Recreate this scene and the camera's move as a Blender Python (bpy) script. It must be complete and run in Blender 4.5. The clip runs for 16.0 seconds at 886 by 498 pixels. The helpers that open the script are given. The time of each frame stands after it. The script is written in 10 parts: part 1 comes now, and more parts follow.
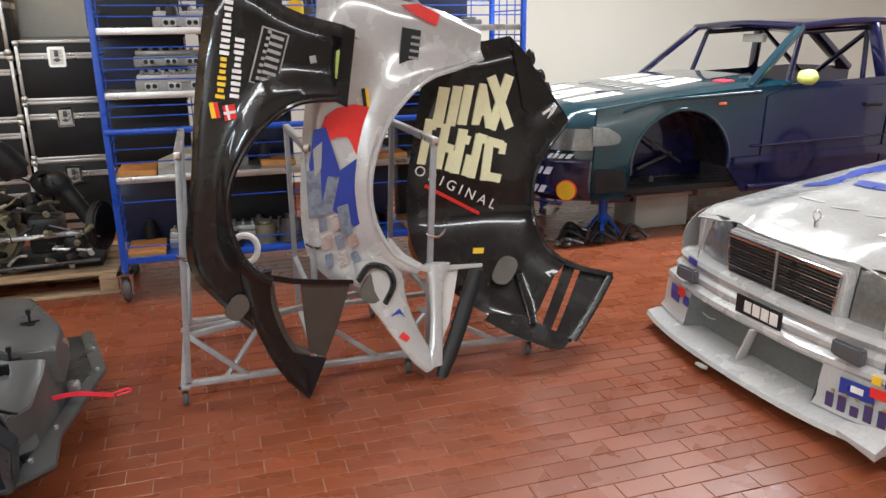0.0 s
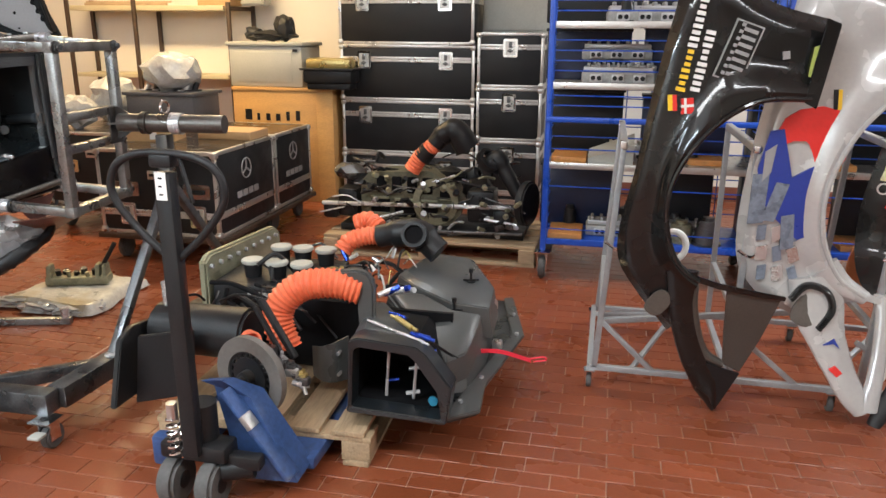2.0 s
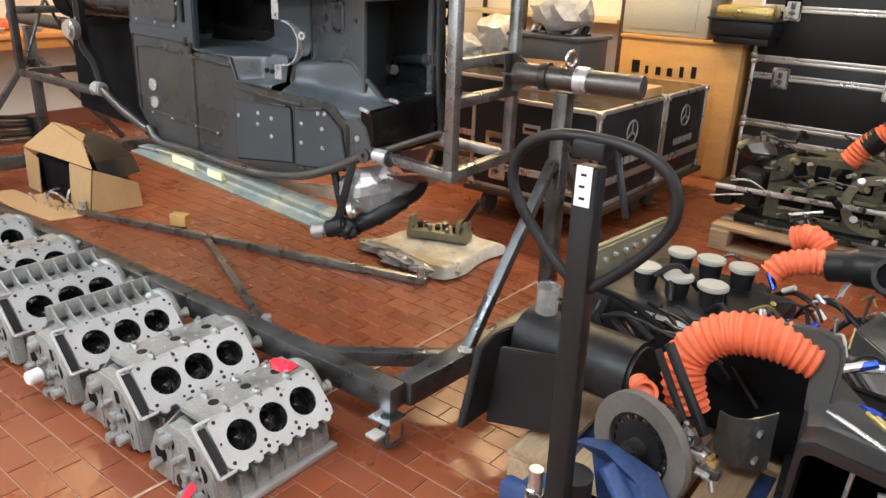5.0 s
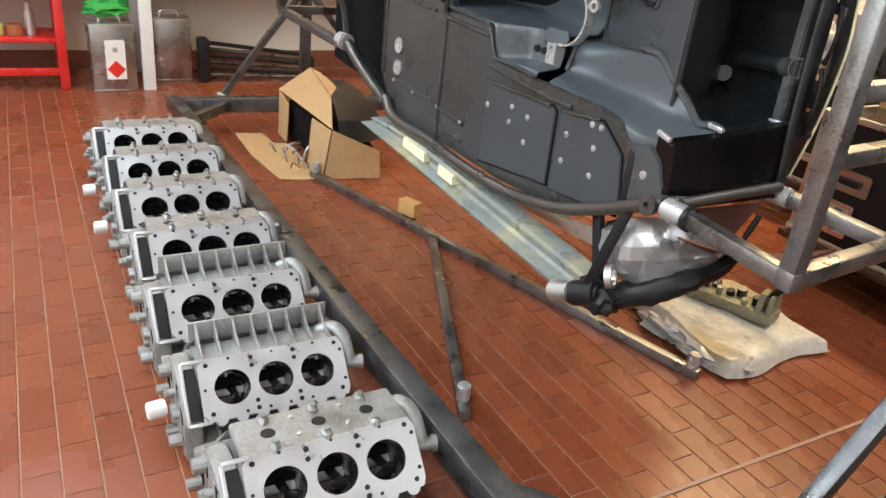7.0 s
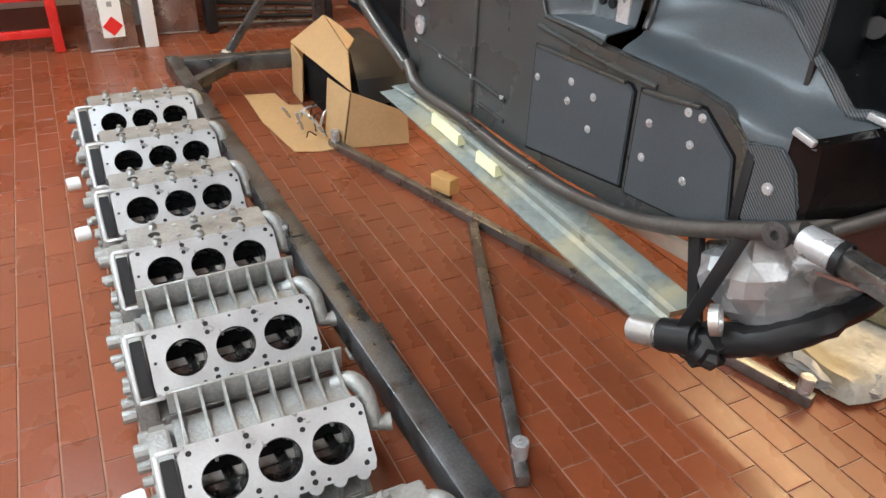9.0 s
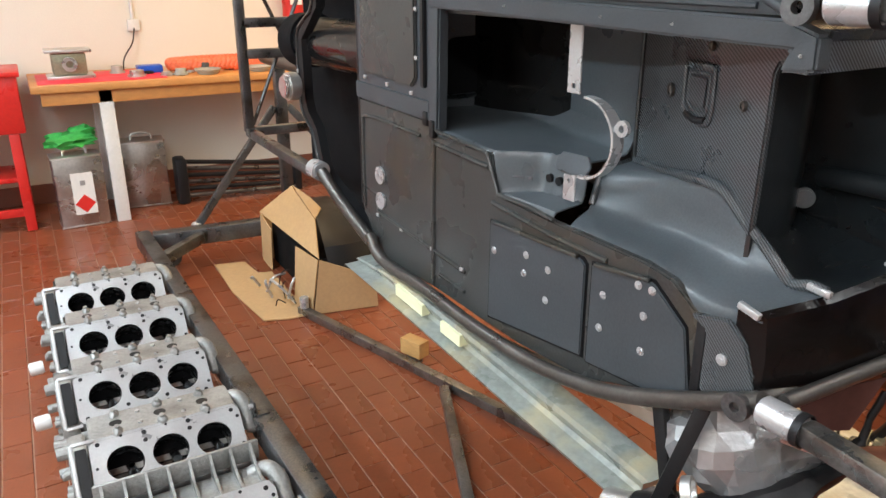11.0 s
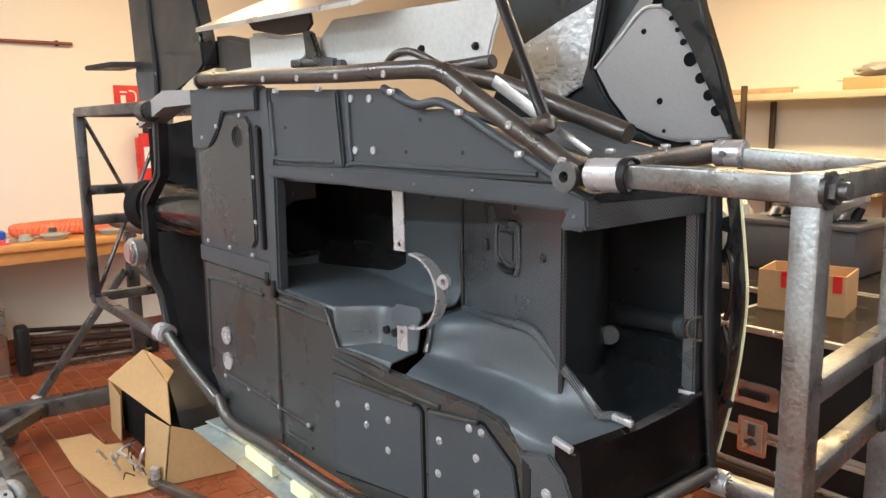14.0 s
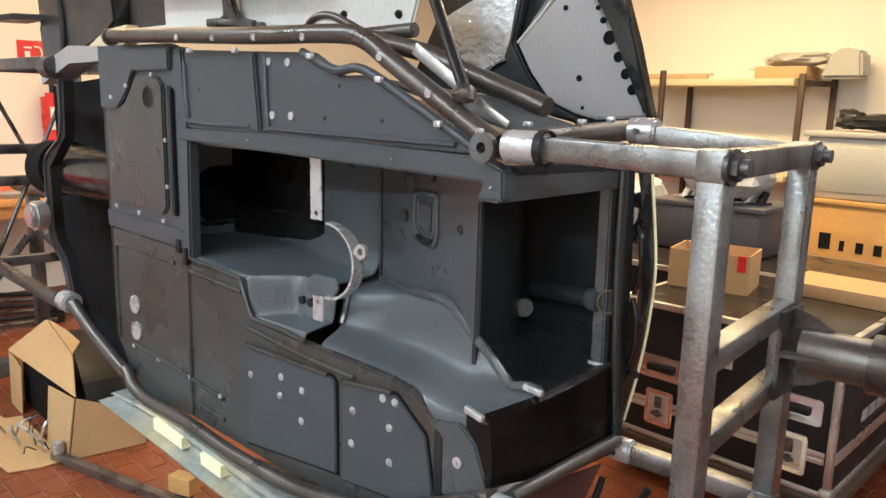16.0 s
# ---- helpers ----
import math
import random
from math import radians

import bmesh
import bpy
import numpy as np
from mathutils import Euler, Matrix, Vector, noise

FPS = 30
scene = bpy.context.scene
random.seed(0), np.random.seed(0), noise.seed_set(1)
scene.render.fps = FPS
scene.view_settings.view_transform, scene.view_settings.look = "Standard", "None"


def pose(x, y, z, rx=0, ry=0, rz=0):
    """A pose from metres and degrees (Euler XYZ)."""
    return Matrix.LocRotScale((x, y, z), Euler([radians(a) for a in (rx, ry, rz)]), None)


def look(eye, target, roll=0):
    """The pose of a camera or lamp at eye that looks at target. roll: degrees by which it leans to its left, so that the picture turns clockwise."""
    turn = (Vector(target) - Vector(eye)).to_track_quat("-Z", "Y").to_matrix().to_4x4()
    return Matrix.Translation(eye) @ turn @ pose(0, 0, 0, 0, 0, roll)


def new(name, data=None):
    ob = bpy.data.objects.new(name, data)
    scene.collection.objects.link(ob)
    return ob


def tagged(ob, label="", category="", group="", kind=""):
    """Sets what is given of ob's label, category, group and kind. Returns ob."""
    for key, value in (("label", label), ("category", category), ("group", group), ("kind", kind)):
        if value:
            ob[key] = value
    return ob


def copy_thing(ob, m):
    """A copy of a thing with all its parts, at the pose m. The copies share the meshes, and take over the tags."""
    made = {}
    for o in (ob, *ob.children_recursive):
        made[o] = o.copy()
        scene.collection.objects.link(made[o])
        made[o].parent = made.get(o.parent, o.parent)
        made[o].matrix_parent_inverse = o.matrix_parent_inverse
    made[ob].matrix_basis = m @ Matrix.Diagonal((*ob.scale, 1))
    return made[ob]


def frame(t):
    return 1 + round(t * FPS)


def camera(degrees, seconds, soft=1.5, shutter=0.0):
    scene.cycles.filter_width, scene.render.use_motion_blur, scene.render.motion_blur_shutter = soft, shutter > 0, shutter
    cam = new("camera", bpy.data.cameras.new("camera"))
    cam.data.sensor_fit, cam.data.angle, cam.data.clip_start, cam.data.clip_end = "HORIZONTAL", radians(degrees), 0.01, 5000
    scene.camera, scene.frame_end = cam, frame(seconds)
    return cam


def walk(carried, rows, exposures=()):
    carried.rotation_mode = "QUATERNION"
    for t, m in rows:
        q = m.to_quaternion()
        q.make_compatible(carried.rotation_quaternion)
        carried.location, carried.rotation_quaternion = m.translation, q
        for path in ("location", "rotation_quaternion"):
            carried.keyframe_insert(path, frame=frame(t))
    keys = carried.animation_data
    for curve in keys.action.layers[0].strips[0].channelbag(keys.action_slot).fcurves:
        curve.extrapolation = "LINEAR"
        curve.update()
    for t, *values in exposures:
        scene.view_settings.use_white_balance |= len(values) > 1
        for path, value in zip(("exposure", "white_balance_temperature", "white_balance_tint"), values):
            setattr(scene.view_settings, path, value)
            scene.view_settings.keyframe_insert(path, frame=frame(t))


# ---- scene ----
cam = camera(61.5, 16.0)
# seconds, eye, target, roll
PATH = [
    (0, (0.317, 0.169, 1.592), (0.929, 2.108, 0.996), -0.7),
    (0.5, (0.275, 0.193, 1.587), (0.634, 2.205, 1.024), 0.4),
    (1, (0.220, 0.198, 1.582), (0.294, 2.242, 1.022), 0.7),
    (1.5, (0.169, 0.194, 1.570), (-0.043, 2.225, 0.999), 0.4),
    (2, (0.126, 0.189, 1.564), (-0.307, 2.177, 0.970), 0.4),
    (2.5, (0.082, 0.182, 1.566), (-0.509, 2.124, 0.955), 0.7),
    (3, (0.035, 0.193, 1.562), (-0.673, 2.090, 0.937), 0.9),
    (3.5, (-0.059, 0.248, 1.547), (-0.911, 2.066, 0.865), -0.5),
    (3.7, (-0.100, 0.304, 1.543), (-1.034, 2.071, 0.837), -0.9),
    (5.8, (-0.794, 1.190, 1.499), (-2.222, 2.551, 0.723), 5.5),
    (6, (-0.881, 1.284, 1.489), (-2.381, 2.557, 0.700), 6.0),
    (6.5, (-1.048, 1.438, 1.485), (-2.686, 2.495, 0.650), 6.5),
    (7, (-1.235, 1.532, 1.465), (-2.886, 2.507, 0.563), 6.2),
    (7.5, (-1.380, 1.605, 1.461), (-2.988, 2.569, 0.471), 5.7),
    (8, (-1.521, 1.685, 1.448), (-3.108, 2.601, 0.382), 4.5),
    (8.2, (-1.582, 1.733, 1.441), (-3.175, 2.612, 0.353), 3.9),
    (10.3, (-1.834, 1.837, 1.518), (-3.473, 2.640, 0.439), -0.2),
    (10.5, (-1.818, 1.842, 1.522), (-3.497, 2.695, 0.548), 0.0),
    (11, (-1.757, 1.850, 1.541), (-3.494, 2.816, 0.805), 0.0),
    (11.5, (-1.716, 1.862, 1.561), (-3.455, 2.925, 0.975), -0.8),
    (12, (-1.696, 1.871, 1.565), (-3.419, 2.990, 1.041), -1.5),
    (12.5, (-1.679, 1.884, 1.573), (-3.396, 3.038, 1.108), -2.6),
    (13, (-1.657, 1.885, 1.580), (-3.364, 3.080, 1.195), -2.6),
    (13.5, (-1.643, 1.884, 1.585), (-3.317, 3.140, 1.242), -1.3),
    (14, (-1.636, 1.888, 1.580), (-3.264, 3.203, 1.242), -0.9),
    (14.5, (-1.630, 1.888, 1.575), (-3.211, 3.258, 1.231), -0.2),
    (15, (-1.627, 1.889, 1.574), (-3.162, 3.308, 1.221), 1.1),
    (15.5, (-1.630, 1.897, 1.566), (-3.132, 3.346, 1.189), 1.6),
    (16, (-1.630, 1.903, 1.567), (-3.106, 3.371, 1.162), 1.4),
]
walk(cam, [(t, look(eye, target, roll)) for t, eye, target, roll in PATH], [(0, -0.3), (1.5, -0.15), (3.5, -0.1), (6.0, -0.08), (16, -0.1)])

# ---- world and lamps ----
world = bpy.data.worlds.new("world")
scene.world = world
world.use_nodes = True
sky = world.node_tree.nodes.new("ShaderNodeTexSky")
sky.sky_type, sky.sun_disc, sky.sun_elevation, sky.sun_rotation = "NISHITA", False, radians(35), radians(120)
world.node_tree.links.new(sky.outputs["Color"], world.node_tree.nodes["Background"].inputs["Color"])
world.node_tree.nodes["Background"].inputs["Strength"].default_value = 0.08


def strip_lamp(x, y, z, length, wide, watts, colour, turn=0):
    data = bpy.data.lights.new("strip_light", "AREA")
    data.shape, data.size, data.size_y, data.energy, data.color = "RECTANGLE", length, wide, watts, colour
    ob = new("strip_light", data)
    ob.matrix_world = pose(x, y, z, 0, 0, turn)
    return ob


COOL, WARM = (0.93, 0.96, 0.98), (1.0, 0.72, 0.38)
# cool colour of the fill lamps added to light the shell from the south
DAYFILL = (0.74, 0.89, 1.0)
LAMPS = [
    (2.1, 5.4, 3.1, 2.4, 0.25, 45, COOL, 0), (3.9, 4.7, 3.1, 2.4, 0.25, 215, COOL, 0), (6.3, 3.6, 3.1, 2.4, 0.25, 100, COOL, 0),
    (2.2, 0.8, 3.1, 2.4, 0.25, 84, COOL, 0), (-0.95, 0.65, 3.1, 2.4, 0.25, 94, COOL, 0), (-3.2, -1.3, 3.1, 2.4, 0.25, 250, DAYFILL, 0),
    (-1.6, 4.3, 3.1, 2.4, 0.25, 36, COOL, 0), (-4.6, 1.2, 3.1, 2.4, 0.25, 80, DAYFILL, 0),
    (-6.2, 3.4, 3.1, 1.4, 0.25, 45, WARM, 90), (-3.8, 5.9, 3.1, 2.4, 0.25, 150, WARM, 0),
]
for lamp in LAMPS:
    strip_lamp(*lamp)

# ---- materials ----


def material(name, colour, rough=0.5, metal=0.0, vary=0.12, scale=6.0, fine=60.0, bump=0.05, rough_vary=0.12, stain=None, stain_at=0.62, coat=0.0, per_object=0.0, emit=0.0, weave=0.0, stretch=(1, 1, 1), gloss=0.5):
    """A surface with large and fine variation of colour and gloss, and a fine relief."""
    m = bpy.data.materials.new(name)
    m.use_nodes = True
    nt = m.node_tree
    nd, ln = nt.nodes, nt.links
    b = nd["Principled BSDF"]
    b.inputs["Metallic"].default_value = metal
    b.inputs["Coat Weight"].default_value = coat
    b.inputs["Specular IOR Level"].default_value = gloss
    b.inputs["Coat Roughness"].default_value = 0.06
    tc, mp = nd.new("ShaderNodeTexCoord"), nd.new("ShaderNodeMapping")
    mp.inputs["Scale"].default_value = stretch
    ln.new(tc.outputs["Object"], mp.inputs["Vector"])

    def noise_node(s, detail):
        n = nd.new("ShaderNodeTexNoise")
        n.inputs["Scale"].default_value, n.inputs["Detail"].default_value = s, detail
        ln.new(mp.outputs["Vector"], n.inputs["Vector"])
        return n.outputs["Fac"]

    big, small = noise_node(scale, 4), noise_node(fine, 3)
    mix = nd.new("ShaderNodeMath")
    mix.operation = "ADD"
    ln.new(big, mix.inputs[0]), ln.new(small, mix.inputs[1])
    rng = nd.new("ShaderNodeMapRange")
    rng.inputs["From Min"].default_value, rng.inputs["From Max"].default_value = 0.6, 1.4
    rng.inputs["To Min"].default_value, rng.inputs["To Max"].default_value = 1 - vary, 1 + vary
    ln.new(mix.outputs[0], rng.inputs["Value"])
    value = rng.outputs["Result"]
    if per_object:
        info = nd.new("ShaderNodeObjectInfo")
        geo = nd.new("ShaderNodeNewGeometry")
        both = nd.new("ShaderNodeMath")
        both.operation = "ADD"
        ln.new(info.outputs["Random"], both.inputs[0]), ln.new(geo.outputs["Random Per Island"], both.inputs[1])
        frac = nd.new("ShaderNodeMath")
        frac.operation = "FRACT"
        ln.new(both.outputs[0], frac.inputs[0])
        pr = nd.new("ShaderNodeMapRange")
        pr.inputs["To Min"].default_value, pr.inputs["To Max"].default_value = 1 - per_object, 1 + per_object
        ln.new(frac.outputs[0], pr.inputs["Value"])
        mul = nd.new("ShaderNodeMath")
        mul.operation = "MULTIPLY"
        ln.new(value, mul.inputs[0]), ln.new(pr.outputs["Result"], mul.inputs[1])
        value = mul.outputs[0]
    col = nd.new("ShaderNodeMix")
    col.data_type, col.blend_type = "RGBA", "MULTIPLY"
    col.inputs["Factor"].default_value = 1.0
    col.inputs["A"].default_value = (*colour, 1)
    ln.new(value, col.inputs["B"])
    out = col.outputs["Result"]
    if stain:
        patch = noise_node(scale * 0.6, 6)
        sr = nd.new("ShaderNodeMapRange")
        sr.inputs["From Min"].default_value, sr.inputs["From Max"].default_value = stain_at - 0.08, stain_at + 0.08
        ln.new(patch, sr.inputs["Value"])
        sm = nd.new("ShaderNodeMix")
        sm.data_type = "RGBA"
        sm.inputs["B"].default_value = (*stain, 1)
        ln.new(sr.outputs["Result"], sm.inputs["Factor"]), ln.new(out, sm.inputs["A"])
        out = sm.outputs["Result"]
    if weave:
        wv = nd.new("ShaderNodeTexWave")
        wv.wave_type, wv.bands_direction = "BANDS", "DIAGONAL"
        wv.inputs["Scale"].default_value = weave
        ln.new(mp.outputs["Vector"], wv.inputs["Vector"])
        wm = nd.new("ShaderNodeMix")
        wm.data_type, wm.blend_type = "RGBA", "ADD"
        wm.inputs["B"].default_value = (0.09, 0.10, 0.108, 1)
        ln.new(wv.outputs["Fac"], wm.inputs["Factor"]), ln.new(out, wm.inputs["A"])
        out = wm.outputs["Result"]
    ln.new(out, b.inputs["Base Color"])
    rr = nd.new("ShaderNodeMapRange")
    rr.inputs["From Min"].default_value, rr.inputs["From Max"].default_value = 0.3, 0.7
    rr.inputs["To Min"].default_value, rr.inputs["To Max"].default_value = max(0.02, rough - rough_vary), min(1, rough + rough_vary)
    ln.new(big, rr.inputs["Value"]), ln.new(rr.outputs["Result"], b.inputs["Roughness"])
    if bump:
        bp = nd.new("ShaderNodeBump")
        bp.inputs["Strength"].default_value, bp.inputs["Distance"].default_value = min(1, bump * 4), 0.004
        ln.new(mix.outputs[0], bp.inputs["Height"]), ln.new(bp.outputs["Normal"], b.inputs["Normal"])
    if emit:
        b.inputs["Emission Color"].default_value, b.inputs["Emission Strength"].default_value = (*colour, 1), emit
    return m


TILE = material("red_clay_tile", (0.212, 0.056, 0.023), 0.30, vary=0.14, scale=3, fine=90, bump=0.02, per_object=0.12, rough_vary=0.1)
GROUT = material("grey_grout", (0.40, 0.24, 0.17), 0.85, scale=8, bump=0.1)
WALL = material("cream_wall_paint", (0.78, 0.74, 0.66), 0.7, vary=0.04, scale=1.5, fine=120, bump=0.03)
CEILING = material("white_ceiling_paint", (0.8, 0.79, 0.76), 0.8, vary=0.03)
SKIRT = material("brown_skirting_tile", (0.2, 0.07, 0.045), 0.4)
# base colour lowered to paint in the shade of the rear well
CARBON = material("black_carbon_fibre", (0.013, 0.016, 0.018), 0.36, vary=0.25, scale=5, fine=200, bump=0.03, rough_vary=0.15, coat=0.3)
WEAVE = material("carbon_weave", (0.016, 0.019, 0.021), 0.32, vary=0.15, scale=6, fine=220, bump=0.03, weave=78, coat=0.25)
# paler carbon: the light on hump, shelf and footwell wall is in the colour
LITCARBON = material("lit_satin_carbon_moulding", (0.082, 0.096, 0.106), 0.36, vary=0.2, scale=5, fine=180, bump=0.03, rough_vary=0.1)
PLATE = material("dark_grey_undertray", (0.050, 0.059, 0.067), 0.42, vary=0.15, scale=7, fine=160, bump=0.04)
STAINED = material("stained_dark_laminate", (0.044, 0.046, 0.045), 0.3, vary=0.3, scale=4, fine=150, bump=0.03, stain=(0.066, 0.052, 0.034), stain_at=0.60, rough_vary=0.16)
STEEL = material("bare_steel", (0.13, 0.132, 0.135), 0.36, 0.8, vary=0.4, scale=11, fine=140, bump=0.05, stain=(0.07, 0.062, 0.055), stain_at=0.60, rough_vary=0.18)
TUBE = material("brown_black_tube", (0.13, 0.12, 0.11), 0.36, 0.75, vary=0.25, scale=8, fine=90, bump=0.04)
SHINY = material("turned_steel", (0.54, 0.55, 0.56), 0.3, 0.55, vary=0.1, scale=20, fine=200, bump=0.02)
CHROME = material("chrome", (0.75, 0.75, 0.76), 0.1, 1.0, vary=0.05, bump=0.0)
ALLOY = material("cast_alloy", (0.34, 0.34, 0.325), 0.45, 0.45, vary=0.25, scale=14, fine=120, bump=0.12, stain=(0.19, 0.185, 0.17), stain_at=0.64)
MACHINED = material("machined_alloy", (0.5, 0.505, 0.505), 0.38, 0.5, vary=0.08, scale=14, fine=150, bump=0.04)
BORE = material("oily_bore", (0.10, 0.10, 0.10), 0.22, 0.85, vary=0.4, scale=30)
BLACK = material("black_plastic", (0.014, 0.014, 0.015), 0.42, vary=0.2, scale=10, fine=120, bump=0.04, gloss=0.3)
# for black parts, and for sheets and blocks that paint shade in hollows
MATTBLACK = material("matt_black_lining_and_shade", (0.006, 0.006, 0.007), 0.85, vary=0.3, scale=10, bump=0.05, gloss=0.15)
RUBBER = material("grey_rubber", (0.09, 0.088, 0.085), 0.75, vary=0.25, scale=12, bump=0.1)
BLUE = material("blue_powder_coat", (0.012, 0.08, 0.5), 0.35, vary=0.15, scale=10, bump=0.04)
NAVY = material("worn_navy_paint", (0.035, 0.075, 0.2), 0.42, vary=0.3, scale=9, bump=0.06, stain=(0.12, 0.13, 0.15), stain_at=0.68)
GREYPAINT = material("grey_hammer_paint", (0.32, 0.33, 0.34), 0.4, 0.3, vary=0.12, scale=15, bump=0.05)
ORANGE = material("orange_silicone_hose", (0.8, 0.17, 0.075), 0.45, vary=0.15, scale=18, bump=0.08)
WOOD = material("pale_pallet_wood", (0.42, 0.3, 0.18), 0.75, vary=0.3, scale=9, fine=60, bump=0.15, per_object=0.15, stretch=(0.25, 2, 2))
PLY = material("warm_plywood", (0.55, 0.31, 0.11), 0.6, vary=0.15, scale=5, fine=40, bump=0.06, stretch=(1, 1, 3))
BENCHWOOD = material("orange_beech", (0.6, 0.27, 0.08), 0.45, vary=0.18, scale=6, fine=50, bump=0.04, stretch=(3, 0.4, 1))
CARD = material("brown_cardboard", (0.52, 0.33, 0.16), 0.8, vary=0.1, scale=6, fine=60, bump=0.05)
CASEBLACK = material("black_flight_case_board", (0.013, 0.0135, 0.015), 0.42, vary=0.2, scale=8, fine=150, bump=0.05, gloss=0.3)
CASETOP = material("brown_black_case_lid", (0.03, 0.024, 0.02), 0.2, vary=0.2, scale=8, fine=150, bump=0.03, gloss=0.3)
ALU = material("brushed_aluminium", (0.6, 0.59, 0.57), 0.35, 0.85, vary=0.12, scale=12, fine=120, bump=0.03)
WHITE = material("white_paint", (0.74, 0.74, 0.72), 0.3, vary=0.06, scale=5, bump=0.01, coat=0.6)
CARWHITE = material("dusty_white_car_paint", (0.44, 0.44, 0.43), 0.2, vary=0.12, scale=6, bump=0.01, coat=0.8, stain=(0.5, 0.48, 0.44), stain_at=0.72)
CARSILVER = material("silver_car_paint", (0.46, 0.455, 0.445), 0.24, 0.15, vary=0.06, scale=7, bump=0.01, coat=0.8)
CARGREEN = material("deep_teal_car_paint", (0.005, 0.034, 0.048), 0.12, 0.1, vary=0.15, scale=4, bump=0.0, coat=1.0)
TWOTONE = material("teal_to_violet_car_paint", (0.005, 0.034, 0.048), 0.12, 0.1, vary=0.15, scale=4, bump=0.0, coat=1.0)
nodes, links = TWOTONE.node_tree.nodes, TWOTONE.node_tree.links
split, fade, blend = nodes.new("ShaderNodeSeparateXYZ"), nodes.new("ShaderNodeMapRange"), nodes.new("ShaderNodeMix")
links.new(nodes["Texture Coordinate"].outputs["Object"], split.inputs["Vector"])
tilt = nodes.new("ShaderNodeMath")
tilt.operation, tilt.inputs[1].default_value = "MULTIPLY_ADD", -1.6
links.new(split.outputs["Z"], tilt.inputs[0]), links.new(split.outputs["X"], tilt.inputs[2])
fade.inputs["From Min"].default_value, fade.inputs["From Max"].default_value = 2.2, 3.4
links.new(tilt.outputs[0], fade.inputs["Value"])
blend.data_type = "RGBA"
blend.inputs["A"].default_value, blend.inputs["B"].default_value = (0.005, 0.036, 0.048, 1), (0.008, 0.010, 0.055, 1)
links.new(fade.outputs["Result"], blend.inputs["Factor"]), links.new(blend.outputs["Result"], nodes["Principled BSDF"].inputs["Base Color"])
CARBLUE = material("dark_violet_blue_car_paint", (0.008, 0.009, 0.05), 0.18, 0.25, vary=0.15, scale=4, bump=0.0, coat=1.0)
CARBLACK = material("black_car_paint", (0.010, 0.010, 0.010), 0.25, vary=0.2, scale=7, bump=0.01, coat=0.55, gloss=0.2)
RED = material("red_paint", (0.62, 0.025, 0.02), 0.35, vary=0.1, bump=0.02)
REDTAG = material("red_tag_vinyl", (0.8, 0.03, 0.06), 0.5, vary=0.08)
DECALBLUE = material("deep_blue_vinyl", (0.02, 0.045, 0.28), 0.35, vary=0.08)
DECALRED = material("bright_red_vinyl", (0.7, 0.03, 0.025), 0.35, vary=0.08)
DECALCREAM = material("pale_cream_vinyl", (0.86, 0.86, 0.56), 0.4, vary=0.06)
DECALWHITE = material("white_vinyl", (0.78, 0.78, 0.76), 0.4, vary=0.05)
DECALGREY = material("grey_vinyl", (0.3, 0.3, 0.3), 0.4, vary=0.08)
YELLOW = material("yellow_vinyl", (0.85, 0.55, 0.03), 0.4, vary=0.06)
BLUEGREY = material("blue_grey_vinyl", (0.16, 0.19, 0.24), 0.3, vary=0.4, scale=16, fine=60, bump=0.02)
DECALVIOLET = material("dark_violet_vinyl", (0.06, 0.035, 0.12), 0.4, vary=0.08)
MOUTH = material("grey_intake_lining", (0.12, 0.13, 0.125), 0.5, vary=0.2, scale=8, bump=0.05)
GREEN = material("green_cloth", (0.05, 0.42, 0.08), 0.8, vary=0.25, scale=14, bump=0.2)
LIME = material("lime_foam", (0.65, 0.75, 0.2), 0.7, vary=0.1)
FOAM = material("white_foam_sheet", (0.74, 0.71, 0.62), 0.55, vary=0.1, scale=8, fine=40, bump=0.15, stain=(0.5, 0.45, 0.34), stain_at=0.68)
PADFOAM = material("film_wrapped_foam", (0.55, 0.53, 0.46), 0.35, vary=0.25, scale=9, fine=40, bump=0.2, stain=(0.4, 0.33, 0.2), stain_at=0.6)
CUP = material("clear_plastic_cup", (0.8, 0.82, 0.82), 0.08, vary=0.03)
CUP.node_tree.nodes["Principled BSDF"].inputs["Transmission Weight"].default_value = 0.85
FILM = material("clear_plastic_film", (0.42, 0.43, 0.43), 0.2, vary=0.25, scale=7, fine=30, bump=0.3)
FIBRE = material("raw_glass_fibre", (0.24, 0.265, 0.245), 0.3, vary=0.3, scale=7, fine=50, bump=0.12, stain=(0.45, 0.4, 0.26), stain_at=0.6)
SILVERFOIL = material("silver_heat_foil", (0.6, 0.61, 0.62), 0.3, 0.75, vary=0.12, scale=9, fine=50, bump=0.25)
SKIRTGLOSS = material("glossy_black_laminate", (0.005, 0.004, 0.004), 0.22, vary=0.3, scale=6, gloss=0.3, rough_vary=0.1)
FLAP = material("brown_painted_sheet", (0.095, 0.040, 0.034), 0.5, vary=0.2)
BRIGHTSTEEL = material("ground_steel_tube", (0.25, 0.25, 0.245), 0.34, 0.85, vary=0.35, scale=12, fine=150, bump=0.04, stain=(0.13, 0.12, 0.11), stain_at=0.6, rough_vary=0.16)
FACET = material("silver_faceted_sheet", (0.42, 0.43, 0.44), 0.3, 0.6, vary=0.12, scale=9, fine=60, bump=0.06)
LINER = material("grey_white_liner", (0.64, 0.63, 0.60), 0.5, 0.1, vary=0.12, scale=5, fine=70, bump=0.05)
PATCHSKIN = material("brown_grey_patch", (0.085, 0.073, 0.062), 0.45, vary=0.2, scale=8, fine=100, bump=0.04)
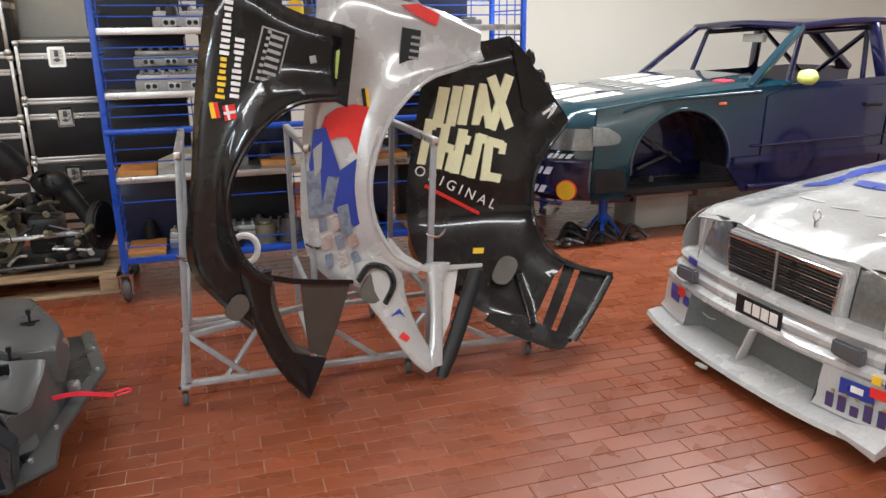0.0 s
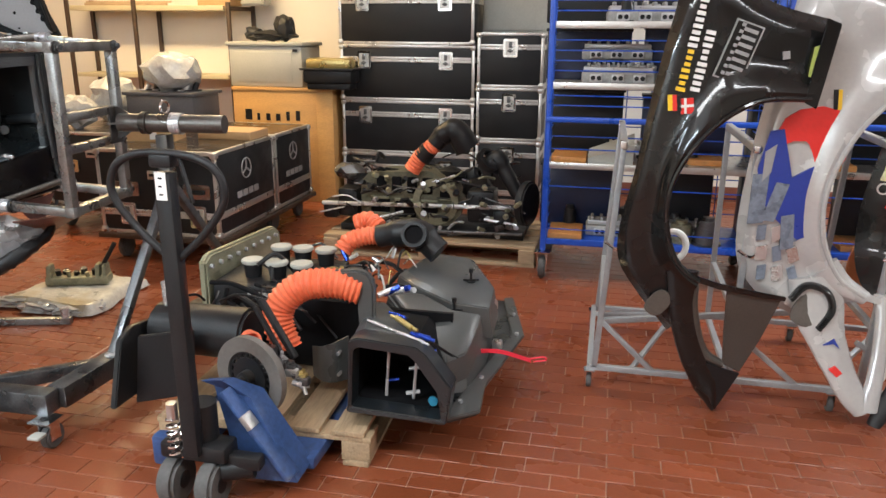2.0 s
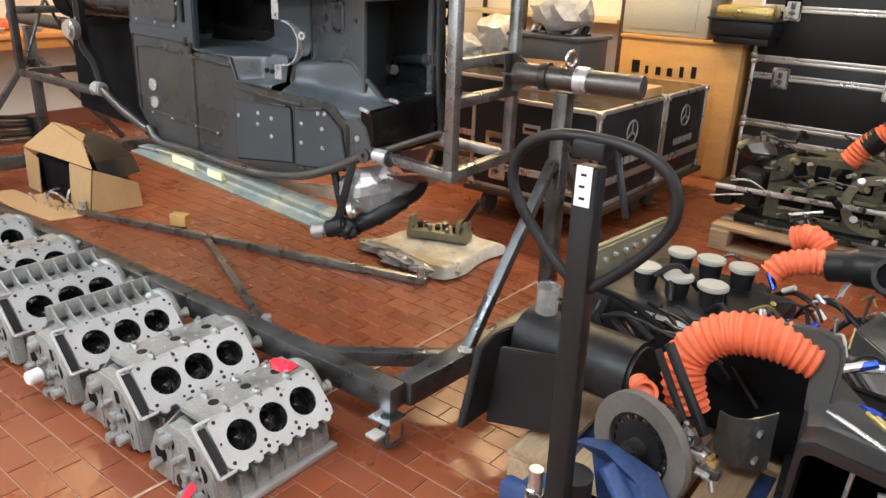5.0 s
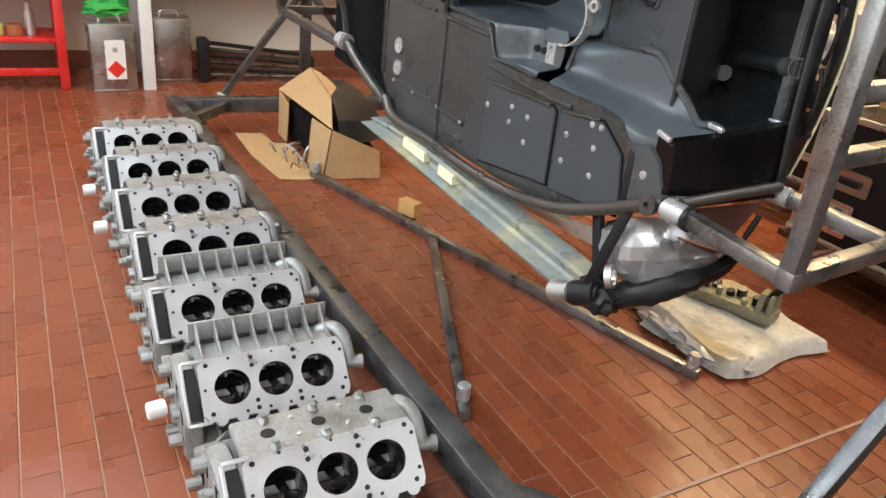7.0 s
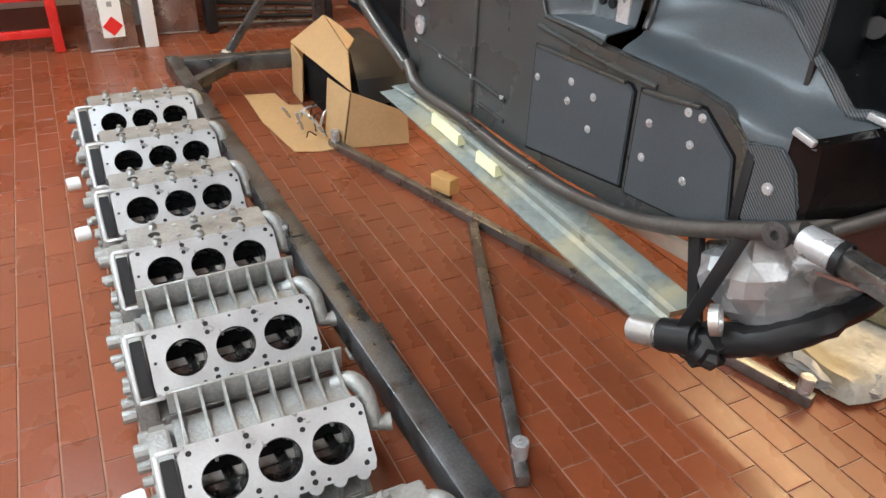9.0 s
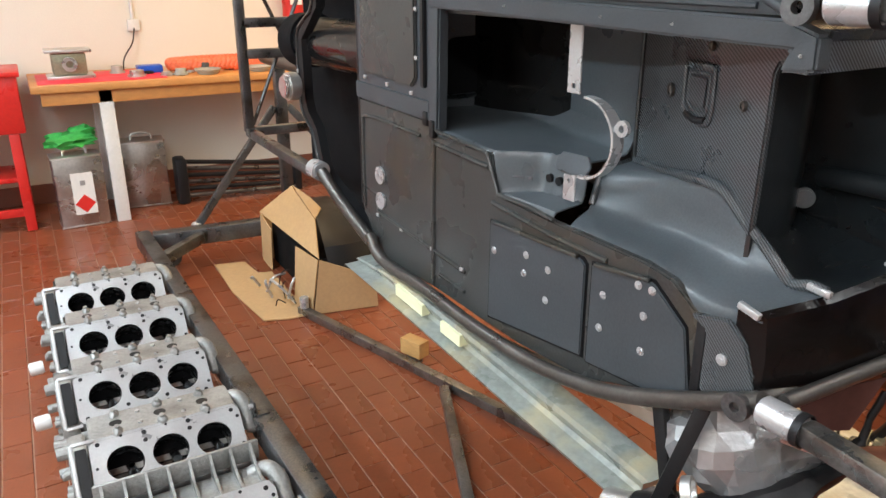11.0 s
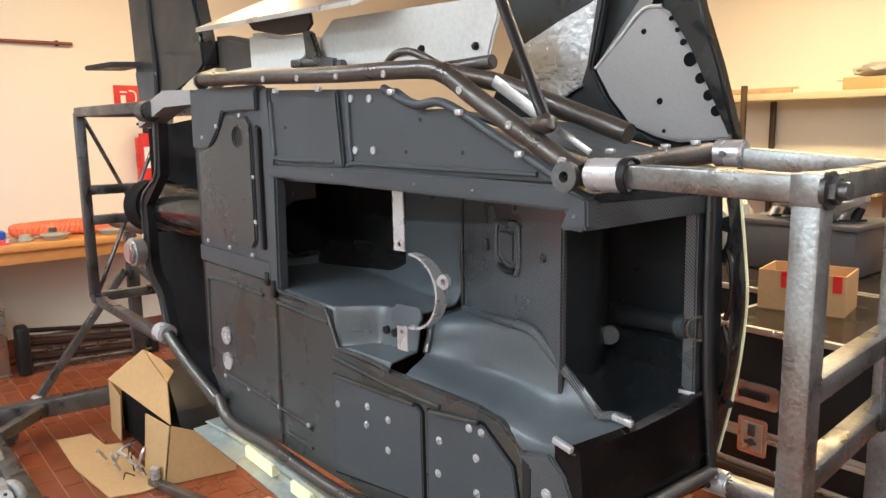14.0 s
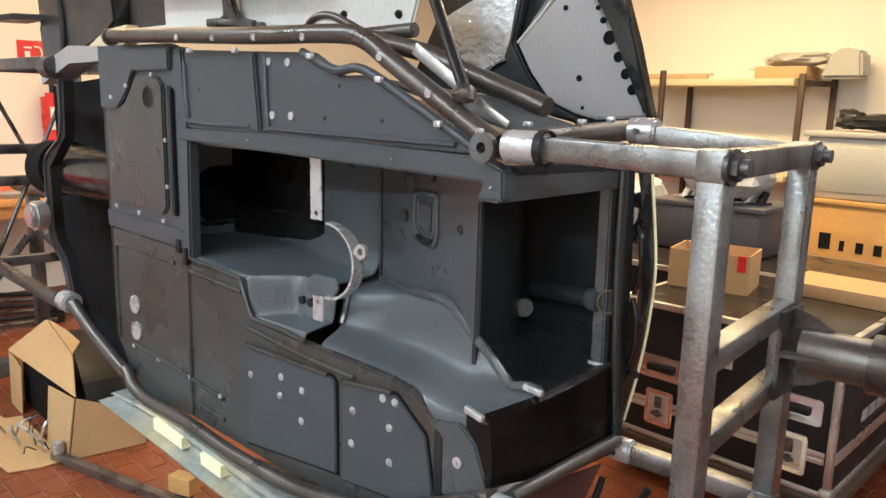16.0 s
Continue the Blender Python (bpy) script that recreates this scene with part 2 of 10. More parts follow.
DARKTAUPE = material("brown_black_inner_skin", (0.06, 0.052, 0.045), 0.4, vary=0.2, scale=6, fine=120, bump=0.03)
TAUPE = material("taupe_grey_panel", (0.34, 0.325, 0.32), 0.45, 0.2, vary=0.08, scale=6, fine=120, bump=0.03)
GRAPHITE = material("graphite_carbon_moulding", (0.064, 0.067, 0.066), 0.36, vary=0.16, scale=5, fine=180, bump=0.03, rough_vary=0.12, coat=0.15)
CRATEBLUE = material("dark_blue_plastic", (0.008, 0.014, 0.045), 0.45, vary=0.25)
TEALCAP = material("blue_plastic_cap", (0.02, 0.22, 0.36), 0.4)
OLIVE = material("dirty_olive_casting", (0.125, 0.12, 0.08), 0.55, 0.3, vary=0.4, scale=14, fine=90, bump=0.2)
GASKET = material("olive_magnesium_casting", (0.26, 0.25, 0.17), 0.5, 0.4, vary=0.3, scale=14, fine=90, bump=0.15)
GREYBOX = material("grey_storage_plastic", (0.4, 0.4, 0.36), 0.5, vary=0.08, bump=0.02)
DARKGREYBOX = material("dark_grey_plastic", (0.1, 0.1, 0.11), 0.5, vary=0.12, bump=0.03, gloss=0.3)
CREAMSHELF = material("cream_shelf_paint", (0.6, 0.52, 0.34), 0.5, vary=0.1, bump=0.02)
SHELFPOST = material("brown_steel_post", (0.07, 0.045, 0.03), 0.5, 0.3, vary=0.15)
TIN = material("bare_tin", (0.45, 0.44, 0.42), 0.28, 0.9, vary=0.2, scale=6, bump=0.05)
LENS = material("clear_lamp_lens", (0.2, 0.21, 0.205), 0.1, 0.4, vary=0.25, scale=18, bump=0.05, coat=1.0)
DISC = material("carbon_brake_disc", (0.16, 0.15, 0.135), 0.55, 0.3, vary=0.15, scale=12, bump=0.05)
COPPER = material("brown_leather", (0.35, 0.12, 0.04), 0.5, vary=0.2)
BLUEFIT = material("blue_anodised", (0.03, 0.08, 0.5), 0.25, 0.8, vary=0.1)
BRASS = material("dull_gold_fitting", (0.5, 0.4, 0.16), 0.35, 0.8, vary=0.2)

# ---- builders ----


def box(sx, sy, sz, at=(0, 0, 0), m=None, bevel=0.0):
    """A box of that size about a centre, in a new bmesh."""
    bm = bmesh.new()
    bmesh.ops.create_cube(bm, size=1, matrix=(m or Matrix()) @ Matrix.Translation(at) @ Matrix.Diagonal((sx, sy, sz, 1)))
    if bevel:
        bmesh.ops.bevel(bm, geom=bm.edges[:], offset=bevel, segments=2, affect="EDGES", profile=0.5)
    return bm


def join(*bms):
    """One bmesh out of several."""
    out = bmesh.new()
    for b in bms:
        me = bpy.data.meshes.new("t")
        b.to_mesh(me)
        b.free()
        out.from_mesh(me)
        bpy.data.meshes.remove(me)
    return out


def cyl(r, a, b, r2=None, n=20, bevel=0.0):
    """A cylinder or cone from a to b."""
    a, b = Vector(a), Vector(b)
    d = b - a
    bm = bmesh.new()
    bmesh.ops.create_cone(bm, cap_ends=True, segments=n, radius1=r, radius2=r if r2 is None else r2, depth=d.length, matrix=Matrix.Translation((a + b) / 2) @ d.to_track_quat("Z", "Y").to_matrix().to_4x4())
    if bevel:
        bmesh.ops.bevel(bm, geom=[e for e in bm.edges if len(e.link_faces) == 2 and any(len(f.verts) > 4 for f in e.link_faces)], offset=bevel, segments=2, affect="EDGES")
    return bm


def ring(r, r_in, a, b, n=28):
    """A pipe with a wall, from a to b."""
    a, b = Vector(a), Vector(b)
    q = (b - a).to_track_quat("Z", "Y")
    bm = bmesh.new()
    loops = []
    for rad, p in ((r, a), (r, b), (r_in, b), (r_in, a)):
        loops.append([bm.verts.new(p + q @ Vector((rad * math.cos(2 * math.pi * i / n), rad * math.sin(2 * math.pi * i / n), 0))) for i in range(n)])
    for k in range(4):
        u, v = loops[k], loops[(k + 1) % 4]
        for i in range(n):
            bm.faces.new((u[i], u[(i + 1) % n], v[(i + 1) % n], v[i]))
    bmesh.ops.recalc_face_normals(bm, faces=bm.faces[:])
    return bm


def bar(a, b, w, h=None, bevel=0.004, up=(0, 0, 1)):
    """A square-section bar from a to b; h is measured along up."""
    a, b = Vector(a), Vector(b)
    d = b - a
    y = d.normalized()
    x = y.cross(Vector(up))
    x = x.normalized() if x.length > 1e-4 else Vector((1, 0, 0))
    z = x.cross(y)
    m = Matrix((x, y, z)).transposed().to_4x4()
    m.translation = (a + b) / 2
    return box(w, d.length, h or w, m=m, bevel=bevel)


def smooth_path(pts, per=6):
    """Points on a smooth curve through pts."""
    p = [Vector(q) for q in pts]
    p = [2 * p[0] - p[1]] + p + [2 * p[-1] - p[-2]]
    out = []
    for i in range(1, len(p) - 2):
        for k in range(per):
            t = k / per
            a, b, c, d = p[i - 1], p[i], p[i + 1], p[i + 2]
            out.append(0.5 * (2 * b + (c - a) * t + (2 * a - 5 * b + 4 * c - d) * t * t + (3 * b - a - 3 * c + d) * t ** 3))
    out.append(p[-2])
    return out


def pipe(pts, r, n=12, per=6, ribs=0.0, rib_every=0.0):
    """A round tube along a smooth curve; ribs swells it in rings, as a ribbed hose."""
    path = smooth_path(pts, per) if per else [Vector(q) for q in pts]
    if ribs:
        dense = [path[0]]
        for a, b in zip(path, path[1:]):
            k = max(1, round((b - a).length / (rib_every / 4)))
            dense += [a.lerp(b, i / k) for i in range(1, k + 1)]
        path = dense
    bm = bmesh.new()
    side, loops, run = None, [], 0.0
    for i, p in enumerate(path):
        d = (path[min(i + 1, len(path) - 1)] - path[max(i - 1, 0)]).normalized()
        if side is None:
            side = d.orthogonal().normalized()
        side = (side - d * side.dot(d)).normalized()
        other = d.cross(side)
        if i:
            run += (p - path[i - 1]).length
        rad = (r[min(i * len(r) // len(path), len(r) - 1)] if isinstance(r, (list, tuple)) else r) + (ribs * math.sin(2 * math.pi * run / rib_every) if ribs else 0)
        loops.append([bm.verts.new(p + rad * (math.cos(2 * math.pi * j / n) * side + math.sin(2 * math.pi * j / n) * other)) for j in range(n)])
    for u, v in zip(loops, loops[1:]):
        for j in range(n):
            bm.faces.new((u[j], u[(j + 1) % n], v[(j + 1) % n], v[j]))
    bm.faces.new(loops[0][::-1]), bm.faces.new(loops[-1])
    return bm


def slab(outline, lo, hi, plane="xy", bevel=0.0, holes=(), m=None):
    """A plate with that outline in a plane, from lo to hi on the third axis, with round holes (a, b, radius)."""
    put = {"xy": lambda a, b, c: (a, b, c), "xz": lambda a, b, c: (a, c, b), "yz": lambda a, b, c: (c, a, b)}[plane]
    bm = bmesh.new()
    edges = []
    loops = [list(outline)] + [[(a + r * math.cos(-2 * math.pi * i / 18), b + r * math.sin(-2 * math.pi * i / 18)) for i in range(18)] for a, b, r in holes]
    for lp in loops:
        vs = [bm.verts.new(put(a, b, lo)) for a, b in lp]
        edges += [bm.edges.new((vs[i], vs[(i + 1) % len(vs)])) for i in range(len(vs))]
    bmesh.ops.triangle_fill(bm, use_beauty=True, edges=edges)
    shift = Vector(put(0, 0, hi - lo))
    ext = bmesh.ops.extrude_face_region(bm, geom=bm.faces[:])
    bmesh.ops.translate(bm, vec=shift, verts=[v for v in ext["geom"] if isinstance(v, bmesh.types.BMVert)])
    bmesh.ops.recalc_face_normals(bm, faces=bm.faces[:])
    bmesh.ops.dissolve_limit(bm, angle_limit=radians(1), verts=bm.verts[:], edges=bm.edges[:])
    if bevel:
        bmesh.ops.bevel(bm, geom=[e for e in bm.edges if e.calc_face_angle(0) > 0.5], offset=bevel, segments=2, affect="EDGES")
    if m:
        bm.transform(m)
    return bm


def loft(sections, closed=True, cap=True):
    """A skin through rows of points of equal count."""
    bm = bmesh.new()
    rows = [[bm.verts.new(p) for p in s] for s in sections]
    n = len(rows[0])
    for u, v in zip(rows, rows[1:]):
        for j in range(n if closed else n - 1):
            bm.faces.new((u[j], u[(j + 1) % n], v[(j + 1) % n], v[j]))
    if closed and cap:
        bm.faces.new(rows[0][::-1]), bm.faces.new(rows[-1])
    bmesh.ops.recalc_face_normals(bm, faces=bm.faces[:])
    return bm


def sheet(fn, nu, nv, thick=0.0):
    """A surface from a function of two numbers from 0 to 1, with thickness."""
    bm = bmesh.new()
    g = [[bm.verts.new(fn(i / nu, j / nv)) for j in range(nv + 1)] for i in range(nu + 1)]
    for i in range(nu):
        for j in range(nv):
            bm.faces.new((g[i][j], g[i + 1][j], g[i + 1][j + 1], g[i][j + 1]))
    if thick:
        bmesh.ops.recalc_face_normals(bm, faces=bm.faces[:])
        bmesh.ops.solidify(bm, geom=bm.faces[:], thickness=thick)
    return bm


def lump(size, at, seed=0, rough=0.15, n=3):
    """An uneven lump, for wrapped or crumpled things."""
    bm = bmesh.new()
    bmesh.ops.create_icosphere(bm, subdivisions=n, radius=1)
    for v in bm.verts:
        k = 1 + rough * noise.noise(v.co * 2.2 + Vector((seed * 7.1, 0, 0))) * 2 + rough * 0.6 * noise.noise(v.co * 6 + Vector((0, seed * 3.3, 0)))
        v.co = Vector(at) + Vector((v.co.x * size[0], v.co.y * size[1], v.co.z * size[2])) * k
    return bm


def mesh_object(name, bm, mat, smooth=True):
    me = bpy.data.meshes.new(name)
    bm.to_mesh(me)
    bm.free()
    me.materials.append(mat)
    if smooth:
        me.shade_smooth()
        me.set_sharp_from_angle(angle=radians(32))
    return new(name, me)


def part(name, bm, mat, parent, label=""):
    """One mesh under a thing or a part."""
    ob = mesh_object(name, bm, mat)
    ob.parent = parent
    return tagged(ob, label) if label else ob


def thing(name, label, category, m=None, group=""):
    ob = new(name)
    ob.empty_display_size = 0.1
    ob.matrix_world = m or Matrix()
    return tagged(ob, label, category, group)


def solid(name, bm, mat, label, category, m=None, group="", kind=""):
    """A thing of a single mesh."""
    ob = mesh_object(name, bm, mat)
    ob.matrix_world = m or Matrix()
    return tagged(ob, label, category, group, kind)


def writing(text, size, depth=0.0015, stretch=1.0, shear=0.0):
    """Letters as a bmesh in the xy plane, centred."""
    cu = bpy.data.curves.new("letters", "FONT")
    cu.body, cu.size, cu.extrude, cu.align_x, cu.align_y, cu.shear = text, size, depth, "CENTER", "CENTER", shear
    cu.resolution_u = 3
    ob = bpy.data.objects.new("letters", cu)
    scene.collection.objects.link(ob)
    bpy.context.view_layer.update()
    me = bpy.data.meshes.new_from_object(ob.evaluated_get(bpy.context.evaluated_depsgraph_get()))
    bm = bmesh.new()
    bm.from_mesh(me)
    bpy.data.objects.remove(ob), bpy.data.curves.remove(cu), bpy.data.meshes.remove(me)
    bm.transform(Matrix.Diagonal((stretch, 1, 1, 1)))
    return bm


def moved(bm, m):
    bm.transform(m)
    return bm


# ---- the room ----
X0, X1, Y0, Y1, HIGH = -7.6, 8.6, -2.3, 7.7, 3.2


def structure(name, bm, mat, label):
    return tagged(mesh_object(name, bm, mat, smooth=False), label, name.split("_")[0], kind="structure")


wall_w = structure("wall_west", box(0.2, Y1 - Y0 + 0.4, HIGH, (X0 - 0.1, (Y0 + Y1) / 2, HIGH / 2)), WALL, "cream painted plaster wall behind the workbench")
wall_e = structure("wall_east", box(0.2, Y1 - Y0 + 0.4, HIGH, (X1 + 0.1, (Y0 + Y1) / 2, HIGH / 2)), WALL, "plain cream plaster wall closing the hall")
wall_n = structure("wall_north", box(X1 - X0, 0.2, HIGH, ((X0 + X1) / 2, Y1 + 0.1, HIGH / 2)), WALL, "cream painted plaster wall behind the stacked cases")
# unseen wall, set close in to throw light back onto the shell
wall_s = structure("wall_south", box(X1 - X0, 0.2, HIGH, ((X0 + X1) / 2, Y0 - 0.1, HIGH / 2)), WALL, "plain cream plaster wall closing the hall")
ceiling = structure("ceiling", box(X1 - X0 + 0.4, Y1 - Y0 + 0.4, 0.2, ((X0 + X1) / 2, (Y0 + Y1) / 2, HIGH + 0.1)), CEILING, "plain white painted ceiling over the hall")
for nm, bmx in (("baseboard_west", box(0.02, Y1 - Y0, 0.14, (X0 + 0.01, (Y0 + Y1) / 2, 0.07), bevel=0.003)), ("baseboard_north", box(X1 - X0 - 0.04, 0.02, 0.14, ((X0 + X1) / 2, Y1 - 0.01, 0.07), bevel=0.003))):
    structure(nm, bmx, SKIRT, "brown tiled skirting along the foot of the wall")
floor = structure("floor", box(X1 - X0 + 0.4, Y1 - Y0 + 0.4, 0.2, ((X0 + X1) / 2, (Y0 + Y1) / 2, -0.104)), GROUT, "red-brown clay tile floor in running bond with pale joints")

# ---- the bare race car shell, turned on its side: x along the car, y into it, z up ----
CARM = pose(-2.90, 2.895, 0, 0, 0, 4.6)
shell = thing("race_car_shell", "bare black carbon race car shell turned on its side, underside open", "car body", CARM)


def rivet(at, r, parent, mat=SHINY, name="bolt", h=0.006):
    x, y, z = at
    return part(name, join(cyl(r, (x, y, z), (x, y - h, z), n=14, bevel=0.0015), cyl(r * 0.45, (x, y - h, z), (x, y - h - 0.003, z), n=6)), mat, parent)


# floor of the shell
tall = part("front_floor_panel", slab([(-1.145, 1.18), (-0.705, 1.165), (-0.69, 1.68), (-0.745, 1.712), (-1.14, 1.716)], 0.0, 0.03, "xz", 0.006), PLATE, shell, "dark grey laminate floor panel")
part("stepped_flange", slab([(-1.135, 1.53), (-1.03, 1.53), (-0.965, 1.585), (-0.93, 1.64), (-0.73, 1.64), (-0.73, 1.70), (-1.135, 1.705)], -0.014, 0.002, "xz", 0.004), PLATE, tall)
part("raised_cover", slab([(-1.10, 1.25), (-0.80, 1.235), (-0.775, 1.26), (-0.775, 1.60), (-0.80, 1.625), (-0.92, 1.63), (-0.99, 1.55), (-1.10, 1.515)], -0.010, 0.002, "xz", 0.005, holes=[(-0.85, 1.565, 0.027)]), STAINED, tall)
part("hole_liner", join(cyl(0.03, (-0.85, 0.0, 1.565), (-0.85, -0.003, 1.565))), BLACK, tall)
part("slot", slab([(-0.745, 1.24), (-0.725, 1.24), (-0.725, 1.59), (-0.745, 1.60)], -0.012, 0.002, "xz", 0.003), BLACK, tall)
part("edge_strip", slab([(-1.145, 1.165), (-0.705, 1.15), (-0.705, 1.205), (-1.145, 1.215)], -0.007, 0.003, "xz", 0.002), PLATE, tall)
for u, z in ((-0.968, 1.598), (-1.064, 1.564), (-0.821, 1.628), (-1.068, 1.236), (-0.928, 1.228), (-0.79, 1.22), (-0.76, 1.45), (-0.76, 1.32)):
    part("clip", box(0.015, 0.006, 0.012, (u, -0.014, z), bevel=0.002), SHINY, tall)
low = part("rear_floor_panel", slab([(-1.135, 1.162), (-0.70, 1.148), (-0.69, 1.112), (-0.425, 1.112), (-0.398, 1.01), (-0.17, 0.995), (0.10, 0.985), (0.175, 0.972), (0.235, 0.93), (0.32, 0.945), (0.36, 0.915), (0.393, 0.83), (0.25, 0.745), (0.1, 0.69), (-0.05, 0.64), (-0.3, 0.628), (-0.7, 0.645), (-1.03, 0.642), (-1.145, 0.80)], 0.0, 0.022, "xz", 0.004), STAINED, shell, "stained dark laminate floor panel with pressed ribs")


def bead(pts, r, mat, parent, name="rib", n=8):
    return part(name, pipe(pts, r, n=n, per=4), mat, parent)


bead([(-1.12, -0.001, 0.80), (-1.115, -0.001, 1.06), (-1.07, -0.001, 1.11), (-0.76, -0.001, 1.10)], 0.006, STAINED, low)
bead([(-0.69, -0.001, 1.10), (-0.695, -0.001, 0.66)], 0.008, STAINED, low)
bead([(-0.68, -0.001, 1.09), (-0.43, -0.001, 1.075)], 0.008, STAINED, low)
bead([(-1.03, -0.001, 0.80), (-0.68, -0.001, 0.765), (-0.53, -0.001, 0.75)], 0.007, STAINED, low)
bead([(-0.66, -0.001, 0.70), (-0.53, -0.001, 0.69)], 0.006, STAINED, low)
bead([(-0.41, -0.002, 0.985), (-0.17, -0.002, 0.962), (0.0, -0.002, 0.955)], 0.007, STAINED, low)
part("latch", box(0.022, 0.014, 0.05, (-0.69, -0.006, 1.13), bevel=0.004), BLACK, low)
part("latch", box(0.024, 0.012, 0.04, (-0.725, -0.006, 1.155), bevel=0.004), BLACK, low)
for u, z in ((-1.007, 0.928), (-1.006, 0.843)):
    w = part("washer", join(ring(0.029, 0.006, (u, -0.001, z), (u, -0.007, z)), cyl(0.026, (u, 0.0, z), (u, -0.005, z), n=24)), SHINY, low, "bright turned washer")
for u, z in ((-1.027, 0.789), (-0.876, 0.78), (-0.698, 0.769), (-0.544, 0.755)):
    part("clip", box(0.015, 0.006, 0.012, (u, -0.005, z), bevel=0.002), SHINY, low)
for out, dots in (([(-0.412, 0.935), (-0.075, 0.938), (-0.06, 0.925), (-0.058, 0.70), (-0.415, 0.662)], ((-0.391, 0.861), (-0.262, 0.888), (-0.268, 0.838), (-0.18, 0.875), (-0.184, 0.795))), ([(-0.040, 0.936), (0.135, 0.952), (0.222, 0.885), (0.246, 0.757), (0.238, 0.715), (-0.04, 0.693)], ((0.002, 0.877), (0.119, 0.872), (-0.003, 0.796), (0.12, 0.791), (0.098, 0.935), (0.135, 0.935)))):
    cu, cz = sum(u for u, z in out) / len(out), sum(z for u, z in out) / len(out)
    # slightly larger black sheet paints the shadow gap round the plate's edge
    part("plate_seal", slab([(cu + (u - cu) * 1.035, cz + (z - cz) * 1.045) for u, z in out], -0.002, 0.002, "xz", 0.001), MATTBLACK, low)
    pl = part("access_plate", slab(out, -0.008, -0.001, "xz", 0.003), PLATE, low, "dark grey bolted access plate")
    part("folded_lip", bar((out[0][0] + 0.01, -0.008, out[0][1] + 0.003), (out[1][0] - 0.01, -0.008, out[1][1] + 0.003), 0.012, 0.010, 0.003), STAINED, pl)
    for u, z in dots:
        rivet((u, -0.007, z), 0.0098, pl, h=0.004)
part("slot", box(0.022, 0.02, 0.2, (0.262, -0.002, 0.83), bevel=0.002), BLACK, low)
part("rear_flange", slab([(0.235, 0.925), (0.32, 0.945), (0.36, 0.915), (0.395, 0.83), (0.30, 0.775), (0.275, 0.78), (0.275, 0.905)], -0.016, 0.002, "xz", 0.004), WEAVE, low, "woven carbon flange")
rivet((0.32, -0.016, 0.865), 0.012, low)
# upper panel
up = part("side_floor_panel", slab([(-0.67, 1.692), (-0.14, 1.672), (-0.045, 1.622), (0.036, 1.622), (0.34, 1.478), (-0.66, 1.488)], 0.0, 0.02, "xz", 0.004), PLATE, shell, "dark grey upper floor panel")
part("rib", slab([(-0.365, 1.49), (-0.325, 1.49), (-0.345, 1.678), (-0.375, 1.678)], -0.012, 0.002, "xz", 0.005), PLATE, up)
bead([(-0.665, -0.002, 1.66), (-0.655, -0.002, 1.53), (-0.63, -0.002, 1.505), (-0.37, -0.002, 1.503)], 0.007, PLATE, up)
bead([(-0.31, -0.002, 1.67), (-0.3, -0.002, 1.51), (-0.27, -0.002, 1.50), (0.28, -0.002, 1.492)], 0.006, PLATE, up)
for u, z in ((-0.297, 1.655), (-0.225, 1.652), (-0.285, 1.532), (-0.215, 1.532)):
    part("washer", join(ring(0.0095, 0.005, (u, 0, z), (u, -0.004, z), n=16), cyl(0.005, (u, 0, z), (u, -0.003, z), n=10)), SHINY, up)
for u, z in ((-0.6, 1.59), (-0.05, 1.60), (-0.1, 1.53), (0.08, 1.53)):
    part("hole", cyl(0.005, (u, 0, z), (u, -0.001, z), n=10), BLACK, up)
rail = part("cross_rail", slab([(-0.70, 1.486), (-0.2, 1.487), (0.34, 1.474), (0.40, 1.452), (0.402, 1.397), (0.338, 1.391), (0.355, 1.428), (0.05, 1.438), (-0.70, 1.455)], -0.012, 0.03, "xz", 0.005), PLATE, shell, "dark grey cross rail")
for u, z in ((-0.37, 1.47), (-0.06, 1.46), (0.12, 1.455), (0.375, 1.42)):
    rivet((u, -0.012, z), 0.0032, rail, h=0.003)
part("side_post", slab([(-0.715, 1.12), (-0.665, 1.12), (-0.655, 1.50), (-0.675, 1.70), (-0.715, 1.70)], -0.006, 0.03, "xz", 0.006), PLATE, shell)

# the wells behind the openings
def rounded(pts, r, k=5):
    """A plan line with its corners rounded off by r."""
    p = [Vector(q) for q in pts]
    out = [p[0]]
    for a, b, c in zip(p, p[1:], p[2:]):
        i, o = b + (a - b).normalized() * min(r, (a - b).length * 0.45), b + (c - b).normalized() * min(r, (c - b).length * 0.45)
        out += [i * (1 - t) ** 2 + 2 * b * t * (1 - t) + o * t * t for t in [n / k for n in range(k + 1)]]
    return out + [p[-1]]


def curtain(pts, z0, z1, thick, r=0.03):
    """An upright wall along a plan line with rounded corners; its face lies on the line, its body behind it."""
    path = rounded(pts, r)
    rows = []
    for i, p in enumerate(path):
        d = (path[min(i + 1, len(path) - 1)] - path[max(i - 1, 0)]).normalized()
        q = p + Vector((-d.y, d.x)) * thick
        rows.append([(p.x, p.y, z0), (q.x, q.y, z0), (q.x, q.y, z1), (p.x, p.y, z1)])
    return loft(rows)


def ease(k):
    k = min(1.0, max(0.0, k))
    return k * k * (3 - 2 * k)


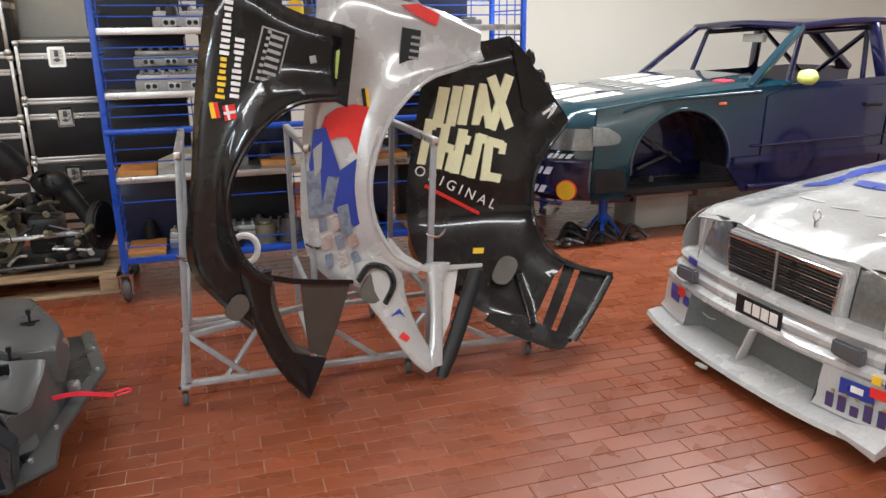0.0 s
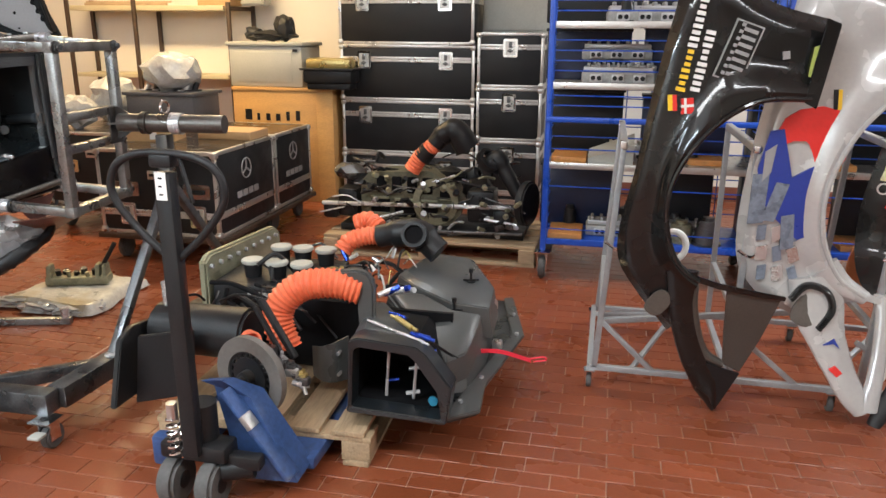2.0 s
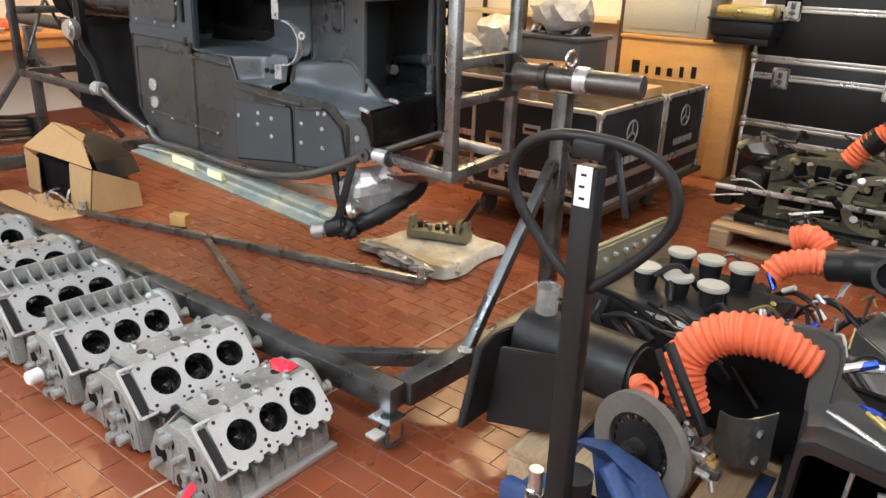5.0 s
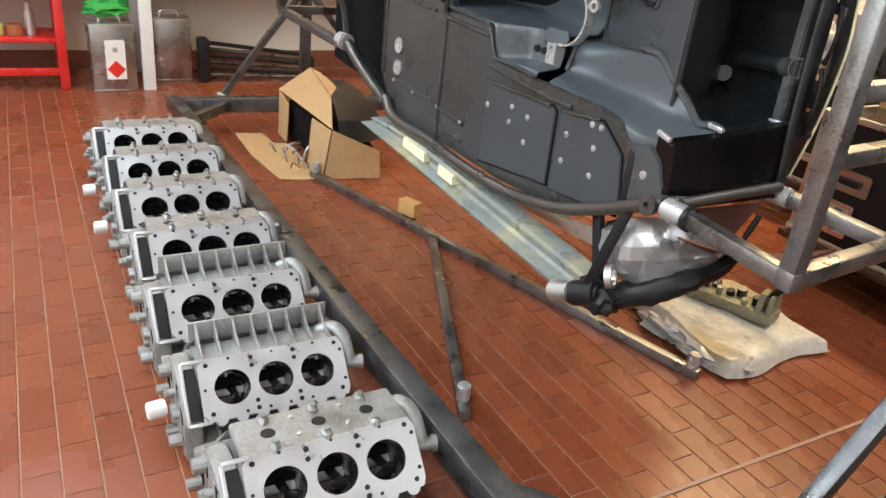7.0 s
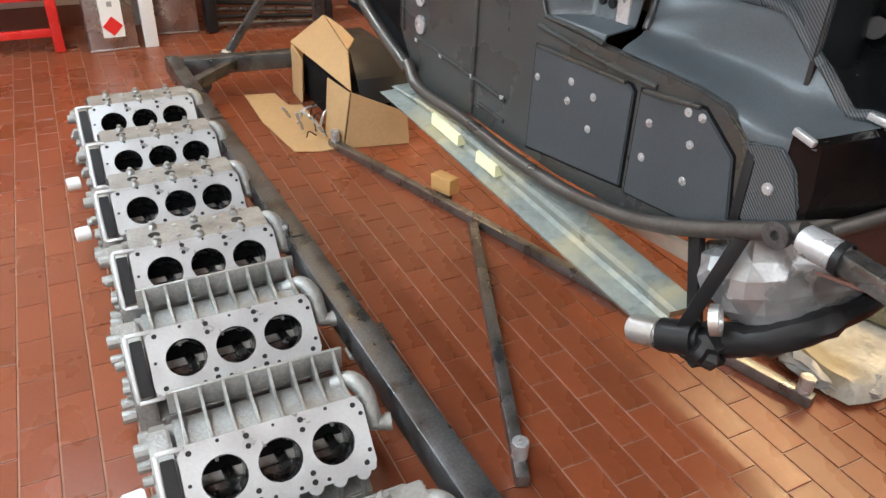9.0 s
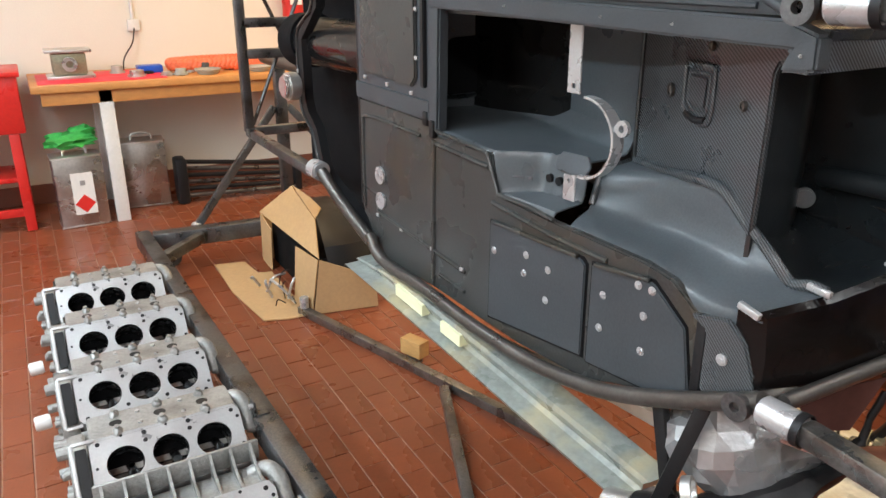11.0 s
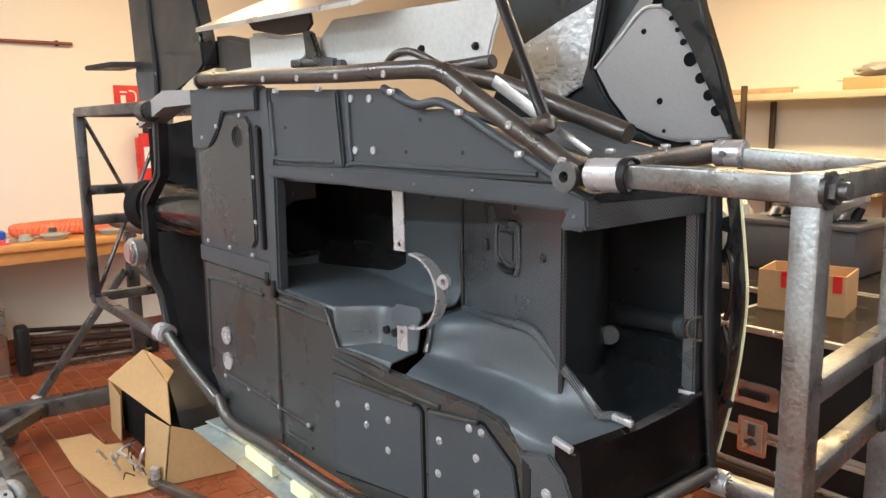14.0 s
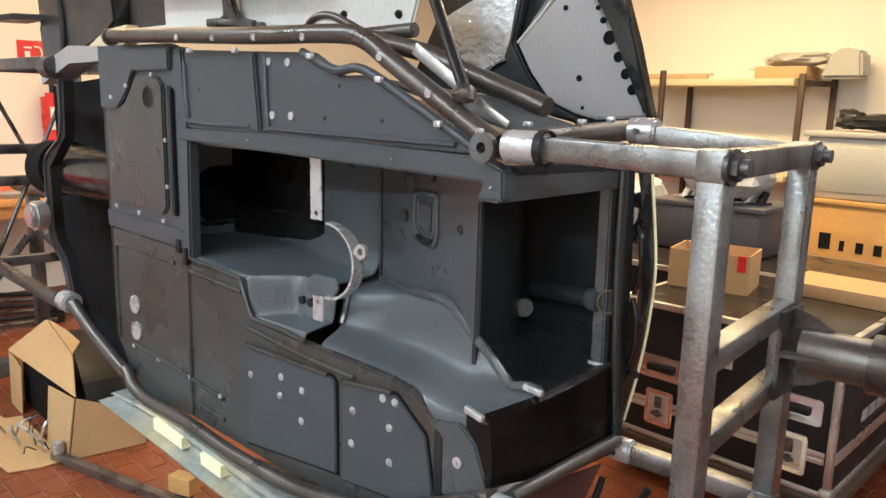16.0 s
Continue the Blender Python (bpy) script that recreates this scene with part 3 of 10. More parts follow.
part("well_roof", slab([(-0.98, 0.02), (0.40, 0.02), (0.47, 0.34), (0.30, 0.42), (-0.98, 0.42)], 1.442, 1.46, "xy", 0.003), CARBON, shell)
part("well_wall", curtain([(-1.0, 0.05), (-0.90, 0.36), (-0.575, 0.356), (-0.185, 0.262)], 1.0, 1.445, 0.01, 0.05), LITCARBON, shell, "dark moulded footwell wall")
END_M = pose(-1.0, 0.05, 0, 0, 0, math.degrees(math.atan2(0.31, 0.10)))
# no hole is cut: a matt black plate paints the dark of the opening
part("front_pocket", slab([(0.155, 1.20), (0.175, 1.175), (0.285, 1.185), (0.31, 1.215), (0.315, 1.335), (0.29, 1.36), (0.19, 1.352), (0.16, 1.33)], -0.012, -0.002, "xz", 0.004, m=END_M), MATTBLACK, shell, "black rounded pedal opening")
part("pocket_lip", moved(pipe([(0.15, -0.004, 1.20), (0.17, -0.004, 1.168), (0.29, -0.004, 1.178), (0.325, -0.004, 1.215)], 0.007, n=8, per=3), END_M), CARBON, shell)
for d, z in ((0.19, 1.375), (0.285, 1.24)):
    part("clip", moved(box(0.012, 0.008, 0.012, (d, -0.012, z), bevel=0.002), END_M), TUBE, shell)
part("brass_pin", cyl(0.005, (-0.595, 0.352, 1.361), (-0.59, 0.335, 1.361), n=10), BRASS, shell)
part("wall_rib", pipe([(-0.872, 0.352, 1.14), (-0.874, 0.352, 1.30), (-0.86, 0.352, 1.42)], 0.008, n=8), CARBON, shell)


def back_line(u):
    return 0.356 if u < -0.575 else 0.356 - 0.241 * (u + 0.575)


def shelf_form(s, t):
    """The moulded footwell shelf with its fillets and the stepped recess for the bracket."""
    u = -0.96 + 0.772 * s
    v = 0.004 + (back_line(u) - 0.004) * t
    top = 1.117 + 0.012 * ease((-u - 0.42) / 0.25) + 0.03 * v + 0.05 * max(0.0, (t - 0.86) / 0.14) ** 2
    right = ((u + 0.436) * 0.085 - v * 0.088) / 0.1224
    inside = ease(right / 0.022) * ease((0.088 + 0.10 * (u + 0.35) - v) / 0.022 + 0.6)
    low = 1.013 + 0.12 * v
    z = top * (1 - inside) + low * inside
    return (u, v, z - 0.02 * ease(1 - v / 0.014))


part("moulded_shelf", sheet(shelf_form, 150, 54, 0.004), LITCARBON, shell, "smooth black carbon shelf moulding")
part("shelf_flange", pipe([(-0.69, -0.001, 1.15), (-0.672, -0.002, 1.128), (-0.60, -0.002, 1.122), (-0.455, -0.002, 1.112), (-0.436, -0.002, 1.10), (-0.395, -0.002, 1.022), (-0.375, -0.002, 1.012), (-0.265, -0.002, 1.010), (-0.176, -0.002, 1.0)], 0.006, n=8, per=5), STAINED, shell)
part("slot", moved(slab([(-0.036, -0.012), (-0.03, -0.016), (0.03, -0.016), (0.036, -0.012), (0.036, 0.012), (0.03, 0.016), (-0.03, 0.016), (-0.036, 0.012)], -0.004, 0.004, "xz", 0.002), pose(-0.367, 0.056, 1.052, -16, 0, 44)), BLACK, shell, "black rubber slot plug")
part("slot_lip", moved(join(box(0.030, 0.004, 0.006, (-0.008, -0.006, 0.002), bevel=0.0015), box(0.012, 0.004, 0.010, (0.022, -0.006, 0.0), bevel=0.0015)), pose(-0.367, 0.056, 1.052, -16, 0, 44)), DARKGREYBOX, shell)
for u, v, z in ((-0.300, 0.090, 1.062), (-0.268, 0.092, 1.060)):
    part("hole", cyl(0.011, (u, v + 0.01, z), (u, v - 0.003, z - 0.001), n=14), BLACK, shell)
part("recess_hatch", moved(slab([(-0.045, -0.02), (0.045, -0.028), (0.055, 0.0), (0.04, 0.024), (-0.04, 0.026), (-0.052, 0.005)], -0.003, 0.004, "xz", 0.002), pose(-0.235, 0.105, 1.108, -24, 0, 8)), PLATE, shell, "grey inspection hatch in the recess")

# the tunnel hump, from the woven wall over its shoulder and its crease to the floor panel
HUMP = (
    ((-.19, .262, 1.107), (-.001, .19, 1.120), (.171, .13, 1.138), (.248, .12, 1.085), (.34, .112, 1.012), (.425, .108, 1.005)),
    ((-.186, .16, 1.092), (-.03, .165, 1.105), (.14, .13, 1.118), (.24, .117, 1.07), (.325, .108, 1.004), (.42, .10, 1.0)),
    ((-.172, .115, 1.020), (-.02, .125, 1.012), (.092, .125, 1.018), (.20, .10, 1.012), (.29, .07, .99), (.40, .04, .985)),
    ((-.15, .03, .992), (.03, .03, .985), (.12, .022, .98), (.185, .015, .958), (.27, .005, .950), (.385, -.01, .975)),
    ((-.14, .018, .955), (.03, .018, .95), (.13, .016, .94), (.19, .012, .90), (.288, .006, .90), (.385, .0, .92)))
HUMP_ROWS = [smooth_path(r, 6) for r in HUMP]


def hump_form(s, t):
    k = s * 30
    i = min(int(k), 29)
    col = smooth_path([r[i].lerp(r[i + 1], k - i) for r in HUMP_ROWS], 6)
    k = t * 24
    i = min(int(k), 23)
    return col[i].lerp(col[i + 1], k - i)


part("tunnel_hump", sheet(hump_form, 44, 36, 0.005), LITCARBON, shell, "smooth rounded carbon tunnel hump")
part("hump_end", loft([[(-.192, .265, 1.10), (-.188, .16, 1.086), (-.174, .115, 1.014), (-.16, .06, 1.0)], [(-.20, .262, 1.02), (-.20, .16, 1.02), (-.185, .115, 1.0), (-.17, .06, .99)]], closed=False), WEAVE, shell, "woven carbon end of the hump")
part("hump_edge", pipe([(-.19, .25, 1.104), (-.188, .16, 1.090), (-.180, .135, 1.058), (-.173, .115, 1.020)], 0.009, n=10), WEAVE, shell)

# woven inner wall, set at a slant across the well, with its pressed pocket
WALL_A, WALL_B = Vector((-0.185, 0.262)), Vector((0.262, 0.100))
DV = (WALL_B.y - WALL_A.y) / (WALL_B.x - WALL_A.x)
wall_m = Matrix(((1, 0, 0, WALL_A.x), (DV, 1, 0, WALL_A.y), (0, 0, 1, 0), (0, 0, 0, 1)))
weave = part("woven_wall", slab([(0.0, 1.08), (0.2, 1.10), (0.36, 1.11), (0.447, 1.06), (0.449, 1.375), (0.458, 1.392), (0.485, 1.400), (0.485, 1.444), (0.0, 1.444)], 0.0, 0.02, "xz", 0.005, m=wall_m), WEAVE, shell, "woven carbon inner wall")
part("corner_bead", pipe([(-0.182, 0.258, 1.10), (-0.182, 0.258, 1.44)], 0.006, n=8, per=2), CARBON, weave)
part("return", curtain([(0.262, 0.105), (0.245, 0.26), (0.19, 0.375)], 1.0, 1.444, 0.01, 0.03), CARBON, shell)
POCKET = ((-1, -0.55), (-1, 0.8), (-0.75, 1), (0.75, 1), (1, 0.8), (1, -0.7), (0.6, -1.05), (-0.4, -0.9), (-1, -0.55))
for r, thick in ((0.056, 0.008), (0.040, 0.005)):
    part("pocket_rim", moved(pipe([(0.233 + r * a * 0.86, -0.001, 1.308 + r * b) for a, b in POCKET], thick, n=8, per=4), wall_m), WEAVE, weave)
part("pocket", slab([(0.200, 1.285), (0.262, 1.276), (0.266, 1.338), (0.260, 1.344), (0.206, 1.344), (0.200, 1.338)], -0.006, 0.002, "xz", 0.004, m=wall_m), WEAVE, weave)
part("pocket_slot", moved(pipe([(0.198, -0.004, 1.262), (0.232, -0.005, 1.252), (0.268, -0.004, 1.256)], 0.008, n=8, per=4), wall_m), BLACK, weave)
for u, z, r in ((-0.050, 1.300, 0.015), (0.079, 1.405, 0.010), (0.197, 1.306, 0.010)):
    v = WALL_A.y + DV * (u - WALL_A.x)
    part("grommet", join(ring(r, r * 0.6, (u, v, z), (u - 0.003, v - 0.006, z), n=18), cyl(r * 0.62, (u, v, z), (u, v - 0.002, z))), TUBE, weave)
bead([(-0.17, 0.252, 1.112), (-0.001, 0.187, 1.124), (0.07, 0.15, 1.138), (0.15, 0.128, 1.142), (0.185, 0.122, 1.131), (0.21, 0.12, 1.112), (0.252, 0.116, 1.08), (0.302, 0.11, 1.047), (0.335, 0.107, 1.018), (0.362, 0.105, 1.004), (0.395, 0.105, 1.012), (0.425, 0.105, 1.01)], 0.011, WEAVE, shell, "woven_bead", n=10)
part("tab", moved(box(0.046, 0.012, 0.014, bevel=0.003), pose(0.415, 0.098, 1.012, 0, 6, 0)), SHINY, shell)
part("tab", moved(box(0.046, 0.012, 0.014, bevel=0.003), pose(0.366, -0.028, 0.986, 0, 14, 0)), SHINY, shell)

# rear end of the shell: a slanted bulkhead between the near and the far hubs, with the seat well above it
part("rear_skirt", loft([[(0.33, -0.004, 0.972), (0.375, -0.012, 0.982), (0.425, 0.11, 1.002), (0.462, 0.315, 1.03)], [(0.33, -0.006, 0.965), (0.392, -0.012, 0.975), (0.440, 0.11, 0.995), (0.478, 0.315, 1.022)], [(0.33, -0.006, 0.90), (0.402, -0.014, 0.90), (0.450, 0.11, 0.91), (0.486, 0.315, 0.93)], [(0.26, -0.006, 0.75), (0.402, -0.014, 0.81), (0.448, 0.11, 0.815), (0.490, 0.315, 0.825)]], closed=False), SKIRTGLOSS, shell, "black rear skirt panel")


def scoop(s, t):
    """The seat well's bowl, from the woven bead down and back to the rear wall."""
    front = Vector((0.235 + 0.19 * t, 0.118 - 0.01 * t, 1.085 - 0.085 * ease(t * 1.5)))
    back = Vector((0.195 + 0.26 * t, 0.375 - 0.055 * t, 1.045 - 0.02 * t))
    p = front.lerp(back, s)
    p.z -= 0.035 * math.sin(math.pi * s) * math.sin(math.pi * min(1, 0.15 + t * 0.8)) - 0.10 * max(0.0, s - 0.7) ** 2
    return p


part("seat_scoop", sheet(scoop, 28, 22, 0.004), CARBON, shell, "dark moulded seat well")
part("rear_wall", curtain([(0.185, 0.375), (0.27, 0.388), (0.43, 0.335), (0.462, 0.325)], 1.0, 1.444, 0.01, 0.05), CARBON, shell)
part("column", slab([(0.428, 1.03), (0.458, 1.02), (0.452, 1.425), (0.425, 1.43)], 0.296, 0.325, "xz", 0.004), WEAVE, shell, "woven carbon upright strip")
# bright strip put in for the light on the column's bottom edge
part("column_foot", box(0.036, 0.008, 0.008, (0.443, 0.295, 1.024), bevel=0.002), SHINY, shell)
part("cross_tube", cyl(0.022, (0.235, 0.372, 1.142), (0.440, 0.312, 1.162), n=18), CARBON, shell)
# paler grey collar paints the lit end of the tube
part("tube_collar", cyl(0.026, (0.412, 0.314, 1.158), (0.442, 0.306, 1.163), n=20, bevel=0.003), PLATE, shell)
part("tube_end", join(ring(0.027, 0.022, (0.448, 0.318, 1.162), (0.462, 0.300, 1.164)), cyl(0.023, (0.446, 0.32, 1.162), (0.455, 0.309, 1.163))), TUBE, shell)
part("boss", cyl(0.022, (0.205, 0.362, 1.092), (0.222, 0.338, 1.096), n=22, bevel=0.004), LITCARBON, shell)
for u, v, z in ((0.232, 0.372, 1.178), (0.266, 0.380, 1.254)):
    part("hole", cyl(0.006, (u, v, z), (u, v - 0.008, z), n=10), BLACK, shell)
part("end_beam", loft([[(0.388, -0.008, 1.392), (0.388, -0.008, 1.456), (0.36, 0.0, 1.456), (0.36, 0.0, 1.392)], [(0.462, 0.32, 1.405), (0.462, 0.32, 1.452), (0.43, 0.325, 1.452), (0.43, 0.325, 1.405)]]), WEAVE, shell, "woven carbon beam over the rear opening")
part("rear_post", pipe([(0.468, 0.316, 1.452), (0.472, 0.312, 1.25), (0.482, 0.310, 1.05), (0.500, 0.308, 0.85)], 0.011, n=10), CARBON, shell)
part("post_skin", loft([[(0.468, 0.318, 1.45), (0.474, 0.318, 1.25), (0.482, 0.316, 1.05), (0.50, 0.316, 0.84)], [(0.478, 0.345, 1.45), (0.486, 0.345, 1.25), (0.488, 0.345, 1.05), (0.492, 0.345, 0.85)]], closed=False), CARBON, shell)
CUT = ((0.494, 1.47), (0.497, 1.43), (0.511, 1.323), (0.520, 1.227), (0.514, 1.112), (0.498, 0.994), (0.473, 0.875))
CUT_LINE = smooth_path([(u, 0, z) for u, z in CUT], 6)


def skin(s, t):
    k = s * (len(CUT_LINE) - 1)
    i = min(int(k), len(CUT_LINE) - 2)
    p = CUT_LINE[i].lerp(CUT_LINE[i + 1], k - i)
    dent = 0.006 * math.sin(11 * s + 2 * t) + 0.004 * math.sin(29 * s + 5 * t)
    return (p.x - 0.012 * (1 - t) + dent * (1 - t), 0.345 + 0.037 * t - 0.012 * math.sin(math.pi * t), p.z)


part("end_skin", sheet(skin, 40, 8, 0.003), CARBLACK, shell, "glossy black body end skin")
part("cut_edge", pipe([(u + 0.002, 0.384, z) for u, z in CUT], 0.0035, n=8), DECALCREAM, shell, "pale cut laminate edge")
for z in (1.26, 1.10):
    part("skin_fold", pipe([(0.492, 0.348, z + 0.07), (0.505, 0.345, z + 0.03), (0.506, 0.346, z - 0.03), (0.494, 0.349, z - 0.08)], 0.006, n=8), CARBLACK, shell)
for k in range(4):
    part("hole", cyl(0.009, (0.50, 0.362, 1.0 + 0.11 * k), (0.51, 0.352, 1.0 + 0.11 * k), n=10), BLACK, shell)

# steel hoop bracket in the well: a flat band bent to a half circle, with a strap and a foot
HC, HR = (-0.150, 1.193), 0.094
rows = []
for k in range(25):
    a = radians(92 - 188 * k / 24)
    wide = 0.034 * math.sin(math.pi * (0.18 + 0.64 * k / 24))
    ca, sa = math.cos(a), math.sin(a)
    rows.append([(HC[0] + HR * ca, 0.046, HC[1] + HR * sa), (HC[0] + HR * ca, 0.046 + wide, HC[1] + HR * sa), (HC[0] + (HR - 0.006) * ca, 0.046 + wide, HC[1] + (HR - 0.006) * sa), (HC[0] + (HR - 0.006) * ca, 0.046, HC[1] + (HR - 0.006) * sa)])
hoop = part("hoop_band", loft(rows), SHINY, shell, "bright bent steel hoop bracket")
part("strap", slab([(-0.207, 1.289), (-0.166, 1.289), (-0.168, 1.436), (-0.208, 1.436)], 0.045, 0.0495, "xz", 0.001, holes=[(-0.187, 1.305, 0.006)]), SHINY, hoop)
part("foot_tab", slab([(-0.201, 1.040), (-0.162, 1.040), (-0.162, 1.104), (-0.201, 1.100)], 0.044, 0.0485, "xz", 0.001, holes=[(-0.182, 1.088, 0.005)]), SHINY, hoop)
part("eye", ring(0.018, 0.008, (-0.039, 0.060, 1.231), (-0.039, 0.050, 1.231), n=16), SHINY, hoop)
part("eye_neck", box(0.012, 0.008, 0.016, (-0.056, 0.055, 1.228), bevel=0.002), SHINY, hoop)

# tubular frame of the shell
top = part("upper_tube", pipe([(-1.0, -0.03, 1.738), (-0.70, -0.03, 1.728), (-0.314, -0.03, 1.712), (-0.03, -0.03, 1.705), (0.06, -0.03, 1.69), (0.155, -0.03, 1.635), (0.36, -0.03, 1.52), (0.40, -0.03, 1.50)], 0.020, n=16), TUBE, shell, "welded brown-black steel tube")
for u, z in ((-0.618, 1.718), (-0.454, 1.711), (-0.287, 1.706), (-0.112, 1.70), (0.121, 1.654), (0.25, 1.585), (0.373, 1.520)):
    part("washer", join(ring(0.008, 0.0042, (u, -0.045, z), (u, -0.0515, z), n=14), cyl(0.0045, (u, -0.045, z), (u, -0.050, z), n=8)), SHINY, top)
part("end_flange", cyl(0.025, (-1.02, -0.03, 1.735), (-1.0, -0.03, 1.735), bevel=0.004), TUBE, top)
part("lower_conduit", pipe([(-0.16, -0.012, 1.672), (-0.05, -0.012, 1.633), (0.04, -0.012, 1.632), (0.2, -0.012, 1.556), (0.35, -0.012, 1.482)], 0.010, n=12), PLATE, shell)
for u, z in ((-0.119, 1.662), (0.094, 1.612), (0.254, 1.53), (-0.60, 1.686), (-0.40, 1.682)):
    part("clip", box(0.018, 0.012, 0.013, (u, -0.024, z), bevel=0.003), SHINY, shell)
bot = part("lower_tube", pipe([(-1.04, -0.03, 0.72), (-0.96, -0.03, 0.655), (-0.70, -0.03, 0.645), (-0.45, -0.03, 0.624), (-0.2, -0.03, 0.624), (-0.03, -0.03, 0.648), (0.09, -0.03, 0.68), (0.24, -0.03, 0.742), (0.39, -0.03, 0.815), (0.42, -0.03, 0.83)], 0.019, n=16), TUBE, shell, "welded steel sill tube with bare metal wear")
for nm, z, dz in (("upper_hub", 1.498, 0.025), ("lower_hub", 0.815, 0.018)):
    hub = part(nm, join(cyl(0.029, (0.42, -0.03, z), (0.50, -0.03, z), n=28, bevel=0.005)), SHINY, shell, "bright turned steel hub")
    part("band", ring(0.031, 0.028, (0.49, -0.03, z), (0.505, -0.03, z)), BLACK, hub)
    part("eye", ring(0.027, 0.010, (0.385, -0.046, z - 0.004), (0.385, -0.06, z - 0.004)), STEEL, hub)
    part("cross_tube", cyl(0.022, (0.40, -0.03, z), (0.455, 0.33, z + dz), n=16), TUBE, hub)
    far = part("far_hub", cyl(0.027, (0.467, 0.33, z + dz), (0.530, 0.33, z + dz), n=28, bevel=0.005), SHINY, hub)
    part("set_screw", cyl(0.007, (0.495, 0.30, z + dz), (0.495, 0.3025, z + dz), n=12), STEEL, far)
part("rear_cross_tube", pipe([(0.40, 0.12, 1.565), (0.19, 0.12, 1.637), (0.078, 0.12, 1.675), (-0.02, 0.06, 1.70)], 0.02, n=12), TUBE, shell)

# open nose with the wheel housing
# flat sheet closes the bay, its black standing for the shade in the cavity
nose = part("nose_back", slab([(-2.05, 0.66), (-1.6, 0.62), (-1.13, 0.62), (-1.13, 1.66), (-1.5, 1.64), (-2.05, 1.60)], 0.22, 0.24, "xz", 0.0), MATTBLACK, shell, "black nose bay")
part("nose_side", box(0.02, 0.24, 0.86, (-1.14, 0.12, 1.23), bevel=0.003), BLACK, shell)
part("cross_drum", cyl(0.092, (-1.74, 0.11, 1.295), (-1.13, 0.11, 1.300), n=32, bevel=0.012), CARBLACK, shell, "glossy black cross drum")
RIM = ((-1.06, 0.655), (-1.205, 0.730), (-1.299, 0.774), (-1.415, 0.815), (-1.469, 0.862), (-1.511, 0.981), (-1.576, 1.034), (-1.603, 1.094), (-1.599, 1.324), (-1.526, 1.389), (-1.455, 1.442), (-1.440, 1.616))
rim_rows = []
for k, p in enumerate(RIM):
    d = (Vector(RIM[min(k + 1, len(RIM) - 1)]) - Vector(RIM[max(k - 1, 0)])).normalized()
    inward = Vector((d.y, -d.x)) * (0.035 if 3 < k < 8 else 0.028)
    q = Vector(p) + inward
    rim_rows.append([(p[0], 0.012, p[1]), (p[0], -0.008, p[1]), (q.x, -0.004, q.y), (q.x, 0.03, q.y)])
rim = part("nose_rim", loft(rim_rows), BLACK, shell, "black moulded nose rim")
part("rim_bead", pipe([(u, -0.006, z) for u, z in RIM], 0.008, n=8, per=3), CARBON, rim)
part("rim_clip", box(0.012, 0.006, 0.016, (-1.60, -0.014, 1.20), bevel=0.002), SHINY, rim)
part("drum_collar", cyl(0.104, (-1.84, 0.11, 1.29), (-1.69, 0.11, 1.30), n=28, bevel=0.012), MATTBLACK, shell)
part("nose_top", loft([[(-1.52, -0.03, 1.60), (-1.52, 0.05, 1.60), (-1.52, 0.05, 1.66), (-1.52, -0.03, 1.66)], [(-1.30, -0.03, 1.665), (-1.30, 0.05, 1.665), (-1.30, 0.05, 1.72), (-1.30, -0.03, 1.72)], [(-1.14, -0.01, 1.67), (-1.14, 0.05, 1.67), (-1.14, 0.05, 1.715), (-1.14, -0.01, 1.715)]]), TAUPE, shell)
part("filler_cap", join(cyl(0.052, (-1.57, -0.03, 1.15), (-1.57, -0.08, 1.15), n=28, bevel=0.008), cyl(0.04, (-1.57, -0.08, 1.15), (-1.57, -0.09, 1.15), n=28, bevel=0.004)), ALU, shell, "ribbed bright filler cap")
part("hub_front", cyl(0.036, (-1.47, -0.03, 0.86), (-1.40, -0.03, 0.86), n=24, bevel=0.006), SHINY, shell)
part("front_tube", pipe([(-1.40, -0.03, 0.86), (-1.28, -0.02, 0.78), (-1.05, -0.02, 0.69)], 0.022, n=12), TUBE, shell)
part("hub_front", cyl(0.036, (-1.47, -0.03, 1.655), (-1.40, -0.03, 1.655), n=24, bevel=0.006), STEEL, shell)

# upper side: bodywork seen from inside
part("body_side", loft([[(-1.45, 0.26, 0.70), (0.22, 0.40, 0.68), (0.30, 0.40, 1.46), (-1.45, 0.26, 1.64)], [(-1.40, 0.90, 0.72), (0.05, 0.92, 0.72), (0.08, 0.92, 1.50), (-1.40, 0.90, 1.66)]]), CARBLACK, shell)
part("inner_liner", slab([(-0.944, 1.881), (-0.871, 1.935), (-0.496, 1.925), (-0.141, 1.915), (-0.146, 1.857), (-0.164, 1.814), (-0.187, 1.740), (-0.572, 1.745), (-0.935, 1.760)], 0.36, 0.375, "xz", 0.006), LINER, shell, "pale grey inner body liner")
for u, z in ((-0.436, 1.805), (-0.224, 1.794)):
    part("plug", join(cyl(0.011, (u, 0.362, z), (u, 0.352, z), n=12, bevel=0.002), cyl(0.006, (u, 0.354, z), (u, 0.347, z), n=8)), BLACK, shell)
part("liner_box", slab([(-1.359, 1.937), (-1.25, 1.930), (-1.129, 1.905), (-1.01, 1.903), (-0.962, 1.885), (-0.977, 1.818), (-1.06, 1.79), (-1.352, 1.79)], 0.33, 0.40, "xz", 0.014), LINER, shell, "pale moulded liner box")
part("liner_strap", slab([(-0.988, 1.908), (-0.941, 1.903), (-0.899, 1.822), (-0.812, 1.806), (-0.812, 1.775), (-0.925, 1.775), (-0.972, 1.81)], 0.322, 0.345, "xz", 0.006), STEEL, shell, "grey clamp strap")
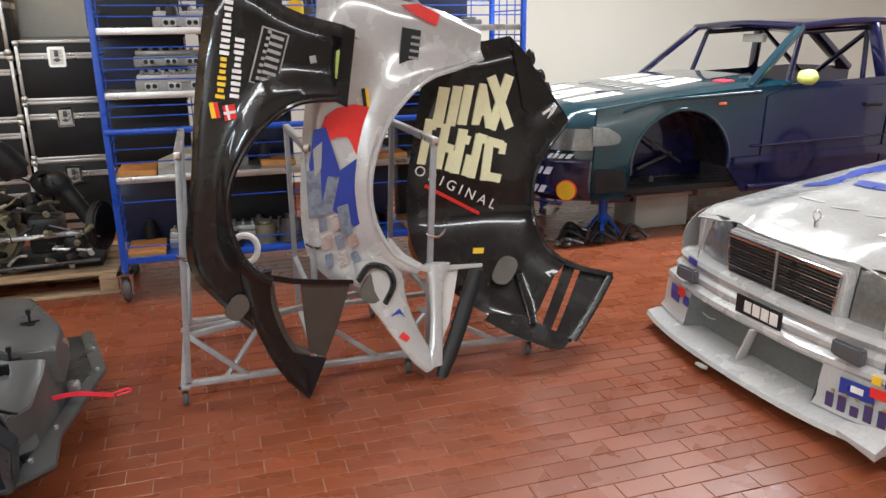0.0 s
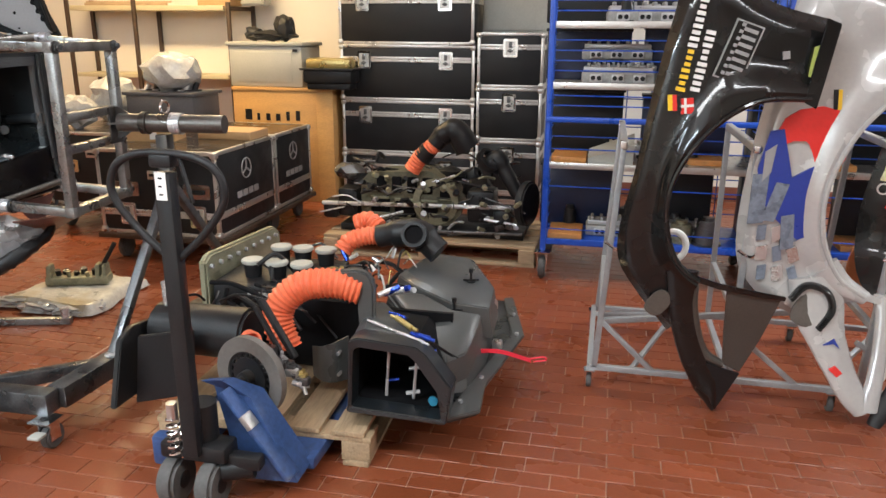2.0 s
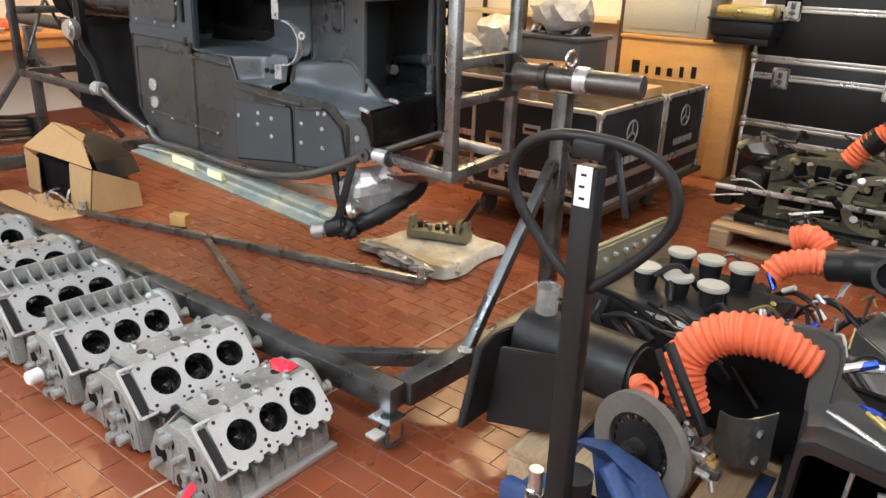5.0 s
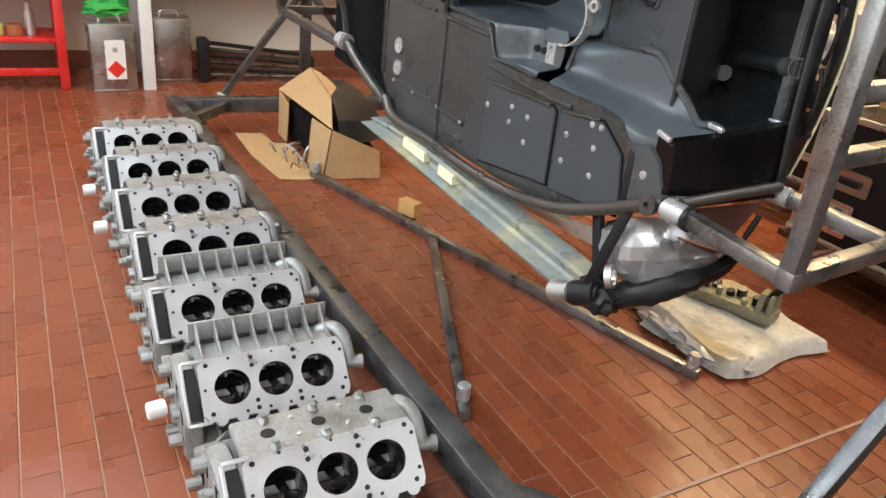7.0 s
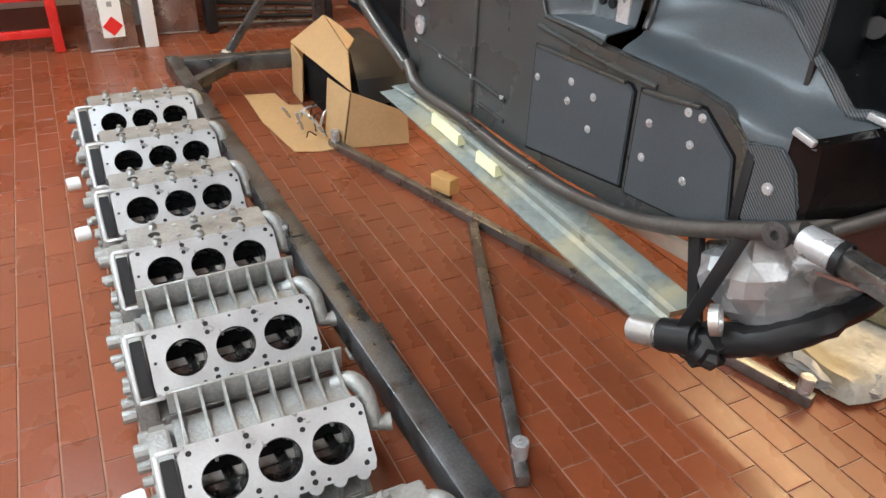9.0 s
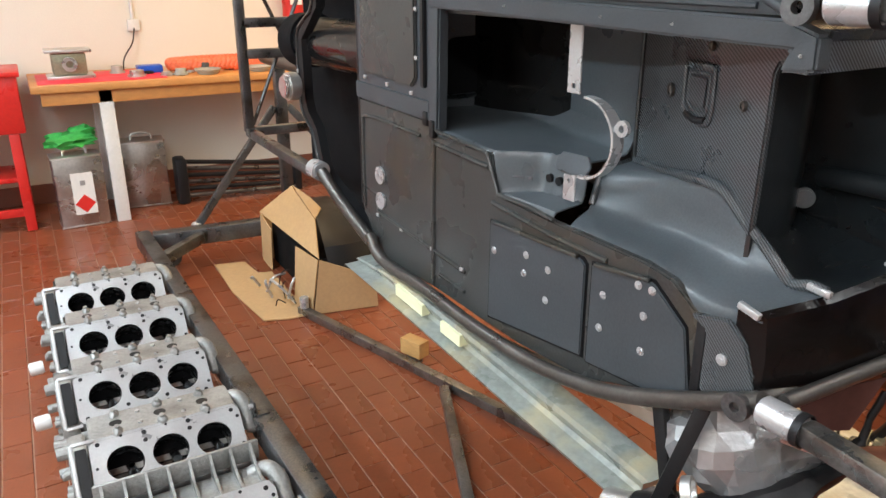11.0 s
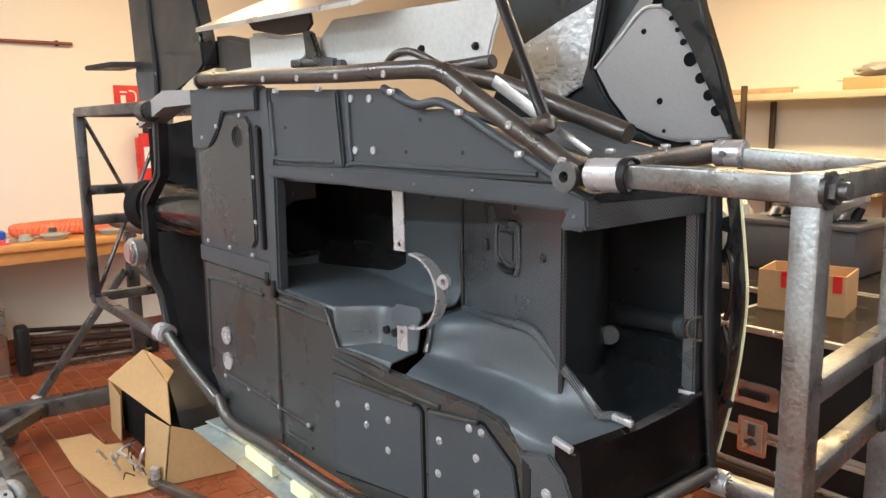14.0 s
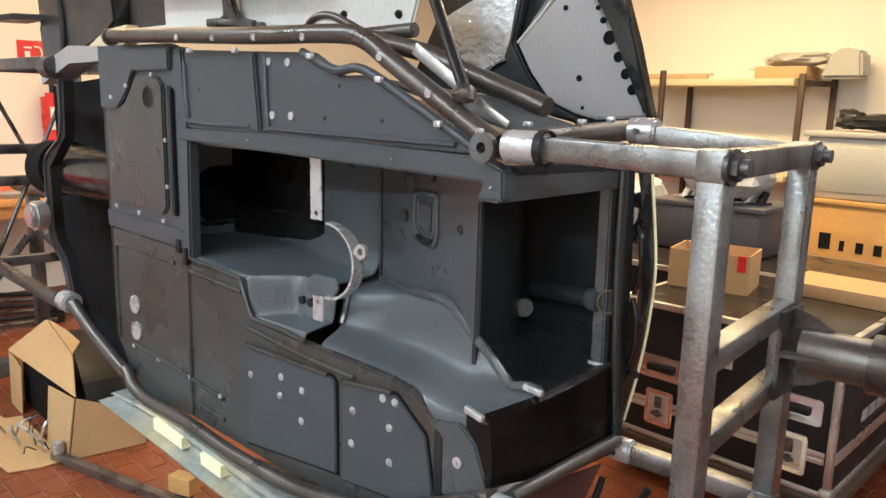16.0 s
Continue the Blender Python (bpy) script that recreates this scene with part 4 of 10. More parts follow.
part("liner_strap", slab([(-0.80, 1.80), (-0.775, 1.80), (-0.765, 1.77), (-0.81, 1.77)], 0.322, 0.345, "xz", 0.004), STEEL, shell)
part("sill_strip", slab([(-1.091, 1.766), (-0.615, 1.772), (-0.60, 1.752), (-0.585, 1.742), (-1.055, 1.752)], 0.05, 0.12, "xz", 0.005), LINER, shell)
part("sill_clip", box(0.05, 0.06, 0.022, (-0.60, 0.07, 1.762), bevel=0.006), STEEL, shell)
part("foil_panel", slab([(-0.262, 1.811), (-0.125, 1.867), (-0.022, 1.902), (0.022, 1.930), (0.012, 1.856), (-0.002, 1.792), (-0.012, 1.70), (-0.064, 1.683), (-0.118, 1.656), (-0.191, 1.673), (-0.262, 1.695)], 0.585, 0.60, "xz", 0.004), SILVERFOIL, shell, "crinkled silver heat foil panel")
part("dark_web", slab([(-0.42, 1.62), (-0.14, 1.60), (0.107, 1.54), (0.30, 1.50), (0.40, 1.53), (0.30, 1.74), (0.24, 1.95), (-0.24, 2.02), (-0.36, 1.96), (-0.30, 1.83)], 0.605, 0.625, "xz", 0.004), CARBON, shell)
part("web_arm", slab([(0.004, 1.73), (0.05, 1.94), (0.022, 1.94), (-0.012, 1.74), (-0.03, 1.69), (0.03, 1.63), (0.10, 1.56), (0.22, 1.53), (0.19, 1.548), (0.115, 1.578), (0.05, 1.655)], 0.555, 0.585, "xz", 0.006), CARBON, shell, "dark curved bracket arm")
hs = ((0.228, 1.831, 0.006), (0.245, 1.803, 0.006), (0.261, 1.773, 0.008), (0.281, 1.732, 0.017), (0.308, 1.687, 0.013), (0.330, 1.647, 0.013), (0.350, 1.611, 0.013), (0.155, 1.808, 0.007), (0.204, 1.638, 0.008), (0.218, 1.566, 0.005))
wheelhouse = part("wheelhouse_panel", slab([(0.013, 1.727), (0.148, 1.859), (0.172, 1.864), (0.196, 1.863), (0.225, 1.844), (0.288, 1.741), (0.338, 1.654), (0.391, 1.547), (0.256, 1.539), (0.199, 1.551), (0.123, 1.581), (0.058, 1.653)], 0.56, 0.575, "xz", 0.005), TAUPE, shell, "taupe wheelhouse panel with round holes")
part("upper_facet", loft([[(0.013, 0.562, 1.728), (0.148, 0.562, 1.860), (0.172, 0.562, 1.865)], [(0.03, 0.60, 1.79), (0.13, 0.61, 1.92), (0.17, 0.61, 1.96)]], closed=False), SILVERFOIL, wheelhouse)
part("folded_edge", pipe([(0.015, 0.560, 1.729), (0.08, 0.560, 1.793), (0.148, 0.560, 1.860), (0.20, 0.560, 1.863)], 0.005, n=8), LINER, wheelhouse)
for u, z, r in hs:
    part("hole", cyl(r, (u, 0.562, z), (u, 0.5585, z), n=16), MATTBLACK, wheelhouse)
part("outer_edge", slab([(0.225, 1.90), (0.30, 1.93), (0.325, 1.84), (0.372, 1.709), (0.420, 1.547), (0.400, 1.553), (0.30, 1.752), (0.235, 1.855)], 0.52, 0.56, "xz", 0.006), CARBLACK, shell, "dark glossy outer body edge")
part("lower_gusset", sheet(lambda s, t: (0.0 + 0.42 * s, 0.06 + 0.42 * t, 1.62 - 0.11 * s - 0.03 * t), 6, 4, 0.006), PLATE, shell)
for u, v, z in ((0.40, 0.06, 1.535), (0.43, 0.20, 1.54), (0.45, 0.28, 1.545)):
    part("clip", box(0.018, 0.012, 0.010, (u, v, z), bevel=0.003), SHINY, shell)
part("brace_rod", cyl(0.012, (0.322, -0.03, 1.59), (0.085, 0.10, 1.87), n=12), BLACK, shell, "thin black brace rod")
part("brace_foot", lump((0.026, 0.022, 0.018), (0.322, -0.032, 1.586), 4, 0.1, 2), TUBE, shell)
part("trim_blade", bar((0.168, 0.0, 1.672), (0.282, 0.0, 1.602), 0.004, 0.024, 0.001), ALU, shell)
part("trim_blade", bar((0.329, 0.0, 1.574), (0.398, 0.0, 1.534), 0.004, 0.012, 0.001), ALU, shell)
part("arch_pipe", pipe([(-0.245, 0.06, 1.71), (-0.225, 0.06, 1.74), (-0.195, 0.06, 1.756), (-0.151, 0.06, 1.757), (-0.103, 0.06, 1.742), (-0.03, 0.06, 1.71)], 0.009, n=12), TUBE, shell)
part("arch_plate", slab([(-0.24, 1.70), (-0.222, 1.738), (-0.195, 1.752), (-0.151, 1.753), (-0.103, 1.738), (-0.04, 1.70)], 0.062, 0.07, "xz", 0.001), LINER, shell)
part("deep_tube", cyl(0.016, (-0.14, 0.12, 1.716), (0.06, 0.12, 1.722), n=14, bevel=0.005), TUBE, shell)
part("nose_panel", slab([(-2.445, 2.25), (-2.42, 1.919), (-2.415, 1.869), (-2.393, 1.685), (-2.253, 1.705), (-2.047, 1.735), (-1.807, 1.80), (-1.717, 1.845), (-1.733, 1.975), (-1.82, 2.25)], 0.33, 0.40, "xz", 0.012), CARBON, shell, "black carbon nose body panel")
part("nose_flange", slab([(-2.388, 1.862), (-2.164, 1.852), (-2.171, 1.715), (-2.356, 1.683)], 0.318, 0.331, "xz", 0.004), PLATE, shell)
part("nose_fold", pipe([(-2.20, 0.325, 2.24), (-2.19, 0.325, 2.05), (-2.165, 0.322, 1.85), (-2.17, 0.322, 1.72)], 0.012, n=8), CARBON, shell)
part("dive_plane", slab([(-2.70, 0.20), (-2.41, 0.22), (-2.33, 0.34), (-2.62, 0.36)], 1.885, 1.908, "xy", 0.004), BLACK, shell)
part("cream_duct", slab([(-1.70, 1.715), (-1.653, 1.765), (-1.535, 1.800), (-1.383, 1.812), (-1.36, 1.76), (-1.50, 1.73), (-1.60, 1.712)], 0.20, 0.27, "xz", 0.014), CREAMSHELF, shell, "pale cream duct end")
part("door_bar", slab([(-1.795, 1.973), (-1.664, 1.966), (-1.378, 1.912), (-1.369, 1.80), (-1.78, 1.80)], 0.405, 0.47, "xz", 0.02), DARKTAUPE, shell, "brown-black door bar")
part("door_sheet", loft([[(-1.50, 0.20, 1.945), (-1.50, 0.20, 1.96), (-1.52, 0.50, 2.09), (-1.52, 0.50, 2.07)], [(-0.55, 0.20, 1.922), (-0.55, 0.20, 1.937), (-0.50, 0.50, 2.06), (-0.50, 0.50, 2.04)]]), ALU, shell, "grey sheet hanging over the door opening")
part("door_patch", slab([(-1.363, 1.990), (-1.181, 2.0), (-0.944, 1.985), (-0.929, 1.924), (-0.962, 1.902), (-1.113, 1.906), (-1.313, 1.943)], 0.325, 0.335, "xz", 0.004), DARKTAUPE, shell)

# loose sill and wrapped parts under the lower tube
SILL = ((-1.17, 0.0, 0.577, 0.35), (-1.0, 0.0, 0.558, 0.75), (-0.8, 0.0, 0.538, 0.95), (-0.4, 0.0, 0.497, 1.0), (0.0, 0.0, 0.456, 1.0), (0.14, 0.0, 0.443, 0.95))
sill = part("side_sill", loft([[(u + du * k, v + dv, z + dz * k) for du, dv, dz in ((0.0, 0.0, -0.004), (0.0, -0.062, 0.0), (0.004, -0.068, 0.012), (0.012, -0.056, 0.016), (0.02, -0.02, 0.020), (0.03, -0.012, 0.030), (0.045, -0.030, 0.062), (0.06, -0.026, 0.074), (0.075, 0.03, 0.082), (0.07, 0.05, 0.06))] for u, v, z, k in SILL]), FIBRE, shell, "raw pale green glass fibre side sill")
for u0, u1, z0, z1 in ((-0.86, -0.70, 0.605, 0.59), (-0.60, -0.50, 0.58, 0.572)):
    part("filler_block", loft([[(u0, -0.04, z0 - 0.035), (u0, -0.04, z0), (u0, 0.03, z0 + 0.01), (u0, 0.03, z0 - 0.035)], [(u1, -0.04, z1 - 0.035), (u1, -0.04, z1), (u1, 0.03, z1 + 0.01), (u1, 0.03, z1 - 0.035)]]), DECALCREAM, sill, "pale yellow filler block")
part("inner_sill", sheet(lambda s, t: (-0.56 + 0.68 * s, 0.10 + 0.05 * t, 0.53 + 0.07 * s - 0.075 * t * (0.4 + 0.6 * s)), 8, 3, 0.012), FOAM, shell)
part("jack_socket", join(cyl(0.034, (0.128, -0.078, 0.440), (0.205, -0.068, 0.468), n=20, bevel=0.006)), ALU, shell, "bright jack socket with tape")
part("socket_wrap", join(cyl(0.038, (0.195, -0.069, 0.464), (0.285, -0.045, 0.500), n=14, bevel=0.01), lump((0.06, 0.05, 0.045), (0.27, -0.03, 0.475), 9, 0.25)), BLACK, shell, "black crumpled wrapping")
part("socket_ring", ring(0.034, 0.026, (0.296, -0.045, 0.560), (0.312, -0.035, 0.566), n=20), ALU, shell)
WRAP_TOP = smooth_path([(0.185, 0.035, 0.672), (0.28, 0.02, 0.725), (0.356, 0.09, 0.735), (0.437, 0.26, 0.656)], 6)
WRAP_LOW = smooth_path([(0.240, 0.010, 0.570), (0.325, 0.030, 0.528), (0.400, 0.078, 0.572), (0.448, 0.25, 0.625)], 6)


def wrap_form(s, t):
    """Crumpled film pulled round the duct under the shell."""
    k = s * (len(WRAP_TOP) - 1)
    i = min(int(k), len(WRAP_TOP) - 2)
    p = WRAP_TOP[i].lerp(WRAP_TOP[i + 1], k - i).lerp(WRAP_LOW[i].lerp(WRAP_LOW[i + 1], k - i), t)
    q = noise.noise(Vector((s * 5.3, t * 4.1, 1.7)))
    return (p.x + 0.012 * q, p.y - 0.035 * math.sin(math.pi * t) + 0.024 * q, p.z + 0.012 * noise.noise(Vector((s * 7, t * 6, 5.1))))


bm = sheet(wrap_form, 9, 5, 0.002)
bmesh.ops.triangulate(bm, faces=bm.faces[:])
bmesh.ops.split_edges(bm, edges=bm.edges[:])
part("wing_wrap", bm, FACET, shell, "crumpled silver film wrapping")
bm = pipe([(0.215, -0.01, 0.455), (0.33, 0.02, 0.505), (0.417, 0.09, 0.565), (0.462, 0.23, 0.628), (0.478, 0.30, 0.77)], [0.030, 0.036, 0.034, 0.022, 0.008], n=12, per=6)
for v in bm.verts:
    v.co += Vector((0.5, 0.5, 1.0)) * (0.016 * noise.noise(v.co * 22)) + Vector((0, 0, 0.010 * noise.noise(v.co * 60)))
part("wrap_edge", bm, BLACK, shell, "black crumpled lower edge of the wrapping")
part("brown_flap", slab([(0.10, 0.790), (0.30, 0.812), (0.24, 0.70), (0.16, 0.71)], 0.0, 0.004, "yz", 0.001, m=Matrix.Translation((0.368, 0, 0)) @ Matrix.Rotation(radians(-22), 4, "Z")), FLAP, shell, "brown sheet flap under the rear tube")
part("rear_tube", cyl(0.015, (0.445, -0.004, 0.832), (0.500, 0.31, 0.862), n=16), TUBE, shell)
for a, b in (((0.178, 0.0, 0.70), (0.229, 0.0, 0.49)), ((0.305, -0.03, 0.76), (0.243, -0.06, 0.50))):
    part("hanger", bar(a, b, 0.022, 0.03, 0.003), BLACK, shell)
part("side_wing", sheet(lambda s, t: (0.42 + 0.28 * s, 0.05 + 0.25 * t, 0.79 - 0.16 * (1 - s) * (0.3 + 0.7 * t) - 0.02), 6, 4, 0.006), SKIRT, shell, "dark red-brown side wing sheet")

# ---- the turning frame that carries the shell ----
spit = thing("rotisserie_stand", "bare welded steel rotisserie stand holding the shell, on castors", "stand")


def beam(a, b, w=0.07, h=None, name="beam", mat=STEEL, up=(0, 0, 1)):
    return part(name, bar(a, b, w, h or w, 0.006, up), mat, spit)


BZ = 0.175
beam((-5.93, 2.285, BZ), (-1.90, 2.41, BZ), 0.075, 0.09, "long_beam")
beam((-1.915, 2.45, BZ), (-1.845, 4.15, BZ), 0.08, 0.09, "end_beam")
beam((-5.86, 2.33, BZ), (-5.72, 4.15, BZ), 0.08, 0.09, "end_beam")
beam((-2.35, 2.40, BZ), (-1.93, 2.75, BZ), 0.05, 0.06, "corner_brace")
beam((-5.55, 2.33, BZ), (-5.83, 2.6, BZ), 0.05, 0.06, "corner_brace")
# posts and struts
for x, y, top, foot in ((-1.875, 3.29, 1.10, 0.215), (-5.88, 3.10, 1.05, 0.215)):
    beam((x, y, foot), (x, y, top), 0.06, 0.06, "post", up=(0, 1, 0))
    beam((x - 0.01, y - 0.52, 0.22), (x, y - 0.04, 0.84), 0.04, 0.04, "strut")
    beam((x + 0.02, y + 0.56, 0.22), (x, y + 0.04, 0.84), 0.04, 0.04, "strut")
    part("weld", lump((0.03, 0.03, 0.012), (x - 0.01, y - 0.53, 0.225), 2, 0.2, 2), SHINY, spit)
# the pivot tubes
pivot = part("pivot_tube", join(cyl(0.042, (-2.08, 3.265, 1.15), (-1.58, 3.32, 1.15), n=24)), TUBE, spit, "dark steel pivot tube")
part("collar", ring(0.05, 0.04, (-1.83, 3.293, 1.15), (-1.78, 3.298, 1.15)), SHINY, pivot)
part("collar", ring(0.052, 0.04, (-1.97, 3.277, 1.15), (-1.94, 3.28, 1.15)), STEEL, pivot)
part("lock_ring", pipe([(-1.86 + 0.005 * math.cos(a), 3.29 + 0.028 * math.cos(a), 1.222 + 0.028 * math.sin(a)) for a in [k * math.pi / 5 for k in range(11)]], 0.006, n=8, per=2), CHROME, pivot, "bright locking ring")
part("pivot_tube", cyl(0.042, (-6.05, 3.08, 1.10), (-5.35, 3.10, 1.10), n=24), TUBE, spit)
for dy, dz in ((1, 0), (-1, 0), (0, 1), (0, -1)):
    y, z = 3.27, 1.15
    part("gusset", slab([(-2.10, 0.036), (-2.10, 0.075), (-2.06, 0.062), (-2.02, 0.036)], -0.003, 0.003, "xz", 0.001, m=Matrix.Translation((0, y, z)) @ Matrix.Rotation(math.atan2(dy, dz) * -1, 4, "X")), STEEL, spit)


def end_frame(near, far, z0, z1, rungs, near_hub, far_hub):
    """An upright rectangle of square tube with arms that reach the shell's hubs."""
    w = 0.042
    for x, y in (near, far):
        beam((x, y, z0), (x, y, z1), w, w, "upright", BRIGHTSTEEL, up=(0, 1, 0))
    for z in (z0, z1):
        beam((*near, z), (*far, z), w, w, "rail", BRIGHTSTEEL)
    for z in rungs:
        beam((*near, z), (*far, z), 0.038, 0.038, "rung", BRIGHTSTEEL)
    for (x, y), (hx, hy), lift in ((near, near_hub, 0.0), (far, far_hub, 0.018)):
        for z, end in ((z0, 0.815 + lift), (z1, 1.498 + lift)):
            beam((x, y, z), (hx, hy, end), 0.04, 0.04, "arm", BRIGHTSTEEL)
            part("corner_weld", box(0.045, 0.045, 0.046, (x, y, z), bevel=0.004), BRIGHTSTEEL, spit)
    for x, y in (near, far):
        part("clamp_bolt", join(cyl(0.026, (x + 0.018, y - 0.002, z1), (x + 0.026, y - 0.002, z1), n=20), cyl(0.019, (x + 0.026, y - 0.002, z1), (x + 0.036, y - 0.002, z1), n=6), cyl(0.012, (x + 0.036, y - 0.002, z1), (x + 0.048, y - 0.002, z1), n=14)), STEEL, spit)


def at_shell(u, v):
    p = CARM @ Vector((u, v, 0))
    return (p.x, p.y)


end_frame((-2.098, 2.900), (-2.140, 3.335), 0.805, 1.492, (1.205, 1.070), at_shell(0.50, -0.03), at_shell(0.525, 0.33))
part("pivot_plate", slab([(3.225, 1.055), (3.325, 1.055), (3.325, 1.22), (3.225, 1.22)], -2.112, -2.104, "yz", 0.002), STEEL, spit)
# open lattice at the nose end
w = 0.042
LX, LY0, LY1, LZ0, LZ1 = -5.20, 2.735, 3.12, 0.85, 1.675
for y in (LY0, LY1):
    beam((LX, y, LZ0), (LX, y, LZ1), w, w, "upright", up=(0, 1, 0))
    for z in (LZ0, LZ1):
        beam((LX, y, z), (-4.36, y + 0.01, z - 0.005), 0.04, 0.04, "arm")
for z in (LZ0, 1.20, 1.335, LZ1):
    beam((LX, LY0, z), (LX, LY1, z), 0.042, 0.042, "rung")
part("tie_rod", cyl(0.009, (LX, LY0 + 0.02, LZ1 - 0.03), (LX, LY1 - 0.02, LZ0 + 0.03), n=10), STEEL, spit)
part("tie_rod", cyl(0.009, (LX, LY1 - 0.02, LZ1 - 0.03), (LX, LY0 + 0.02, LZ0 + 0.03), n=10), STEEL, spit)
beam((LX, 3.10, 1.10), (-5.36, 3.10, 1.10), 0.06, 0.06, "arm")
# castors under the beams
for x, y in ((-1.90, 2.36), (-1.86, 4.08), (-5.90, 2.40), (-5.86, 4.08), (-3.35, 2.42)):
    fork = part("castor", join(box(0.09, 0.09, 0.006, (x, y, 0.128)), box(0.006, 0.05, 0.085, (x - 0.026, y + 0.01, 0.085)), box(0.006, 0.05, 0.085, (x + 0.026, y + 0.01, 0.085)), cyl(0.025, (x, y, 0.112), (x, y, 0.131))), CHROME, spit, "swivel castor with brake")
    part("wheel", cyl(0.05, (x - 0.02, y + 0.02, 0.05), (x + 0.02, y + 0.02, 0.05), n=24, bevel=0.008), RUBBER, fork)
    part("brake_pedal", box(0.05, 0.05, 0.012, (x, y - 0.055, 0.085), bevel=0.004), GREYBOX, fork)
part("beam_bracket", join(box(0.05, 0.04, 0.006, (-3.845, 2.345, 0.223), bevel=0.001), box(0.05, 0.006, 0.05, (-3.845, 2.318, 0.246), bevel=0.001)), STEEL, spit)
part("bracket_bolt", cyl(0.009, (-3.84, 2.315, 0.25), (-3.84, 2.303, 0.25), n=10), SHINY, spit)

# loose square bars lying on the floor
def floor_bar(a, b, w, label, stubs):
    ob = thing("steel_bar", label, "steel bar")
    part("bar", bar(a, b, w, w, 0.003), BRIGHTSTEEL, ob)
    for x, y in stubs:
        part("stub", join(cyl(0.022, (x, y, w), (x, y, w + 0.055), n=18, bevel=0.003)), SHINY, ob)
    return ob


floor_bar((-4.95, 2.84, 0.02), (-2.69, 3.50, 0.02), 0.038, "long square steel bar with turned stubs lying on the floor", ((-4.92, 2.85), (-2.72, 3.49)))
floor_bar((-3.97, 3.085, 0.02), (-2.785, 2.59, 0.02), 0.036, "short square steel bar lying against the long one", ((-2.85, 2.617),))
wb = thing("wooden_block", "small pale wooden block clamped to the floor bar", "block", pose(-4.25, 3.10, 0, 0, 0, 20))
part("block", box(0.11, 0.06, 0.07, (0, 0, 0.075), bevel=0.004), PLY, wb)
part("foot", box(0.05, 0.05, 0.042, (0, 0, 0.021), bevel=0.003), STEEL, wb)

# ---- the row of engine blocks on the floor ----
def engine_block(plain):
    """A bare V6 block; x points out of the near bank, y along the crank."""
    ob = thing("engine_block", "bare cast alloy V6 engine block, " + ("flat valley cover" if plain else "open ribbed valley") + ", on the tiles", "engine block", group="row of engine blocks")
    cast = slab([(-0.02, 0.0), (-0.018, 0.055), (-0.05, 0.07), (-0.085, 0.075), (-0.185, 0.175), (-0.225, 0.232), (-0.32, 0.118), (-0.29, 0.10), (-0.33, 0.055), (-0.33, 0.0)], 0.0, 0.40, "xz", 0.004)
    part("crankcase", cast, ALLOY, ob)
    # near bank deck, tilted out; its own plane has a along the crank and b up the slope
    to_deck = Matrix(((0, -0.677, 0.736, 0), (1, 0, 0, 0), (0, 0.736, 0.677, 0.14), (0, 0, 0, 1)))
    bores = [(0.095, 0.082), (0.21, 0.082), (0.325, 0.082)]
    deck = slab([(0.03, 0.0), (0.40, 0.0), (0.408, 0.02), (0.408, 0.145), (0.395, 0.168), (0.03, 0.168), (0.015, 0.15), (0.012, 0.02)], -0.016, 0.0, "xy", 0.0015, holes=[(a, b, 0.049) for a, b in bores], m=to_deck)
    deck = part("deck", deck, MACHINED, ob, "bright machined deck face")
    for k, (a0, a1, b0, b1) in enumerate(((0.012, 0.408, 0.0, 0.02), (0.012, 0.408, 0.15, 0.168), (0.012, 0.032, 0.02, 0.15), (0.388, 0.408, 0.02, 0.15))):
        part("bank_wall", moved(box(a1 - a0, b1 - b0, 0.075, ((a0 + a1) / 2, (b0 + b1) / 2, -0.054), bevel=0.003), to_deck), ALLOY, ob)
    for a, b in bores:
        bore = part("bore", moved(ring(0.049, 0.0455, (a, b, -0.11), (a, b, -0.002), n=28), to_deck), BORE, deck, "honed dark cylinder bore")
        part("chamfer", moved(ring(0.0535, 0.0468, (a, b, -0.004), (a, b, 0.0014), n=28), to_deck), MACHINED, deck)
        part("bore_web", moved(join(box(0.09, 0.03, 0.03, (a, b - 0.026, -0.095), bevel=0.006), cyl(0.012, (a + 0.012, b + 0.01, -0.11), (a + 0.016, b - 0.02, -0.06), n=10)), to_deck), BORE, deck)
        part("bore_floor", moved(cyl(0.048, (a, b, -0.114), (a, b, -0.110), n=24), to_deck), MATTBLACK, deck)
    pts = [(0.036, 0.150, 0.0062), (0.036, 0.020, 0.0062), (0.385, 0.150, 0.0062), (0.385, 0.020, 0.0062), (0.398, 0.128, 0.0050), (0.398, 0.045, 0.0050), (0.026, 0.085, 0.0042), (0.21, 0.158, 0.0035), (0.095, 0.160, 0.0042), (0.325, 0.160, 0.0042)]
    for c in (0.1525, 0.2675):
        pts += [(c, 0.152, 0.0066), (c, 0.130, 0.0062), (c, 0.034, 0.0062), (c, 0.014, 0.0066), (c - 0.03, 0.011, 0.0045), (c + 0.03, 0.011, 0.0045)]
    for a, b, r in pts:
        part("stud_hole", moved(cyl(r, (a, b, -0.004), (a, b, 0.0006), n=12), to_deck), BLACK, deck)
    for k in range(7):
        part("deck_lug", moved(cyl(0.016, (0.055 + 0.053 * k, 0.002, -0.015), (0.055 + 0.053 * k, 0.002, -0.0006), n=14), to_deck), MACHINED, deck)
    # far bank
    part("far_deck", slab([(-0.235, 0.245), (-0.225, 0.255), (-0.345, 0.135), (-0.335, 0.125)], 0.012, 0.405, "xz", 0.002), MACHINED, ob)
